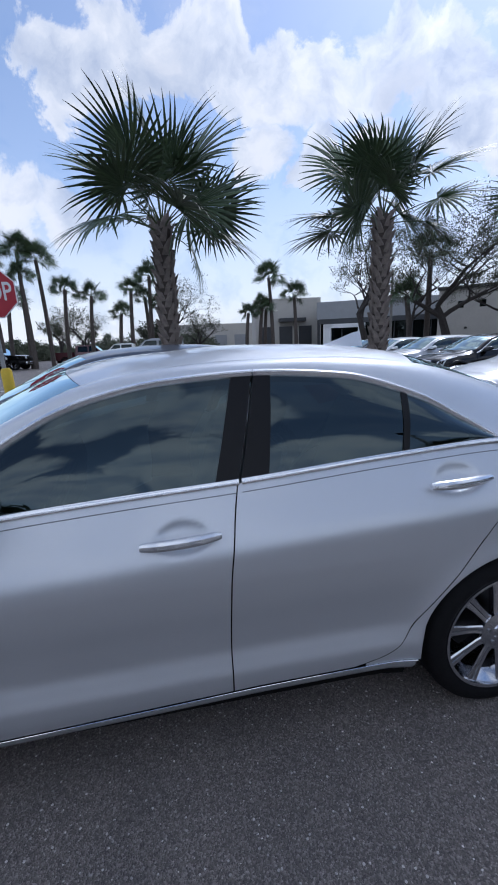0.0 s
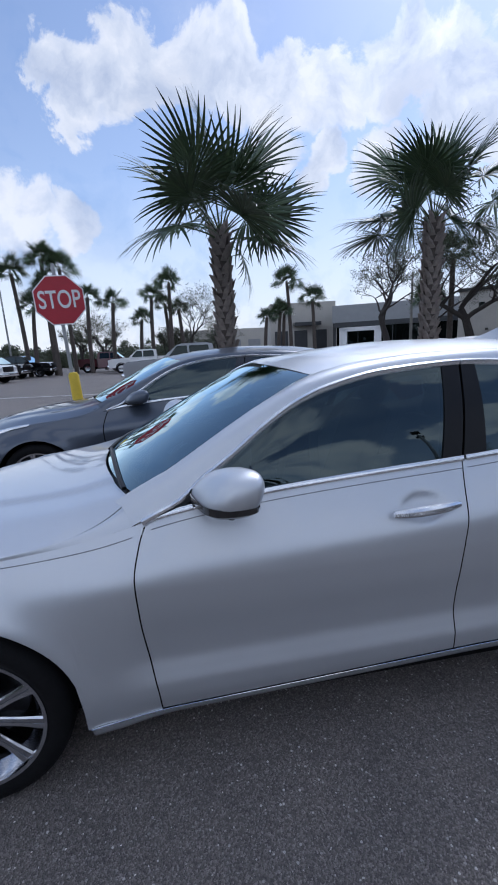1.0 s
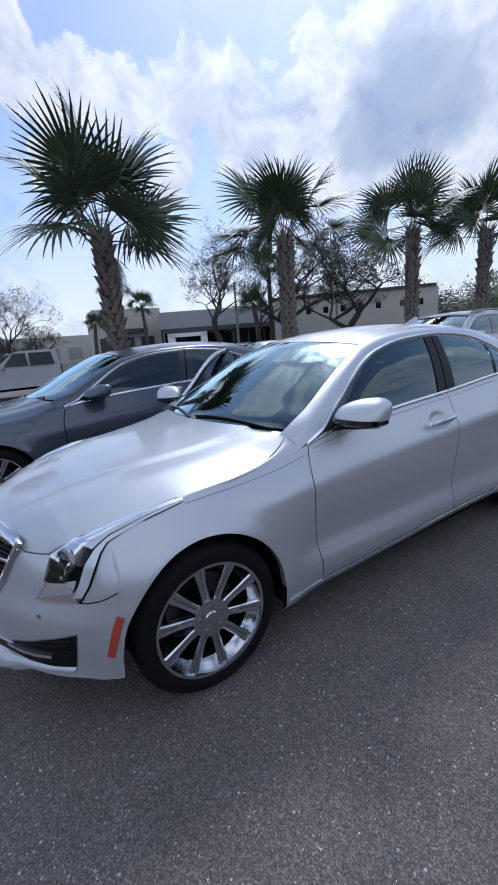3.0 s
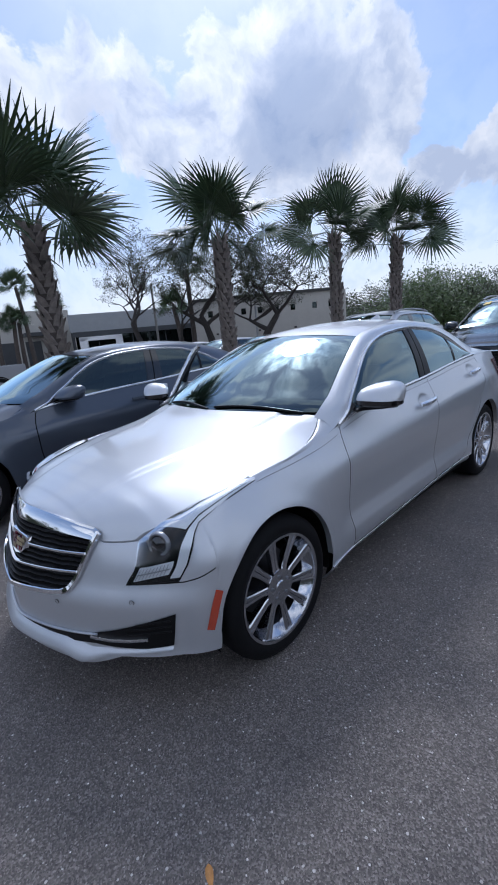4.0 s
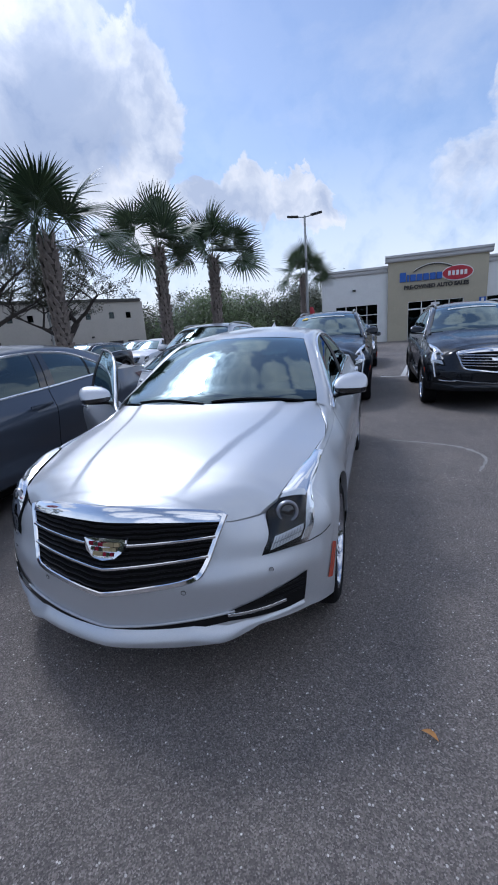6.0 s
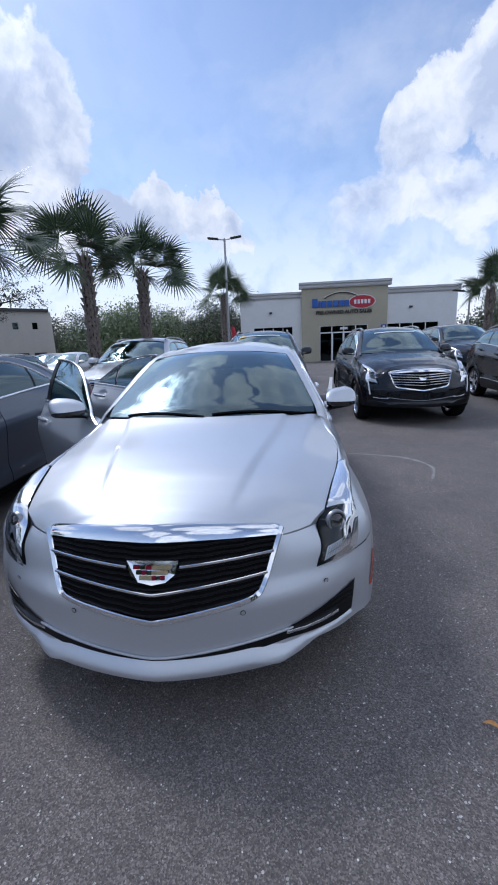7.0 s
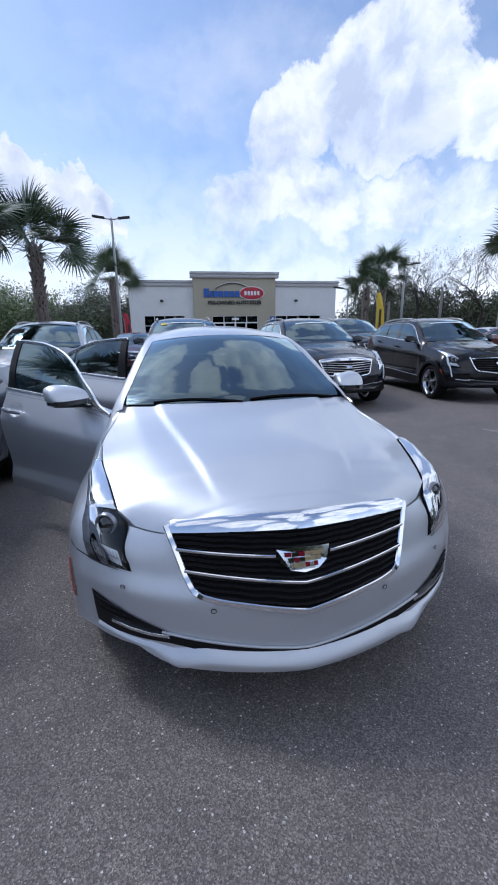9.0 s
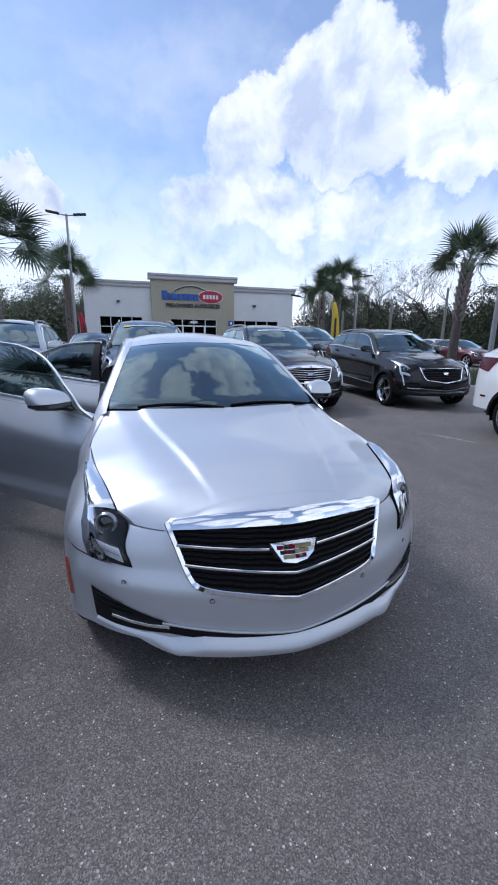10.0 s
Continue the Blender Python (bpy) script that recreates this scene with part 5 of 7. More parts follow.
    loop_y = np.r_[half, half[::-1][:-1] * -1]
    loop_y = np.r_[-half[::-1], half[1:]]
    loop_z = np.array([outline(y) for y in loop_y])
    part("grille_surround", Geo().band(on_nose(loop_y, loop_z, 0.010), 0.022, 0.018, (-1, 0, 0.2)), chrome, gr, "bright grille surround")
    ty = np.linspace(-0.480, 0.480, 61)
    hd_h = 0.058 - 0.022 * (np.abs(ty) / 0.48) ** 2
    hd_h = hd_h * np.clip((0.487 - np.abs(ty)) / 0.03, 0.35, 1) ** 0.5
    part("grille_header", Geo().grid(np.stack([on_nose(ty, np.array([top_line(y) for y in ty]) + hd_h * f, o) for f, o in ((-0.06, 0.006), (0.0, 0.014), (0.10, 0.019), (0.45, 0.018), (0.85, 0.012), (1.0, 0.001))], 1)), paint_m if front == "mesh" else chrome, gr, "broad bar over the grille")
    if front == "mesh":
        ring_y = np.linspace(-0.474, 0.474, 41)
        part("grille_surround", Geo().band(on_nose(ring_y, np.array([top_line(y) for y in ring_y]), 0.016), 0.014, 0.013, (-1, 0, 0.2)), chrome, gr, "thin bright upper edge")
    ylim_of = lambda zc: float(np.interp(zc, [0.474, 0.494, 0.508, 0.550, 0.628, 0.732], [0.20, 0.35, 0.385, 0.412, 0.440, 0.474])) - 0.004
    if front in ("bars", "lines"):
        for zc, ze, yin in (((0.630, 0.647, 0.100), (0.540, 0.577, 0.0)) if front == "bars" else ((0.67, 0.69, 0.0), (0.635, 0.655, 0.0), (0.597, 0.617, 0.0), (0.56, 0.58, 0.0), (0.52, 0.545, 0.0))):
            for sgn in both:
                yb2 = np.linspace(yin, ylim_of(ze), 20)
                zz = zc + (ze - zc) * (yb2 - yin) / (yb2[-1] - yin)
                part("cross_bar", Geo().band(on_nose(yb2 * sgn, zz, 0.015), 0.014, 0.013, (0, 0, 1)), chrome, gr, "bright cross bar")
        if res:
            for k in range(12):
                zc = 0.470 + 0.0205 * k
                fan = 0.040 * (1 - k / 13)
                yb2 = np.linspace(-0.46, 0.46, 90)
                zz = zc + fan * np.abs(yb2) / 0.44 + 0.0014 * np.cos(yb2 * 50)
                ok = np.array([outline(y) + 0.006 < z < top_line(y) - 0.004 for y, z in zip(yb2, zz)])
                if ok.sum() < 6:
                    continue
                part("grille_slat", Geo().band(on_nose(yb2[ok], zz[ok], 0.0055), 0.010, 0.008, (0, 0, 1)), M_BLACK, gr)
    if front == "mesh" and res == 0:
        for k in range(7):
            zc = 0.52 + 0.03 * k
            ylim = float(np.interp(zc, [0.466, 0.510, 0.545, 0.615, 0.725], [0.0, 0.30, 0.385, 0.435, 0.475])) - 0.01
            yb2 = np.linspace(-ylim, ylim, 12)
            part("grille_slat", Geo().band(on_nose(yb2, np.full(12, zc), 0.006), 0.01, 0.006, (0, 0, 1)), M_GLOSSB, gr)
    # shield badge as plain shapes
    bz = 0.618
    shield = [(-0.104, 0.040), (0.104, 0.040), (0.090, -0.010), (0.055, -0.036), (0.0, -0.045), (-0.055, -0.036), (-0.090, -0.010)]
    def shield_geo(scale, o1, o2):
        gg = Geo()
        ring1 = np.array([on_nose(np.array(y * scale), np.array(bz + z * scale), o1) for y, z in shield])
        ring2 = np.array([on_nose(np.array(y * scale * 0.94), np.array(bz + z * scale * 0.94), o2) for y, z in shield])
        n = len(shield)
        gg.add(list(ring1) + list(ring2), [tuple(range(n, 2 * n))] + [(i, (i + 1) % n, (i + 1) % n + n, i + n) for i in range(n)])
        return gg
    badge = part("badge", shield_geo(1.0 if res else 0.58, 0.010, 0.024), chrome, gr, "bright shield-shaped badge", smooth=False)
    if res:
        for r_, (zc, cells) in enumerate(((0.019, "gggrcr"), (0.001, "gggcrc"), (-0.017, "rcrggg"))):
            wv = 0.072 - 0.012 * r_
            for c_, ch in enumerate(cells):
                y1 = -wv + 2 * wv * c_ / 6
                y2 = -wv + 2 * wv * (c_ + 1) / 6 - 0.001
                q = np.array([[on_nose(np.array(y), np.array(bz + zc + dz_), 0.026) for y in (y1, y2)] for dz_ in (-0.0075, 0.0075)])
                part("badge_field", Geo().grid(q), {"g": M_GOLD, "c": M_CHROME, "r": M_CRIMSON, "k": M_GLOSSB}[ch], badge, smooth=False)

    if res:
        fin = [(2.36, 0.008, 1.438), (2.44, 0.014, 1.462), (2.52, 0.016, 1.492), (2.565, 0.010, 1.500)]
        rows = []
        for fx, fw, fz in fin:
            rows.append([(fx, -0.032, 1.425), (fx, -fw, (1.425 + fz) / 2), (fx, 0.0, fz), (fx, fw, (1.425 + fz) / 2), (fx, 0.032, 1.425)])
        rows.append([(2.575, y, 1.425) for y in (-0.03, -0.01, 0.0, 0.01, 0.03)])
        part("roof_antenna", Geo().grid(W(np.array(rows))), paint_m, car, "silver fin-shaped roof antenna")

    # wheels
    meshes = spokes_wheel(b.wheel, b.wheel * 0.772, wheel, None, res)
    mats = (M_TYRE, alloy, M_DISC, M_MATTE, alloy, alloy, M_CHROME)
    tyre, ring, disc, shade_disc, sp, hub, nuts = meshes
    built = (tyre.mesh("tyre", M_TYRE, True, 40), ring.mesh("rim", alloy, True, 40), disc.mesh("disc", M_DISC, True, 40), shade_disc.mesh("backing", M_MATTE), [q.mesh("spoke", alloy, True, 30) for q in sp],
             hub.mesh("hub", alloy, True, 30), [q.mesh("nut", M_ALLOYD, True, 30) for q in nuts])
    for cx in (0.0, WB * b.sx):
        for sgn in both:
            m = Matrix.Translation((cx, -0.868 * b.sy * sgn, b.wheel)) @ pose(0, 0, 0, 0, 0, 0 if sgn == 1 else 180)
            add_wheel(car, built, m, mats, res)

    # cabin
    g = Geo()
    yy = np.linspace(-0.66, 0.66, 15)
    prof = [(0.60, 0.96), (0.72, 0.985), (0.92, 0.975), (1.0, 0.94), (1.03, 0.84), (1.0, 0.6)]
    g.grid(W(np.array([[(x, y, z + (0.018 if y < 0 else 0) * math.exp(-((y + 0.37) / 0.2) ** 2)) for x, z in prof] for y in yy])))
    part("dashboard", g, M_DASH, car, "dark dashboard")
    # steering wheel
    mt = Matrix.Translation(Vector(W(np.array([1.10, -0.36, 0.88])))) @ pose(0, 0, 0, 0, -62, 0)
    ringp = [(0.175 + 0.016 * math.cos(a), 0.016 * math.sin(a)) for a in np.linspace(0, 2 * math.pi, 9)[:-1]]
    sw = part("steering_wheel", Geo().lathe(ringp, 28, mt, close=True), M_DASH, car, "black steering wheel")
    part("wheel_spoke", Geo().box((0, 0, -0.01), (0.06, 0.33, 0.02), mt, 0.006).box((0, 0, -0.005), (0.13, 0.12, 0.04), mt, 0.015), M_DASH, sw)
    def seat_at(x, y, wd, nm):
        g2 = Geo()
        g2.box((x + 0.25, y, 0.46), (0.52, wd, 0.16), None, 0.05)
        base = part(nm, _warped(g2, W), seat, car, "beige leather seat", fix=False)
        g2 = Geo()
        g2.box((0, 0, 0.33), (0.13, wd - 0.02, 0.66), Matrix.Translation((x + 0.50, y, 0.47)) @ pose(0, 0, 0, 0, 20, 0), 0.055)
        part("backrest", _warped(g2, W), seat, base)
        for hy in ((0,) if wd < 0.8 else (-0.35, 0.35)):
            g2 = Geo()
            g2.box((0, 0, 0.745), (0.10, 0.26, 0.17), Matrix.Translation((x + 0.50, y + hy, 0.47)) @ pose(0, 0, 0, 0, 20, 0), 0.045)
            part("headrest", _warped(g2, W), seat, base)
    seat_at(1.22, -0.36, 0.50, "seat")
    seat_at(1.22, 0.36, 0.50, "seat")
    seat_at(2.02, 0.0, 1.25, "rear_bench")
    mt = W(np.array([1.10, 0.0, 1.275]))
    part("rear_view_mirror", Geo().box(tuple(mt), (0.03, 0.22, 0.06), None, 0.012), M_DASH, car, "black rear-view mirror")
    return car


def _warped(g, W):
    g.v = [tuple(p) for p in W(np.array(g.v))]
    return g


# ---- ground ----
def build_ground():
    g = Geo().grid(np.array([[(x, y, 0.0) for y in (-600, -60, 0, 60, 600)] for x in (-600, -60, 0, 60, 600)]))
    ob = new("ground", g.mesh("ground", M_ASPHALT, False))
    tagged(ob, "dark grey worn asphalt of a car lot with pale grit and glints put into its colour", "asphalt", kind="structure")


build_ground()


def line_strip(name, label, a, b, w):
    a, b = Vector((*a, 0)), Vector((*b, 0))
    t = (b - a).normalized()
    s = Vector((-t.y, t.x, 0)) * w / 2
    rng = random.Random(int(a.x * 100 + b.y * 10))
    n = max(6, int((b - a).length / 0.25))
    rows = []
    for i in range(n + 1):
        p = a + (b - a) * i / n
        k = 1 + rng.uniform(-0.06, 0.06)
        rows.append([(p + s * k + Vector((0, 0, 0.004)))[:], (p - s * k + Vector((0, 0, 0.004)))[:]])
    ob = new(name, Geo().grid(np.array(rows)).mesh(name, M_LINE, False))
    tagged(ob, label, "road marking", group="parking lines", kind="structure")


# ---- buildings ----
def window_unit(parent, x, y1, y2, z1, z2, cols, rows, fr=0.05, depth=0.12):
    """A framed shop window in a wall facing -x: frame bars and panes."""
    win = part("window", Geo().box((x + depth, (y1 + y2) / 2, (z1 + z2) / 2), (0.02, y2 - y1, z2 - z1)), M_GLASS_B, parent, "dark glazed shop window", smooth=False)
    for k in range(cols + 1):
        y = y1 + (y2 - y1) * k / cols
        part("frame", Geo().box((x + depth * 0.5, y, (z1 + z2) / 2), (0.10, fr, z2 - z1 + fr)), M_SIGNW, win, smooth=False)
    for k in range(rows + 1):
        z = z1 + (z2 - z1) * (k / rows)
        part("frame", Geo().box((x + depth * 0.5, (y1 + y2) / 2, z), (0.096, y2 - y1, fr)), M_SIGNW, win, smooth=False)
    return win


def wall_with_holes(x, thick, y1, y2, z1, z2, holes):
    """A wall facing -x, pierced by the holes (ya, yb, za, zb), made of butted blocks."""
    g = Geo()
    cuts = sorted({y1, y2, *[h[0] for h in holes], *[h[1] for h in holes]})
    for a, b in zip(cuts[:-1], cuts[1:]):
        hs = sorted([h for h in holes if h[0] <= a + 1e-6 and h[1] >= b - 1e-6], key=lambda h: h[2])
        z = z1
        for h in hs:
            if h[2] > z:
                g.box((x + thick / 2, (a + b) / 2, (z + h[2]) / 2), (thick, b - a, h[2] - z))
            z = h[3]
        if z < z2:
            g.box((x + thick / 2, (a + b) / 2, (z + z2) / 2), (thick, b - a, z2 - z))
    return g


def text_mesh(name, body, size, m, mat, extrude=0.004, bold=0.0):
    cu = bpy.data.curves.new(name, "FONT")
    cu.body, cu.size, cu.extrude, cu.offset = body, size, extrude, bold
    cu.align_x, cu.align_y = "CENTER", "CENTER"
    tmp = bpy.data.objects.new(name, cu)
    scene.collection.objects.link(tmp)
    dg = bpy.context.evaluated_depsgraph_get()
    me = bpy.data.meshes.new_from_object(tmp.evaluated_get(dg))
    bpy.data.objects.remove(tmp)
    bpy.data.curves.remove(cu)
    me.transform(m)
    me.materials.clear()
    me.materials.append(mat)
    return me


FACE = Matrix(((0, 0, -1, 0), (-1, 0, 0, 0), (0, 1, 0, 0), (0, 0, 0, 1)))


def build_showroom():
    X = 31.0
    b = thing("showroom_building", "white and tan stucco car showroom with dark glazing", "building")
    holes_l = [(-1.25, 1.75, 0.55, 2.70)]
    part("wall", wall_with_holes(X, 0.3, -1.94, 2.75, 0, 5.05, holes_l), M_STUCCO_W, b, "white stucco front wall", smooth=False)
    holes_r = [(-12.1, -8.35, 0.55, 2.62)]
    part("wall", wall_with_holes(X, 0.3, -13.35, -8.25, 0, 5.05, holes_r), M_STUCCO_W, b, "white stucco front wall", smooth=False)
    holes_c = [(-6.85, -3.30, 0.0, 2.62)]
    part("tower", wall_with_holes(X - 0.35, 0.5, -8.25, -1.94, 0, 5.62, holes_c), M_STUCCO_T, b, "tan stucco entrance tower", smooth=False)
    g = Geo().box((X + 7, 2.6, 2.5), (13.7, 0.3, 5.0)).box((X + 7, -13.2, 2.5), (13.7, 0.3, 5.0)).box((X + 14, -5.3, 2.5), (0.3, 16.1, 5.0))
    part("side_walls", g, M_STUCCO_W, b, smooth=False)
    part("roof", Geo().box((X + 7.2, -5.3, 4.9), (13.4, 15.5, 0.1)), M_CORNICE, b, smooth=False)
    for y1, y2, z, x in ((-1.94, 2.90, 5.05, X - 0.10), (-13.5, -8.25, 5.05, X - 0.10), (-8.45, -1.74, 5.62, X - 0.52)):
        prof = [(x, z - 0.28), (x - 0.05, z - 0.20), (x - 0.05, z - 0.06), (x - 0.14, z), (x - 0.14, z + 0.14), (x + 0.5, z + 0.14), (x + 0.5, z - 0.28)]
        part("cornice", Geo().prism([(p[0], p[1]) for p in prof], y1, y2, axis=1), M_CORNICE, b, "moulded grey cornice", smooth=False, fix=True)
    window_unit(b, X, -1.25, 1.75, 0.55, 2.70, 4, 3)
    window_unit(b, X, -12.1, -8.35, 0.55, 2.62, 4, 3)
    ent = window_unit(b, X - 0.35, -6.85, -3.30, 0.0, 2.62, 4, 1)
    part("transom", Geo().box((X - 0.30, -5.07, 2.12), (0.1, 3.5, 0.09)), M_SIGNW, ent, smooth=False)
    door = part("entrance_door", Geo().box((X - 0.24, -5.07, 1.05), (0.04, 1.75, 2.1)), M_GLASS_B, b, "glazed double entrance door", smooth=False)
    for y in (-4.22, -5.07, -5.92):
        part("door_frame", Geo().box((X - 0.29, y, 1.05), (0.08, 0.13, 2.1)), M_SIGNW, door, smooth=False)
    part("number_plate", Geo().box((X - 0.36, -5.07, 2.40), (0.03, 0.55, 0.16)), M_SIGNW, ent, "small white plate over the door", smooth=False)
    for y in (0.4, -10.0):
        part("wall_lamp", Geo().box((X - 0.12, y, 3.75), (0.22, 0.22, 0.14), None, 0.03), M_DARKMETAL, b, "small dark wall lamp")
    # fascia sign as plain coloured shapes
    sg = thing("fascia_sign", "blue, red and white fascia sign on the tan tower", "sign")
    x = X - 0.41
    y = -2.72
    hts = [0.62, 0.44, 0.44, 0.44, 0.44, 0.44, 0.44]
    for k, h in enumerate(hts):
        w = 0.40 if k == 0 else (0.16 if k == 1 else 0.36)
        part("blue_block", Geo().box((x, y - w / 2, 3.98 + h / 2), (0.10, w, h), pose(0, 0, 0), 0.02), M_BLUE, sg, "raised blue block", smooth=False)
        y -= w + 0.06
    oval = [(-6.37 + 0.92 * math.cos(a), 4.26 + 0.44 * math.sin(a)) for a in np.linspace(0, 2 * math.pi, 41)[:-1]]
    oval2 = [(-6.37 + 0.98 * math.cos(a), 4.26 + 0.50 * math.sin(a)) for a in np.linspace(0, 2 * math.pi, 41)[:-1]]
    part("oval_rim", Geo().prism(oval2, x - 0.04, x + 0.05), M_SIGNW, sg, "white rim of the oval", smooth=False, fix=True)
    part("oval", Geo().prism(oval, x - 0.07, x + 0.04), M_STOPRED, sg, "red oval panel", smooth=False, fix=True)
    for k in range(5):
        part("white_block", Geo().box((x - 0.08, -5.87 - 0.25 * k, 4.26), (0.03, 0.17, 0.30), None, 0.01), M_SIGNW, sg, "raised white block", smooth=False)
    arc = [(x - 0.02, -3.6 - 2.7 * t, 4.56 + 0.42 * math.sin(math.pi * min(1, t * 1.02)) ** 0.8 - 0.03 * t) for t in np.linspace(0, 1, 26)]
    part("roof_outline", Geo().band(arc, 0.05, 0.07), M_DARKMETAL, sg, "dark car-roof outline")
    arc = [(p[0] - 0.01, p[1], p[2] + 0.075) for p in arc]
    part("roof_outline", Geo().band(arc, 0.04, 0.035), M_SIGNW, sg, "white edge of the outline")
    m = Matrix.Translation((x, -5.05, 3.58)) @ FACE
    part("lettering", text_mesh("lettering", "PRE-OWNED AUTO SALES", 0.35, m, M_DARKMETAL, 0.03, 0.014), None, sg, "dark raised letters PRE-OWNED AUTO SALES")
    s2 = thing("parking_sign", "small blue parking sign on the wall", "sign")
    part("plate", Geo().box((X - 0.40, -8.0, 2.35), (0.03, 0.40, 0.42), None, 0.01), M_BLUE, s2, smooth=False)
    part("symbol", Geo().box((X - 0.425, -8.0, 2.38), (0.02, 0.16, 0.2), None, 0.005), M_SIGNW, s2, "white mark on the sign", smooth=False)


build_showroom()


def build_long_building():
    """Beige two-storey block with a row of small windows, beyond the palms."""
    near, far = Vector((34.3, 20.2, 0)), Vector((25.7, 28.0, 0))
    t = (far - near).normalized()
    n = Vector((t.y, -t.x, 0))
    length, ext = (far - near).length, 2.5
    m = Matrix(((n.x, t.x, 0, near.x), (n.y, t.y, 0, near.y), (0, 0, 1, 0), (0, 0, 0, 1)))
    b = thing("beige_building", "long beige stucco two-storey building with small square windows", "building", matrix=m)
    L = length + ext
    holes = []
    z1 = 3.55
    for k in range(8):
        holes.append((0.9 + k * 1.55 + (0.5 if k > 1 else 0), 1.35 + k * 1.55 + (0.5 if k > 1 else 0), z1, z1 + 0.55))
    low = [(0.4, 1.5, 0.0, 1.55), (1.9, 3.2, 0.0, 1.55), (3.6, 5.3, 0.0, 1.55), (6.2, 7.4, 0.3, 1.3), (9.0, 10.4, 0.3, 1.2), (11.8, 12.9, 0.3, 1.1)]
    part("wall", wall_with_holes(0, 0.3, 0, L, 2.4, 5.0, holes), M_STUCCO_B, b, "upper beige wall", smooth=False)
    part("wall", wall_with_holes(0, 0.3, 0, L, 0, 2.4, low), M_STUCCO_B, b, "lower beige wall", smooth=False)
    part("end_wall", Geo().box((8, -0.15, 2.5), (16, 0.3, 5.0)), M_STUCCO_B, b, smooth=False)
    part("parapet", Geo().box((0.1, L / 2, 5.12), (0.6, L + 0.2, 0.25)), M_DARKMETAL, b, "dark roof edge", smooth=False)
    part("roof", Geo().box((8.2, L / 2, 4.9), (15.8, L - 0.2, 0.1)), M_CORNICE, b, smooth=False)
    for h in holes:
        part("window", Geo().box((0.14, (h[0] + h[1]) / 2, (h[2] + h[3]) / 2), (0.04, h[1] - h[0], h[3] - h[2])), M_GLASS_B, b, "small square window", smooth=False)
    for h in low:
        part("bay_door", Geo().box((0.2, (h[0] + h[1]) / 2, (h[2] + h[3]) / 2), (0.04, h[1] - h[0], h[3] - h[2])), M_DARKWALL, b, "dark ground-floor bay", smooth=False)
    for y in (4.6, 8.0, 12.0):
        part("wall_lamp", Geo().box((-0.1, y, 2.0), (0.2, 0.22, 0.16), None, 0.03), M_DARKMETAL, b, "small dark wall lamp")


def facade(name, label, corner, along, L, D, H, cat="building"):
    """A box frame: corner nearest, the direction of its front, and into the depth."""
    t = Vector((*along, 0)).normalized()
    n = Vector((-t.y, t.x, 0))
    m = Matrix(((n.x, t.x, 0, corner[0]), (n.y, t.y, 0, corner[1]), (0, 0, 1, 0), (0, 0, 0, 1)))
    return thing(name, label, cat, matrix=m), m


build_long_building()


def build_dark_dealer():
    # front runs from (21.5, 53.5) to (41, 41); seen from the lot
    a, c = Vector((22.5, 52.9, 0)), Vector((50.0, 38.5, 0))
    t = (c - a).normalized()
    n = Vector((-t.y, t.x, 0))
    m = Matrix(((n.x, t.x, 0, a.x), (n.y, t.y, 0, a.y), (0, 0, 1, 0), (0, 0, 0, 1)))
    b = thing("dealer_building", "grey and black flat-roofed showroom with white entrance frame", "building", matrix=m)
    L = (c - a).length
    part("glazing", Geo().box((0.5, L / 2, 2.0), (0.2, L, 3.9)), M_GLASS_B, b, "dark showroom glazing", smooth=False)
    part("upper_band", Geo().box((4.0, L / 2, 5.25), (8.6, L + 1.0, 2.2)), M_GREYWALL, b, "grey metal upper band", smooth=False)
    part("dark_band", Geo().box((0.2, L / 2, 3.85), (1.2, L + 0.4, 0.6)), M_DARKWALL, b, "black band under the roof", smooth=False)
    for k in range(14):
        part("mullion", Geo().box((0.36, 0.6 + k * L / 14, 1.8), (0.1, 0.12, 3.6)), M_DARKWALL, b, smooth=False)
    part("entrance_frame", Geo().box((-0.6, 1.0, 1.7), (1.4, 1.0, 3.4)).box((-0.6, 5.4, 1.7), (1.4, 0.9, 3.4)).box((-0.6, 3.2, 3.2), (1.4, 5.3, 0.5)), M_SIGNW, b, "white entrance frame", smooth=False)
    part("side_wall", Geo().box((5, -0.3, 2.1), (9, 0.4, 4.2)), M_DARKWALL, b, smooth=False)
    # white block behind
    b2, _ = facade("white_workshop", "pale grey workshop building beyond the road", (15.5, 62.0), (1, -0.15), 1, 1, 1)
    part("wall", Geo().box((5, 5.0, 3.9), (10, 10.0, 7.8)), M_STUCCO_B, b2, smooth=False)
    part("canopy", Geo().box((-0.8, 5.5, 4.6), (1.6, 4.0, 0.5)), M_DARKWALL, b2, smooth=False)
    for k in range(3):
        part("bay_door", Geo().box((-0.05, 1.6 + k * 3.0, 1.9), (0.2, 2.0, 3.6)), M_DARKWALL, b2, "dark bay door", smooth=False)
    b3, _ = facade("distant_store", "long low pale store far across the road", (4.0, 88.0), (1, -0.05), 1, 1, 1)
    part("wall", Geo().box((5, 9.0, 2.8), (10, 22.0, 5.6)), M_STUCCO_B, b3, smooth=False)
    for k in range(5):
        part("window", Geo().box((-0.05, 1.0 + k * 4.2, 2.2), (0.2, 2.6, 2.2)), M_GREYWALL, b3, "pale window band", smooth=False)


build_dark_dealer()


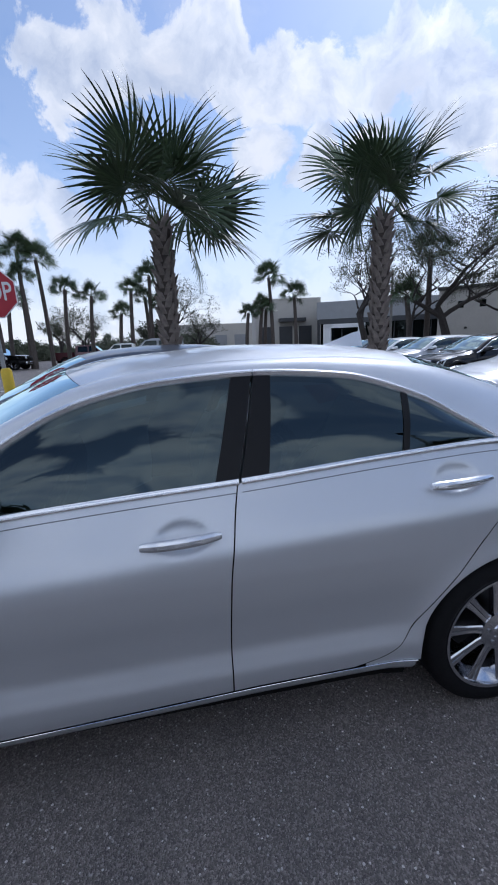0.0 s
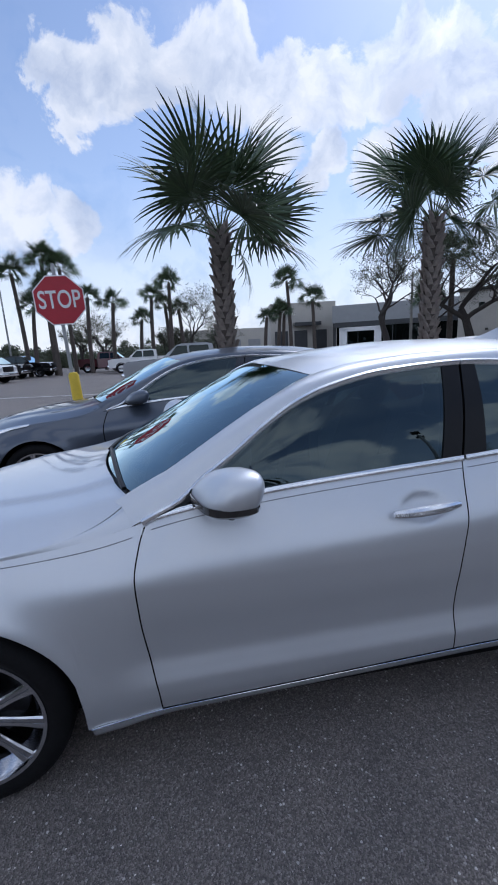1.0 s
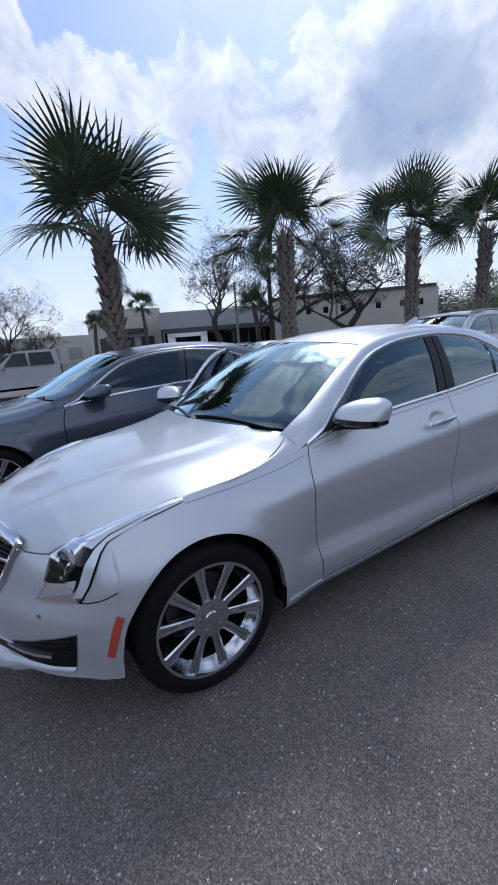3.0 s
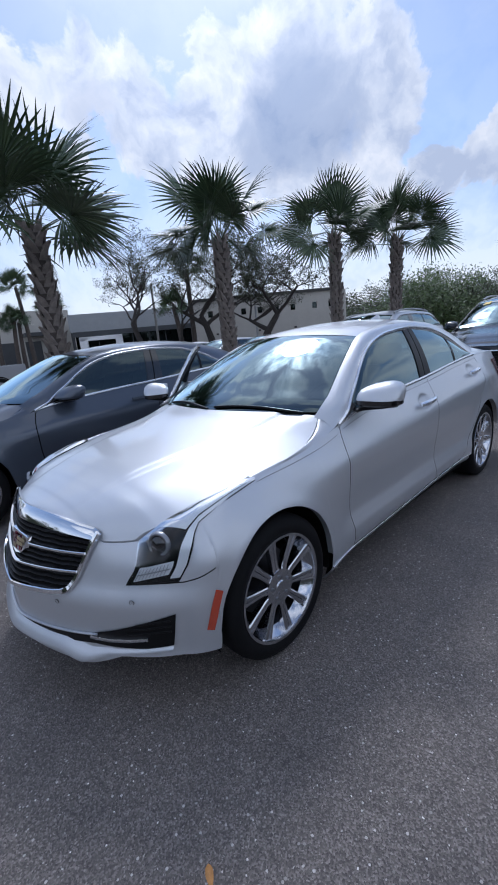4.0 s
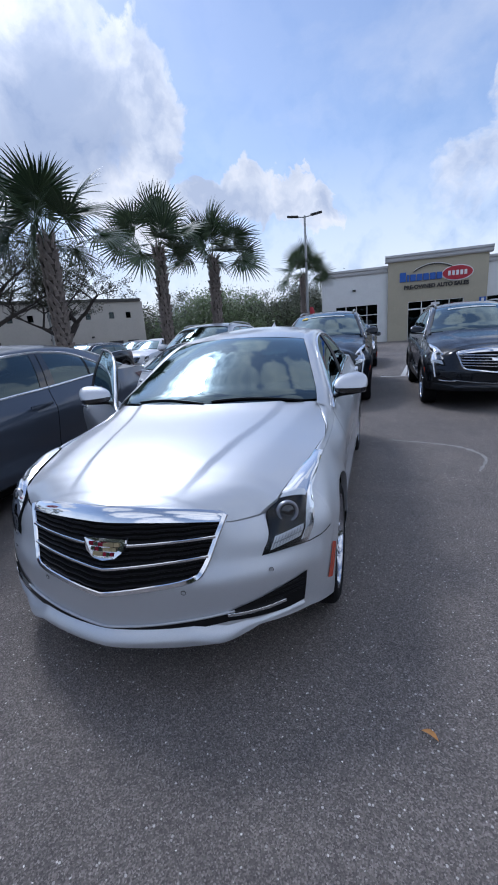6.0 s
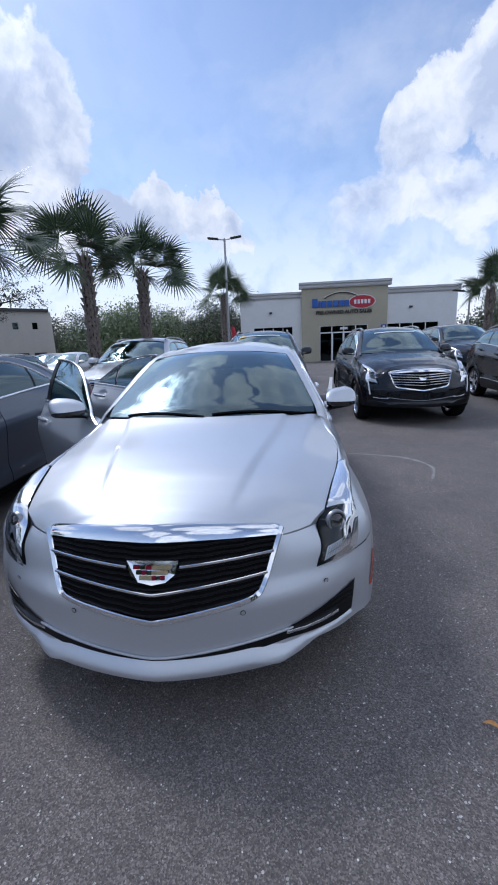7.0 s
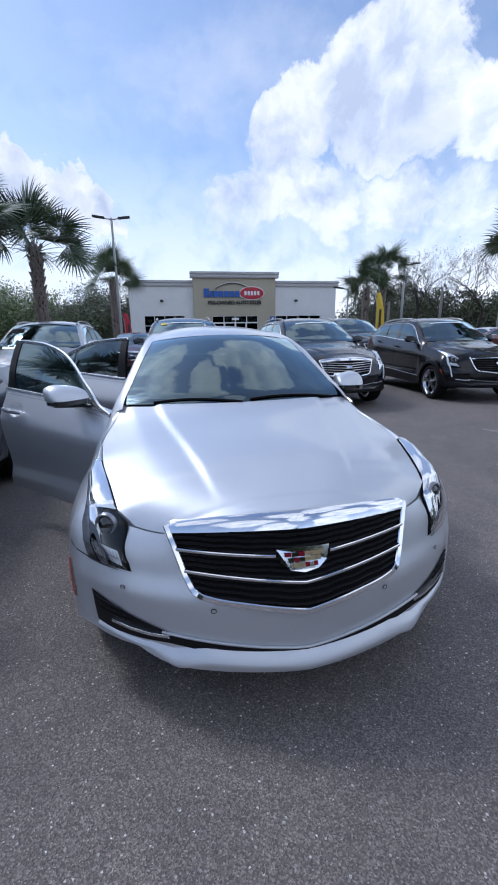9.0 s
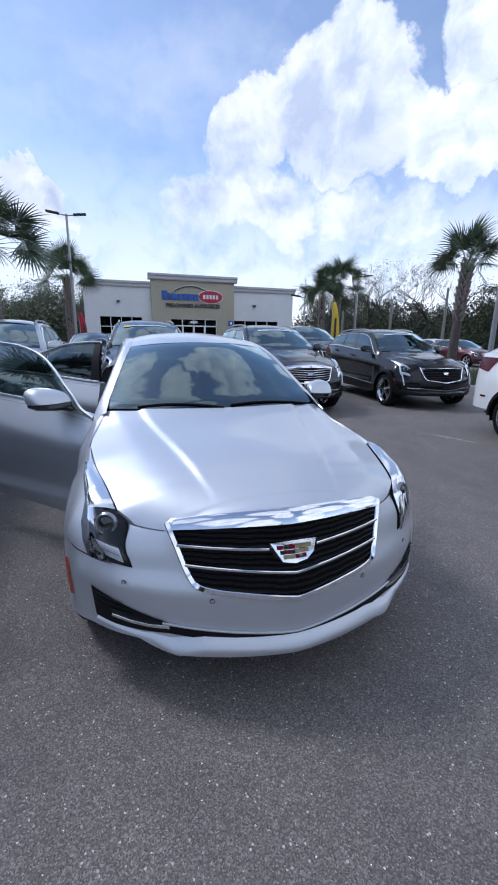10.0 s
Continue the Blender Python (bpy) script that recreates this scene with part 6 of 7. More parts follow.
# ---- palms ----
def frond_mesh(seed, blade=0.92, n=30, name="frond"):
    """A fan blade: pleated and joined near the stalk, split into stiff tips; the axis is +x."""
    rng = random.Random(seed)
    g = Geo()
    half = radians(118)
    dth = 2 * half / (n - 1)
    cup = rng.uniform(0.10, 0.30)
    for k in range(n):
        f = k / (n - 1) * 2 - 1
        a = f * half
        ln = blade * (0.80 + 0.20 * math.cos(a * 0.8)) * rng.uniform(0.90, 1.06)
        root = Vector((0.10 * (1 - abs(f)), 0.0, 0))
        d = Vector((math.cos(a), math.sin(a), cup * (abs(f) ** 1.5)))
        side = Vector((-math.sin(a), math.cos(a), 0))
        sag = rng.uniform(0.10, 0.34)
        pts = []
        for t in (0.0, 0.22, 0.44, 0.66, 0.85, 1.0):
            p = root + d * ln * t
            p.z -= sag * ln * t ** 2.6
            ww = ln * 0.5 * dth * (min(t, 0.44) * 1.06 + 0.01) if t <= 0.45 else ln * 0.5 * dth * 0.47 * (1 - (t - 0.44) / 0.56) ** 0.8 + 0.0015
            pts.append([(p - side * ww)[:], (p + Vector((0, 0, 0.010 * (1 - t))))[:], (p + side * ww)[:]])
        g.grid(np.array(pts))
    return g.mesh(name, M_FROND, False)


FRONDS = [frond_mesh(k, 0.92 + 0.03 * (k % 3), 32) for k in range(6)]


def build_palm(x, y, heart, base_r, seed, n=30, size=1.0, lean=(0, 0), label="sabal palm with fan fronds and a trunk of crossed leaf boots", boots=(0.9, 1.0), side_bias=None):
    rng = random.Random(seed)
    base_r = base_r * 0.82
    p = thing("palm_tree", label, "palm tree", "row of palms", Matrix.Translation((x, y, 0)))
    lx, ly = lean
    axis = lambda z: Vector((lx * (z / heart) ** 1.5, ly * (z / heart) ** 1.5, z))
    H = heart
    trunk = Geo()
    zs = np.linspace(0, H, 26)
    trunk.tube([axis(z)[:] for z in zs], [base_r * (1.12 - 0.22 * min(1, z / 0.6) + 0.10 * math.sin(z * 3.1 + seed) * 0.3 + 0.10 * (z / H)) for z in zs], 16)
    t_ob = part("trunk", trunk, M_BARK, p, "grey-brown trunk")
    g = Geo()
    z0 = H * (1 - boots[0])
    rows = int((H - z0) / 0.10)
    for i in range(rows):
        z = z0 + (H - z0) * i / rows
        for k in range(6):
            a = 2 * math.pi * (k + 0.5 * (i % 2)) / 6 + rng.uniform(-0.12, 0.12) 
            if rng.random() < 0.06:
                continue
            c = axis(z)
            r = base_r * (0.93 + 0.07 * z / H)
            rad = Vector((math.cos(a), math.sin(a), 0))
            tan = Vector((-math.sin(a), math.cos(a), 0))
            w, h = base_r * 0.40 * rng.uniform(0.85, 1.15), 0.21 * rng.uniform(0.85, 1.2)
            lift = 0.055 * rng.uniform(0.6, 1.7) * boots[1]
            tw = tan * w * (1.5 if (i + k) % 2 else -1.5)
            b0 = c + rad * r
            vs = [b0 - tan * w, b0 + tan * w, b0 + rad * lift + Vector((0, 0, h)) + tw - tan * w * 0.45, b0 + rad * lift + Vector((0, 0, h)) + tw + tan * w * 0.45,
                  b0 + rad * 0.03 + Vector((0, 0, h * 0.4)) - tan * w * 0.2, b0 + Vector((0, 0, h * 0.7))]
            g.add([v[:] for v in vs], [(0, 1, 4), (0, 4, 2), (1, 3, 4), (4, 3, 2), (0, 2, 5), (1, 5, 3), (2, 3, 5)])
    part("boot_sheath", g, M_BOOT, t_ob, "sheath of crossed cut leaf stubs", smooth=False)
    grow_fronds(p, rng, axis(H - 0.03), n, size, seed)
    return p


def grow_fronds(p, rng, heart, n, size, seed, droop=1.0):
    """Stalks from the heart and a fan at the end of each: upright in the middle, hanging outside."""
    n = int(n * 0.68)
    for k in range(n):
        f = (k + 0.5) / n
        el = radians(87 - 81 * f ** 0.85 + rng.uniform(-8, 8))
        az = k * 2.39996 + rng.uniform(-0.25, 0.25) + seed
        L = size * rng.uniform(0.86, 1.20) * (1.0 + 0.06 * f) * (0.62 if k % 4 == 1 else 1.0)
        out = Vector((math.cos(az), math.sin(az), 0))
        d = out * math.cos(el) + Vector((0, 0, math.sin(el)))
        sag = (0.05 + 0.11 * f) * L * droop
        pts = [heart - Vector((0, 0, 0.14 * f)) + d * L * t - Vector((0, 0, sag * t * t)) for t in (0, 0.35, 0.7, 1.0)]
        bend = (2 + 26 * f ** 1.5) * droop + rng.uniform(-10, 10)
        m = Matrix.Translation(pts[-1]) @ pose(0, 0, 0, 0, 0, math.degrees(az)) @ pose(0, 0, 0, 0, -(math.degrees(el) - bend), 0) @ pose(0, 0, 0, rng.uniform(-75, 75), 0, 0) @ Matrix.Scale(size * rng.uniform(0.95, 1.16), 4)
        part("frond", FRONDS[rng.randrange(6)], None, p, matrix=m)
        part("stalk", Geo().tube([q[:] for q in pts], [0.020 * size, 0.013 * size, 0.009 * size, 0.007 * size], 5), M_PETIOLE, p)


def build_far_palm(x, y, h, seed, size=1.0, r=0.16, label="tall slim palm in the distance", n=15):
    """A tall palm of the far rows: trunk and one crown."""
    rng = random.Random(seed)
    p = thing("palm_tree", label, "palm tree", "distant palms", Matrix.Translation((x, y, 0)))
    bend = rng.uniform(-0.4, 0.4)
    part("trunk", Geo().tube([(bend * t * t, 0, h * t) for t in np.linspace(0, 1, 8)], [r * (1.25 - 0.35 * t) for t in np.linspace(0, 1, 8)], 8), M_BARK, p, "slim grey trunk")
    grow_fronds(p, rng, Vector((bend, 0, h)), n + 9, size * 0.70, seed, 1.45)
    return p


# ---- broadleaf trees ----
def build_tree(x, y, h, seed, spread=1.0, leaves=1800, leaf=0.12, mat=None, lean=(0, 0), label="live oak with bare twisting limbs and thin leaves", depth=6, name="tree", trunk_r=0.20, low=0.33, droop=0.0, group=""):
    rng = random.Random(seed)
    t = thing(name, label, "tree", group, Matrix.Translation((x, y, 0)))
    g = Geo()
    tips = []

    def grow(p, d, ln, r, lvl):
        pts, rad = [p], [r]
        n = 5 if lvl < 2 else 3
        q = p.copy()
        dd = d.copy()
        for i in range(n):
            dd = (dd + Vector((rng.uniform(-1, 1), rng.uniform(-1, 1), rng.uniform(-0.6, 0.7))) * (0.16 + 0.06 * lvl)).normalized()
            q = q + dd * ln / n
            pts.append(q.copy())
            rad.append(r * (1 - 0.42 * (i + 1) / n))
        g.tube([v[:] for v in pts], rad, 7 if lvl < 2 else 4, caps=False)
        if lvl >= depth - 2:
            tips.extend(pts[1:])
        if lvl < depth:
            kids = 3 if lvl < 3 else 2
            for k in range(kids + (1 if rng.random() < 0.35 else 0)):
                i = rng.randrange(max(1, n - 2), n + 1) if k else n
                az = rng.uniform(0, 2 * math.pi)
                out = Vector((math.cos(az), math.sin(az), rng.uniform(-0.15, 0.55))).normalized()
                nd = (dd * 0.75 + out * 0.85 * spread).normalized()
                grow(pts[i], nd, ln * rng.uniform(0.62, 0.82), rad[i] * rng.uniform(0.6, 0.8), lvl + 1)

    grow(Vector((0, 0, 0)), Vector((lean[0], lean[1], 1)).normalized(), h * low, trunk_r, 0)
    part("trunk", g, M_BRANCH, t, "dark branching trunk and limbs")
    vs, fs = [], []
    for k in range(leaves):
        c = rng.choice(tips) + Vector((rng.gauss(0, 0.10), rng.gauss(0, 0.10), rng.gauss(0, 0.09) - droop * rng.random()))
        a = Vector((rng.uniform(-1, 1), rng.uniform(-1, 1), rng.uniform(-1, 1))).normalized() * leaf * rng.uniform(0.6, 1.3)
        b2 = a.orthogonal().normalized() * leaf * 0.45
        b2.rotate(Matrix.Rotation(rng.uniform(0, 6.28), 3, a))
        n0 = len(vs)
        vs += [(c - a)[:], (c + b2)[:], (c + a)[:], (c - b2)[:]]
        fs.append((n0, n0 + 1, n0 + 2, n0 + 3))
    part("crown", Geo().add(vs, fs), mat or M_LEAF, t, "thin scattered leaves", smooth=False)
    return t


def build_woods(name, label, pts, h, depth, n, seed, mat, leaf=0.35, per=125):
    """A far belt of woods: trunks and clumps of leaves along a line."""
    rng = random.Random(seed)
    t = tagged(new(name), label, "woods", kind="stuff")
    vs, fs = [], []
    tr = Geo()
    P = [Vector((*p, 0)) for p in pts]
    clumps = []
    seg = [(P[i], P[i + 1]) for i in range(len(P) - 1)]
    tot = sum((b - a).length for a, b in seg)
    for a, b in seg:
        m = max(1, int(n * (b - a).length / tot))
        for k in range(m):
            f = rng.random()
            c = a + (b - a) * f
            nrm = (b - a).normalized().cross(Vector((0, 0, 1)))
            c = c + nrm * rng.uniform(-depth / 2, depth / 2)
            th = h * rng.uniform(0.40, 1.12) * (0.85 + 0.3 * noise.noise(c * 0.11))
            tr.tube([c[:], (c + Vector((rng.uniform(-0.5, 0.5), rng.uniform(-0.5, 0.5), th * 0.8)))[:]], [0.16, 0.05], 5, caps=False)
            for q in range(rng.randrange(10, 15)):
                zz = th * rng.uniform(0.08, 1.0) ** 1.25
                rr = (0.9 + 1.1 * math.sin(math.pi * min(1, zz / th))) * h / 8
                clumps.append((c + Vector((rng.gauss(0, rr), rng.gauss(0, rr), zz)), rr))
    for c, rr in clumps:
        for k in range(per):
            o = Vector((rng.gauss(0, 1), rng.gauss(0, 1), rng.gauss(0, 0.8))) * rr * 0.55
            p = c + o
            if p.z < 0.05:
                p.z = rng.uniform(0.05, 1.0)
            a = Vector((rng.uniform(-1, 1), rng.uniform(-1, 1), rng.uniform(-1, 1))).normalized() * leaf * rng.uniform(0.5, 1.3)
            b2 = a.orthogonal().normalized() * leaf * 0.5
            n0 = len(vs)
            vs += [(p - a)[:], (p + b2)[:], (p + a)[:], (p - b2)[:]]
            fs.append((n0, n0 + 1, n0 + 2, n0 + 3))
    part("trunks", tr, M_BRANCH, t)
    part("foliage", Geo().add(vs, fs), mat, t, smooth=False)
    return t


build_palm(1.69, 5.47, 3.43, 0.165, 3, 27, 1.02, (0.0, 0.05))
build_palm(5.44, 5.22, 3.53, 0.165, 7, 30, 0.86, (0.03, 0.0))
build_palm(8.90, 4.56, 3.75, 0.155, 11, 24, 0.80, (0.05, 0.0))
build_palm(10.30, 3.55, 3.60, 0.150, 19, 24, 0.80, (0.10, 0.0))
build_palm(8.1, -8.86, 3.55, 0.165, 23, 26, 0.64, (0.06, -0.22), boots=(0.45, 0.8))
build_palm(25.1, 3.2, 4.60, 0.20, 29, 20, 1.0)
build_palm(21.74, -12.43, 4.55, 0.20, 31, 18, 0.95)
build_palm(22.17, -11.61, 3.85, 0.20, 37, 18, 0.95)

for k, (x, y, h, s) in enumerate(((-11.44, 35.95, 8.2, 1.3), (-9.51, 36.51, 9.3, 1.3), (-7.94, 36.9, 8.7, 1.3), (-10.87, 36.12, 5.6, 1.2), (-4.65, 37.49, 5.9, 1.1), (-2.28, 37.75, 4.4, 0.9),
                                  (0.54, 37.86, 7.5, 1.1), (0.37, 38.4, 5.8, 0.8), (11.55, 36.4, 7.1, 1.3), (13.61, 35.76, 5.5, 1.15), (10.35, 36.71, 4.8, 1.0), (9.14, 36.99, 4.1, 0.8),
                                  (18.0, 22.4, 6.4, 1.2), (16.6, 22.0, 3.9, 1.0), (-9.0, 35.5, 7.2, 1.1), (-6.6, 37.0, 6.4, 1.0), (-1.2, 37.6, 6.4, 1.0), (1.6, 38.0, 5.2, 0.9), (10.9, 36.9, 4.4, 0.9))):
    build_far_palm(x, y, h, 100 + k, s)

build_tree(14.5, 23.2, 9.6, 5, 1.0, 9000, 0.055, lean=(-0.30, 0.0), trunk_r=0.27)
build_tree(16.3, 21.8, 9.0, 6, 0.8, 4000, 0.05, lean=(0.05, 0.0), trunk_r=0.14)
build_tree(19.0, 20.5, 10.5, 8, 1.1, 12000, 0.06, lean=(-0.45, 0.1), trunk_r=0.32)
build_tree(20.5, 18.2, 9.5, 9, 1.2, 14000, 0.06, lean=(0.15, 0.0), trunk_r=0.32)
build_tree(2.2, 36.5, 8.0, 14, 1.1, 4000, 0.055, label="bare spreading tree across the lot")
build_tree(0.0, 41.0, 5.0, 15, 1.1, 6000, 0.08, label="bushy small tree across the lot")
build_tree(33.0, -18.5, 6.8, 16, 0.8, 1500, 0.06, label="slim thin-leaved tree behind the showroom")
build_tree(38.0, -25.5, 10.5, 17, 1.1, 1500, 0.06, label="tall bare tree above the woods")
build_tree(35.0, -30.0, 10.0, 18, 1.0, 1500, 0.06, label="tall bare tree above the woods")

for k, (x, y, h) in enumerate(((42.0, -22.0, 9.5), (40.5, -29.0, 10.5), (36.5, -34.0, 10.5), (31.0, -36.5, 10.0), (27.0, -40.0, 9.5))):
    build_tree(x, y, h, 180 + k, 0.9, 900, 0.07, depth=5, label="tall bare tree above the woods", trunk_r=0.16)

build_woods("woods_east", "dark green belt of oaks and shrubs behind the lot", [(46, 30), (52, 22), (58, 10), (60, -2)], 7.6, 9, 110, 41, M_LEAF_D, 0.145)
build_woods("woods_bright", "brighter green trees in the belt", [(44, 20), (50, 14)], 8.2, 4, 16, 43, M_LEAF_B, 0.145)
build_woods("woods_south", "belt of mixed woods beyond the showroom", [(50, -24), (44, -36), (32, -46), (18, -50)], 6.4, 9, 130, 47, M_LEAF_D, 0.145)
build_woods("woods_north", "low dark trees along the far road", [(-40, 62), (-14, 64), (8, 66)], 3.6, 8, 70, 53, M_LEAF_D, 0.145)

# out of view: car glass mirrors trees to -y; the belt darkens low reflections
build_woods("woods_west", "unseen belt of trees added round the rest of the lot to darken low reflections", [(-34, 44), (-36, 4), (-30, -32), (-4, -46), (18, -50)], 9.0, 8, 120, 59, M_LEAF_D, 0.42, 45)
build_tree(-6.5, 44.0, 7.0, 61, 1.1, 3000, 0.07, label="bare spreading tree across the lot")
build_tree(-9.5, 47.0, 6.5, 62, 1.1, 4000, 0.08, label="bare spreading tree across the lot")
build_tree(5.5, 44.0, 6.0, 63, 1.1, 3000, 0.07, label="bare spreading tree across the lot")


# ---- lamp posts ----
def lamp_post(x, y, h, heads, r=0.075, mat=None, label="galvanised parking-lot lamp post with flat twin heads", yaw=0.0, ball=False):
    p = thing("lamp_post", label, "lamp post", "lot lamp posts", Matrix.Translation((x, y, 0)) @ pose(0, 0, 0, 0, 0, yaw))
    part("base", Geo().lathe([(0.0, 0.0), (0.26, 0.0), (0.26, 0.62), (0.22, 0.66), (0.0, 0.66)], 20), M_CONCRETE, p, "round concrete footing")
    part("pole", Geo().tube([(0, 0, 0.6), (0, 0, h * 0.5), (0, 0, h)], [r * 1.15, r, r * 0.8], 10), mat or M_STEEL, p)
    for s in heads:
        if ball:
            a = part("arm", Geo().tube([(0, 0, h - 0.05), (0, s * 0.3, h + 0.02)], 0.025, 6), M_STEEL, p)
            m = Matrix.Translation((0, s * 0.36, h + 0.12)) @ pose(0, 0, 0, s * -55, 0, 0)
            part("flood_light", Geo().lathe([(0.0, -0.15), (0.10, -0.13), (0.17, -0.02), (0.19, 0.08), (0.0, 0.08)], 14, m), M_DARKMETAL, a, "dark bell-shaped flood light")
        else:
            a = part("arm", Geo().tube([(0, 0, h - 0.08), (0, s * 0.35, h - 0.03)], 0.03, 6), M_STEEL, p)
            part("lamp_head", Geo().box((0, 0, 0), (0.30, 0.66, 0.09), Matrix.Translation((0, s * 0.68, h + 0.03)) @ pose(0, 0, 0, s * 7, 0, 0), 0.03), M_DARKMETAL, a, "flat dark lamp head")
    return p


lamp_post(24.3, 2.85, 7.65, (-1, 1))
lamp_post(22.1, 20.0, 8.0, (-1, 1), yaw=40)
lamp_post(33.2, 22.7, 6.3, (-1, 1), yaw=40, ball=True, label="slim lamp post with two bell flood lights")
lamp_post(9.35, -11.66, 7.65, (-1, 1), yaw=35)
lamp_post(23.6, -14.86, 5.4, (-1,))
lamp_post(25.2, -11.8, 4.1, (1,), r=0.06, label="short lamp post with one head")
lamp_post(18.9, 28.4, 6.4, (), r=0.10, mat=M_POLE, label="plain grey utility pole behind the palms")
lamp_post(-13.5, 38.0, 7.4, (-1,), label="tall street lamp across the lot")
for k, (x, y, h) in enumerate(((29.0, -21.5, 4.6), (26.5, -24.8, 5.4), (30.5, -17.8, 3.6))):
    lamp_post(x, y, h, (), r=0.11, mat=M_POLE, label="weathered timber utility pole by the woods")


# ---- stop sign and bollard ----
def build_stop_sign():
    s = thing("stop_sign", "red octagonal stop sign on a grey post in a yellow sleeve", "stop sign", matrix=Matrix.Translation((-0.90, 5.25, 0)) @ pose(0, 0, 0, 0, -2, 8))
    part("post", Geo().box((-0.02, 0, 1.45), (0.055, 0.055, 2.9), None, 0.006), M_STEEL, s, "grey steel post", smooth=False)
    sl = part("sleeve", Geo().lathe([(0.0, 0.0), (0.085, 0.0), (0.083, 1.16), (0.06, 1.21), (0.0, 1.22)], 20), M_YELLOW, s, "worn yellow bollard sleeve")
    z, r = 2.345, 0.375
    octo = lambda q: [(q / math.cos(math.pi / 8) * math.cos(math.pi / 8 + k * math.pi / 4), z + q / math.cos(math.pi / 8) * math.sin(math.pi / 8 + k * math.pi / 4)) for k in range(8)]
    part("rim", Geo().prism(octo(r), -0.050, -0.046, axis=1), M_SIGNW, s, "white reflective rim", smooth=False, fix=True)
    pl = part("plate", Geo().prism(octo(r - 0.018), -0.056, -0.047, axis=1), M_STOPRED, s, "red octagonal plate", smooth=False, fix=True)
    m = Matrix.Translation((0, -0.058, z)) @ pose(0, 0, 0, 90, 0, 0) @ Matrix.Diagonal((0.80, 1.15, 1, 1))
    part("lettering", text_mesh("lettering", "STOP", 0.33, m, M_SIGNW, 0.002, 0.004), None, pl, "white letters STOP")


build_stop_sign()


# ---- planted island, flags, marks ----
def build_island():
    ring = [(7.4, -8.0), (14.0, -9.4), (13.6, -13.0), (8.6, -12.0), (7.2, -10.4)]
    c = Vector((10.2, -10.6))
    inn = [tuple((c + (Vector(p) - c) * 0.95)[:]) for p in ring]
    n = len(ring)
    vs = [(x, y, 0.0) for x, y in ring] + [(x, y, 0.14) for x, y in ring] + [(x, y, 0.14) for x, y in inn] + [(x, y, 0.10) for x, y in inn]
    fs = []
    for a, b in ((0, 1), (1, 2), (2, 3)):
        fs += [(a * n + i, a * n + (i + 1) % n, b * n + (i + 1) % n, b * n + i) for i in range(n)]
    ob = new("kerb", Geo().add(vs, fs).mesh("kerb", M_CONCRETE, False))
    tagged(ob, "pale concrete kerb round a planted island", "kerb", kind="structure")
    bed = new("planting_bed", Geo().prism(inn, 0.0, 0.105, axis=2).mesh("planting_bed", M_MULCH, False, fix=True))
    tagged(bed, "brown mulch bed inside the kerb", "planting bed", kind="structure")
    rng = random.Random(5)
    vs, fs = [], []
    for k in range(2600):
        x, y = rng.uniform(7.6, 13.4), rng.uniform(-12.4, -8.6)
        if x < 8.4 and y > -9.2:
            continue
        a = rng.uniform(0, 6.28)
        h = rng.uniform(0.15, 0.45)
        d = Vector((math.cos(a), math.sin(a), 0)) * rng.uniform(0.05, 0.2)
        p = Vector((x, y, 0.1))
        w = Vector((-d.y, d.x, 0)).normalized() * 0.02
        n0 = len(vs)
        vs += [(p - w)[:], (p + w)[:], (p + d + Vector((0, 0, h)))[:]]
        fs.append((n0, n0 + 1, n0 + 2))
    g = new("ground_cover", Geo().add(vs, fs).mesh("ground_cover", M_GRASS, False))
    tagged(g, "low green ground cover in the island", "plants", kind="stuff")


build_island()


def build_flag(x, y, h, mat, label, w=0.5):
    f = thing("feather_flag", label, "flag", matrix=Matrix.Translation((x, y, 0)))
    part("pole", Geo().tube([(0, 0, 0), (0, 0, h * 0.8), (0, 0.10, h * 0.95), (0, 0.28, h)], [0.02, 0.016, 0.012, 0.008], 6), M_STEEL, f)
    rows = []
    for t in np.linspace(0, 1, 14):
        z = 0.9 + (h - 0.95) * t
        ww = w * (1 - 0.55 * t ** 3)
        rows.append([(0.05 * math.sin(4 * t + u * 3) * u, 0.02 - ww * u, z) for u in np.linspace(0, 1, 6)])
    part("cloth", Geo().grid(np.array(rows)), mat, f)
    part("lettering_bar", Geo().box((-0.03, -0.22, 0.9 + (h - 0.95) * 0.40), (0.012, 0.12, (h - 0.95) * 0.5)), M_DARKMETAL, f, "dark vertical lettering bar", smooth=False)


build_flag(19.2, -10.75, 3.35, M_YELLOW, "yellow feather flag beside the palms")
build_flag(23.2, 2.55, 2.6, M_STOPRED, "red and white flag by the palm", 0.4)


def scuff(name, pts, w, seed):
    rng = random.Random(seed)
    f = pchip(np.linspace(0, 1, len(pts)), np.array(pts, float))
    t = np.linspace(0, 1, 40)
    c = f(t)
    d = np.gradient(c, axis=0)
    n = np.stack([-d[:, 1], d[:, 0]], -1)
    n /= np.linalg.norm(n, axis=1, keepdims=True)
    ww = np.array([w * rng.uniform(0.25, 1.0) for _ in t]) * np.sin(np.pi * np.clip(t, 0.02, 0.98)) ** 0.4
    rows = np.stack([np.c_[c + n * ww[:, None] * k, np.full(40, 0.004)] for k in (-0.5, 0.5)], 1)
    ob = new(name, Geo().grid(rows).mesh(name, M_CHALK, False))
    tagged(ob, "pale worn scuff mark on the asphalt", "ground mark", kind="structure")


scuff("ground_mark", [(3.2, -1.2), (3.03, -1.72), (2.85, -2.0), (2.5, -2.13), (2.07, -1.99)], 0.08, 1)
scuff("ground_mark", [(2.98, -3.94), (2.7, -4.08), (2.38, -4.21)], 0.13, 2)

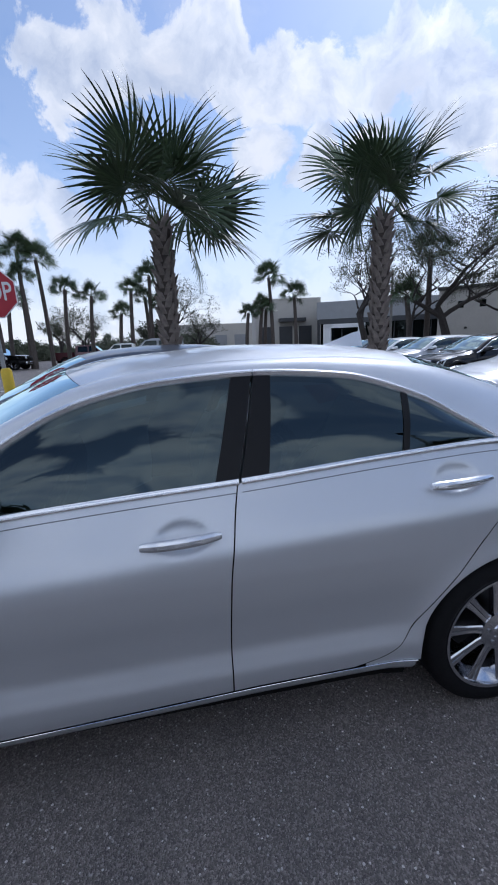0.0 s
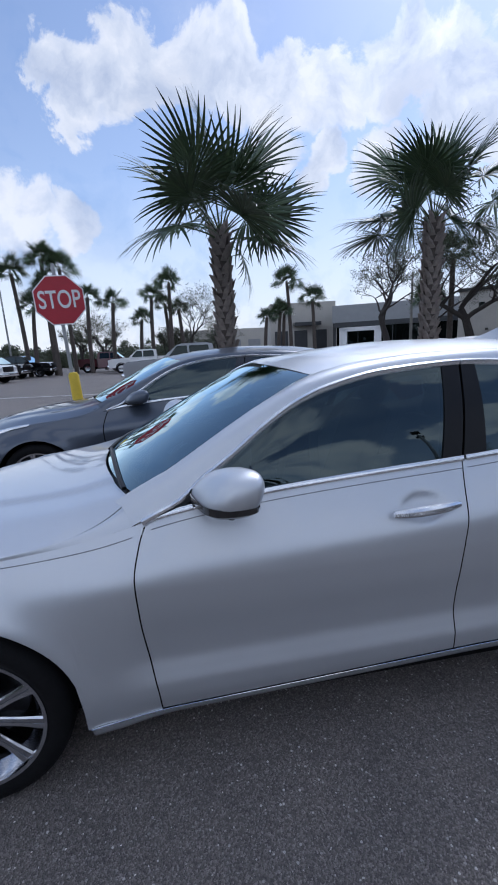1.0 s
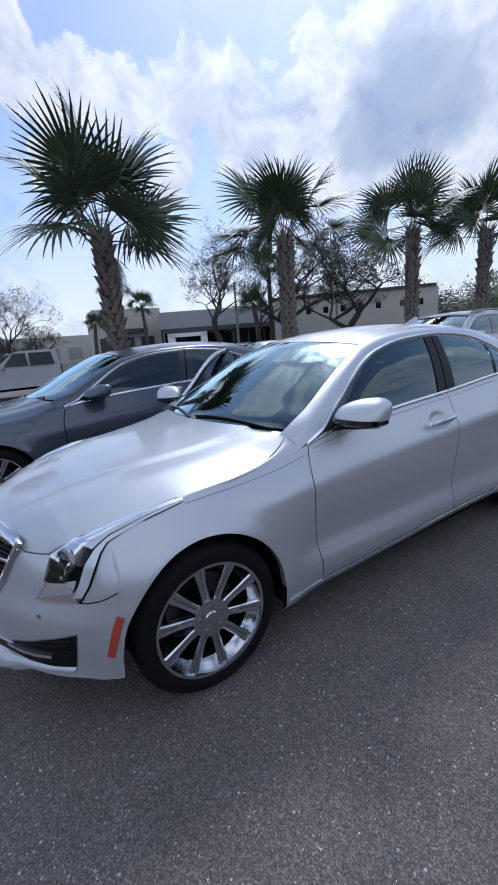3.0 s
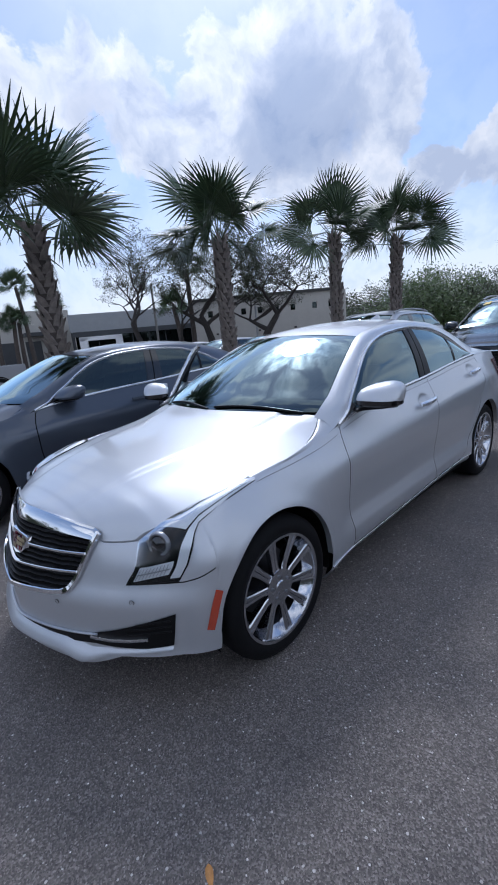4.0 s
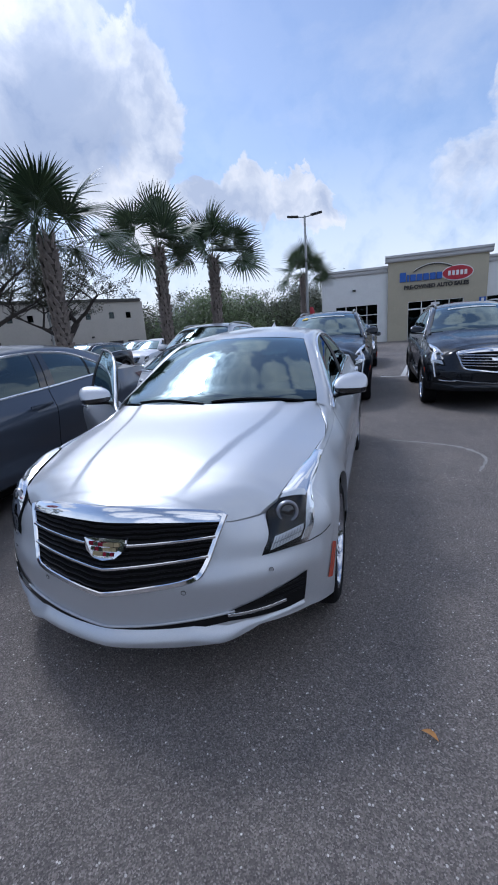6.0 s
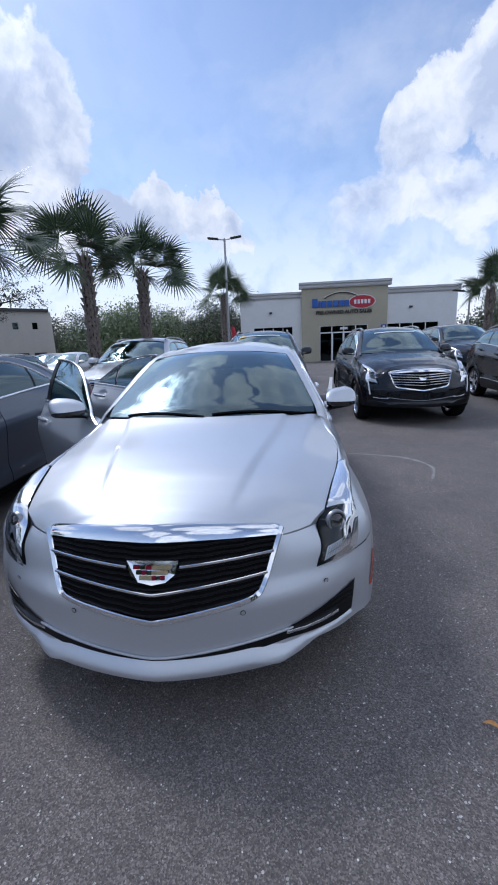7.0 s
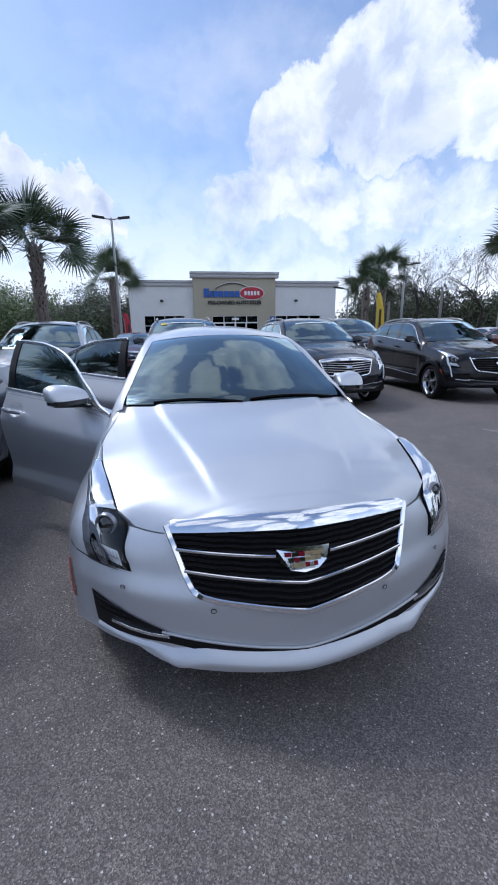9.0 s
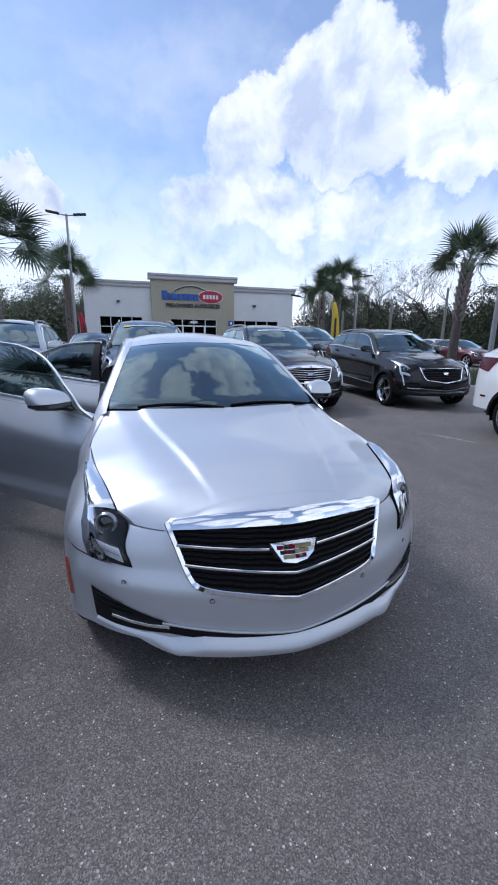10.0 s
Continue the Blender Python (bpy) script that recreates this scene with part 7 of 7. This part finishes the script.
# ---- the cars of the lot ----
SEDAN = Body()
build_car("silver_sedan", "silver four-door sedan with both far-side doors standing open", "car", SEDAN, M_SILVER, Matrix.Identity(4), res=1, front="bars", wheel="ten",
          doors={("front", -1): 47.0, ("rear", -1): 55.0}, sticker=True)
build_car("grey_sedan", "slate grey four-door sedan parked beside the silver one", "car", Body(sx=1.12, sy=1.05, sz=1.01, dz=0.01, wheel=0.335, arch=0.375), M_GREY, Matrix.Translation((-0.62, 2.88, 0)), res=0, front="lines", group="parked cars")
SUV = Body(sx=1.03, sy=1.07, sz=1.10, dz=0.09, wheel=0.36, arch=0.40, wagon=True, nose=0.86)
build_car("charcoal_suv", "charcoal sport utility vehicle with bright barred grille", "car", SUV, M_CHARCOAL, Matrix.Translation((5.75, -2.76, 0)), res=0, front="lines", wheel="five", group="parked cars", rails=True, band=True)
build_car("black_suv", "gloss black compact sport utility vehicle with dark mesh grille", "car", Body(sx=1.0, sy=1.06, sz=1.08, dz=0.08, wheel=0.345, arch=0.385, wagon=True), M_BLACKP, Matrix.Translation((5.58, -5.80, 0)) @ pose(0, 0, 0, 0, 0, -4), res=0, front="mesh", wheel="five", group="parked cars", rails=True, band=True)
build_car("dark_suv", "dark blue-black large sport utility vehicle behind the silver sedan", "car", Body(sx=1.04, sy=1.09, sz=1.13, dz=0.10, wheel=0.37, arch=0.41, wagon=True, nose=0.9), M_NAVY, Matrix.Translation((6.25, -0.02, 0)), res=0, front="mesh", wheel="five", group="parked cars", rails=True, band="tag")
build_car("silver_suv", "pale silver sport utility vehicle with roof rails", "car", SUV, M_LSILVER, Matrix.Translation((6.0, 2.75, 0)), res=0, front="lines", wheel="five", group="parked cars", rails=True)
build_car("large_suv", "large black sport utility vehicle in the second row", "car", Body(sx=1.12, sy=1.12, sz=1.20, dz=0.12, wheel=0.39, arch=0.43, wagon=True, nose=0.88), M_BLACKP, Matrix.Translation((11.8, -6.6, 0)), res=0, front="mesh", wheel="five", group="parked cars")
build_car("dark_sedan", "dark sedan parked behind the large utility vehicle", "car", SEDAN, M_CHARCOAL, Matrix.Translation((12.6, -0.25, 0)), res=0, front="lines", group="parked cars")
build_car("white_suv", "white sport utility vehicle with dark red tail lamps", "car", SUV, M_WHITEP, Matrix.Translation((-0.62, -5.56, 0)), res=0, front="lines", wheel="five", group="parked cars")


# cars of the far rows
CROSS = Body(sx=1.0, sy=1.04, sz=0.97, dz=0.06, wheel=0.34, arch=0.38, wagon=True)
for x, y, mat, lab, wag in ((9.6, 9.2, M_BLACKP, "black crossover parked beyond the palms", True), (9.8, 12.0, M_LSILVER, "silver crossover parked beyond the palms", True), (10.0, 14.8, M_WHITEP, "white sedan parked beyond the palms", False),
                            (10.2, 17.6, M_CHARCOAL, "dark grey sedan parked beyond the palms", False), (15.0, 9.3, M_LSILVER, "pale silver sedan in the far row", False), (17.0, 11.5, M_GREY, "grey sedan in the far row", False),
                            (13.2, 5.4, M_CHARCOAL, "dark sedan in the far row", False), (14.5, 1.6, M_REDP, "dark red crossover in the far row", True), (19.5, 1.0, M_BLACKP, "black sedan near the showroom", False),
                            (19.0, -19.2, M_LSILVER, "silver sedan by the woods", False), (16.0, -18.1, M_REDP, "dark red sedan by the woods", False)):
    build_car("parked_car", lab, "car", CROSS if wag else SEDAN, mat, Matrix.Translation((x, y, 0)), res=0, front="lines", wheel="five", group="far parked cars")


def build_pickup(x, y, yaw, mat, label):
    """A crew-cab pickup: hood, cab, bed, glass, grille, bumper and wheels; it faces -x, its left side to -y."""
    t = thing("pickup_truck", label, "pickup truck", "far pickups", Matrix.Translation((x, y, 0)) @ pose(0, 0, 0, 0, 0, yaw))
    hw = 0.98
    def block(prof, w, taper=0.0):
        g = Geo()
        n = len(prof)
        vs = []
        for s in (-1, 1):
            vs += [(px, s * (w - taper * max(0, pz - 1.15)), pz) for px, pz in prof]
        return g.add(vs, [tuple(range(n)), tuple(range(2 * n - 1, n - 1, -1))] + [(i, i + n, (i + 1) % n + n, (i + 1) % n) for i in range(n)])
    part("hood", block([(-0.92, 0.45), (-0.98, 0.75), (-0.95, 1.05), (-0.80, 1.13), (0.62, 1.20), (0.62, 0.45)], hw), mat, t, fix=True, angle=30)
    part("cab", block([(0.62, 0.42), (0.62, 1.19), (1.25, 1.72), (1.5, 1.79), (2.5, 1.80), (2.78, 1.74), (2.86, 1.2), (2.86, 0.42)], hw - 0.02, 0.30), mat, t, fix=True, angle=30)
    part("cargo_bed", block([(2.90, 0.48), (2.90, 1.22), (4.75, 1.24), (4.78, 0.55)], hw), mat, t, fix=True, angle=30)
    for s in (-1, 1):
        for xa, xb, ta, tb in ((0.86, 1.72, 1.28, 1.70), (1.78, 2.66, 1.80, 2.60)):
            q = [(xa, s * (hw + 0.012 - 0.02 - 0.3 * 0.07), 1.22), (xb, s * (hw + 0.012 - 0.02 - 0.3 * 0.07), 1.22), (tb, s * (hw - 0.008 - 0.3 * 0.56), 1.70), (ta, s * (hw - 0.008 - 0.3 * 0.56), 1.70)]
            part("side_window", Geo().add(q, [(0, 1, 2, 3)]), M_GLASS_B, t, "dark side window", smooth=False)
        for cx in (0.0, 3.75):
            m = Matrix.Translation((cx, s * (hw + 0.01), 0.40)) @ pose(0, 0, 0, 0, 0, 0 if s < 0 else 180)
            w = part("wheel", Geo().lathe([(0.24, 0.0), (0.30, 0.012), (0.39, 0.0), (0.40, -0.05), (0.40, -0.22), (0.2, -0.25)], 24, pose(0, 0, 0, 90, 0, 0)), M_TYRE, t, "black tyre", matrix=m)
            part("rim", Geo().lathe([(0.0, -0.01), (0.06, -0.01), (0.10, -0.04), (0.22, -0.03), (0.245, 0.004), (0.25, -0.02)], 20, pose(0, 0, 0, 90, 0, 0)), M_ALLOY, w, "bright alloy rim")
            part("arch_liner", Geo().lathe([(0.385, 0.0), (0.435, 0.0), (0.435, -0.20)], 26, Matrix.Translation((cx, s * (hw + 0.006), 0.42)) @ pose(0, 0, 0, 90, 0, 0 if s < 0 else 180)), M_MATTE, t, "black wheel-arch liner")
        part("headlight", Geo().box((-0.93, s * 0.78, 0.95), (0.12, 0.28, 0.18), None, 0.03), M_LAMP, t)
        part("door_mirror", Geo().box((0.86, s * 1.08, 1.25), (0.12, 0.2, 0.24), None, 0.04), mat, t)
    ws = [(0.66, -0.86, 1.215), (0.66, 0.86, 1.215), (1.24, 0.74, 1.715), (1.24, -0.74, 1.715)]
    part("windscreen", Geo().add([(a - 0.012, b, c + 0.010) for a, b, c in ws], [(0, 1, 2, 3)]), M_GLASS_W, t, smooth=False)
    part("grille", Geo().box((-0.965, 0, 0.90), (0.06, 1.15, 0.36), None, 0.02), M_BLACK, t)
    part("front_bumper", Geo().box((-0.98, 0, 0.55), (0.2, 1.9, 0.24), None, 0.05), M_CHROME, t)
    part("underbody", Geo().box((1.9, 0, 0.42), (5.2, 1.5, 0.2)), M_MATTE, t, smooth=False)
    return t


build_pickup(-0.45, 16.75, 0, M_PSILVER, "silver crew-cab pickup across the lane")
build_pickup(-11.2, 28.2, 168, M_WHITEP, "white crew-cab pickup far across the lot")
build_pickup(-11.8, 33.5, 172, M_BLACKP, "black crew-cab pickup far across the lot")
build_pickup(-10.4, 36.0, 172, M_BLACKP, "black crew-cab pickup far across the lot")
build_pickup(-3.4, 38.6, 180, M_REDP, "dark red crew-cab pickup far across the lot")
build_pickup(-3.6, 33.6, 0, M_WHITEP, "white crew-cab pickup far across the lot")
line_strip("parking_line", "worn white lane line across the lot", (-14.0, 17.6), (-1.5, 14.6), 0.12)
line_strip("parking_line", "worn white parking bay line", (9.6, -1.76), (15.4, -2.45), 0.12)
line_strip("parking_line", "worn white parking bay line", (9.67, -1.2), (9.53, -2.4), 0.10)


def build_leaf(x, y, yaw):
    g = Geo()
    rows = []
    for t in np.linspace(0, 1, 9):
        w = 0.011 * math.sin(math.pi * t) ** 0.8
        z = 0.008 + 0.012 * math.sin(math.pi * t)
        rows.append([((t - 0.5) * 0.062, -w, z + w * 0.5), ((t - 0.5) * 0.062, 0, z), ((t - 0.5) * 0.062, w, z + w * 0.5)])
    g.grid(np.array(rows))
    ob = new("fallen_leaf", g.mesh("fallen_leaf", M_DRYLEAF))
    ob.matrix_world = Matrix.Translation((x, y, 0)) @ pose(0, 0, 0, 0, 0, yaw)
    tagged(ob, "dry orange-brown fallen leaf on the asphalt", "leaf")


build_leaf(-0.777, -1.235, 60)
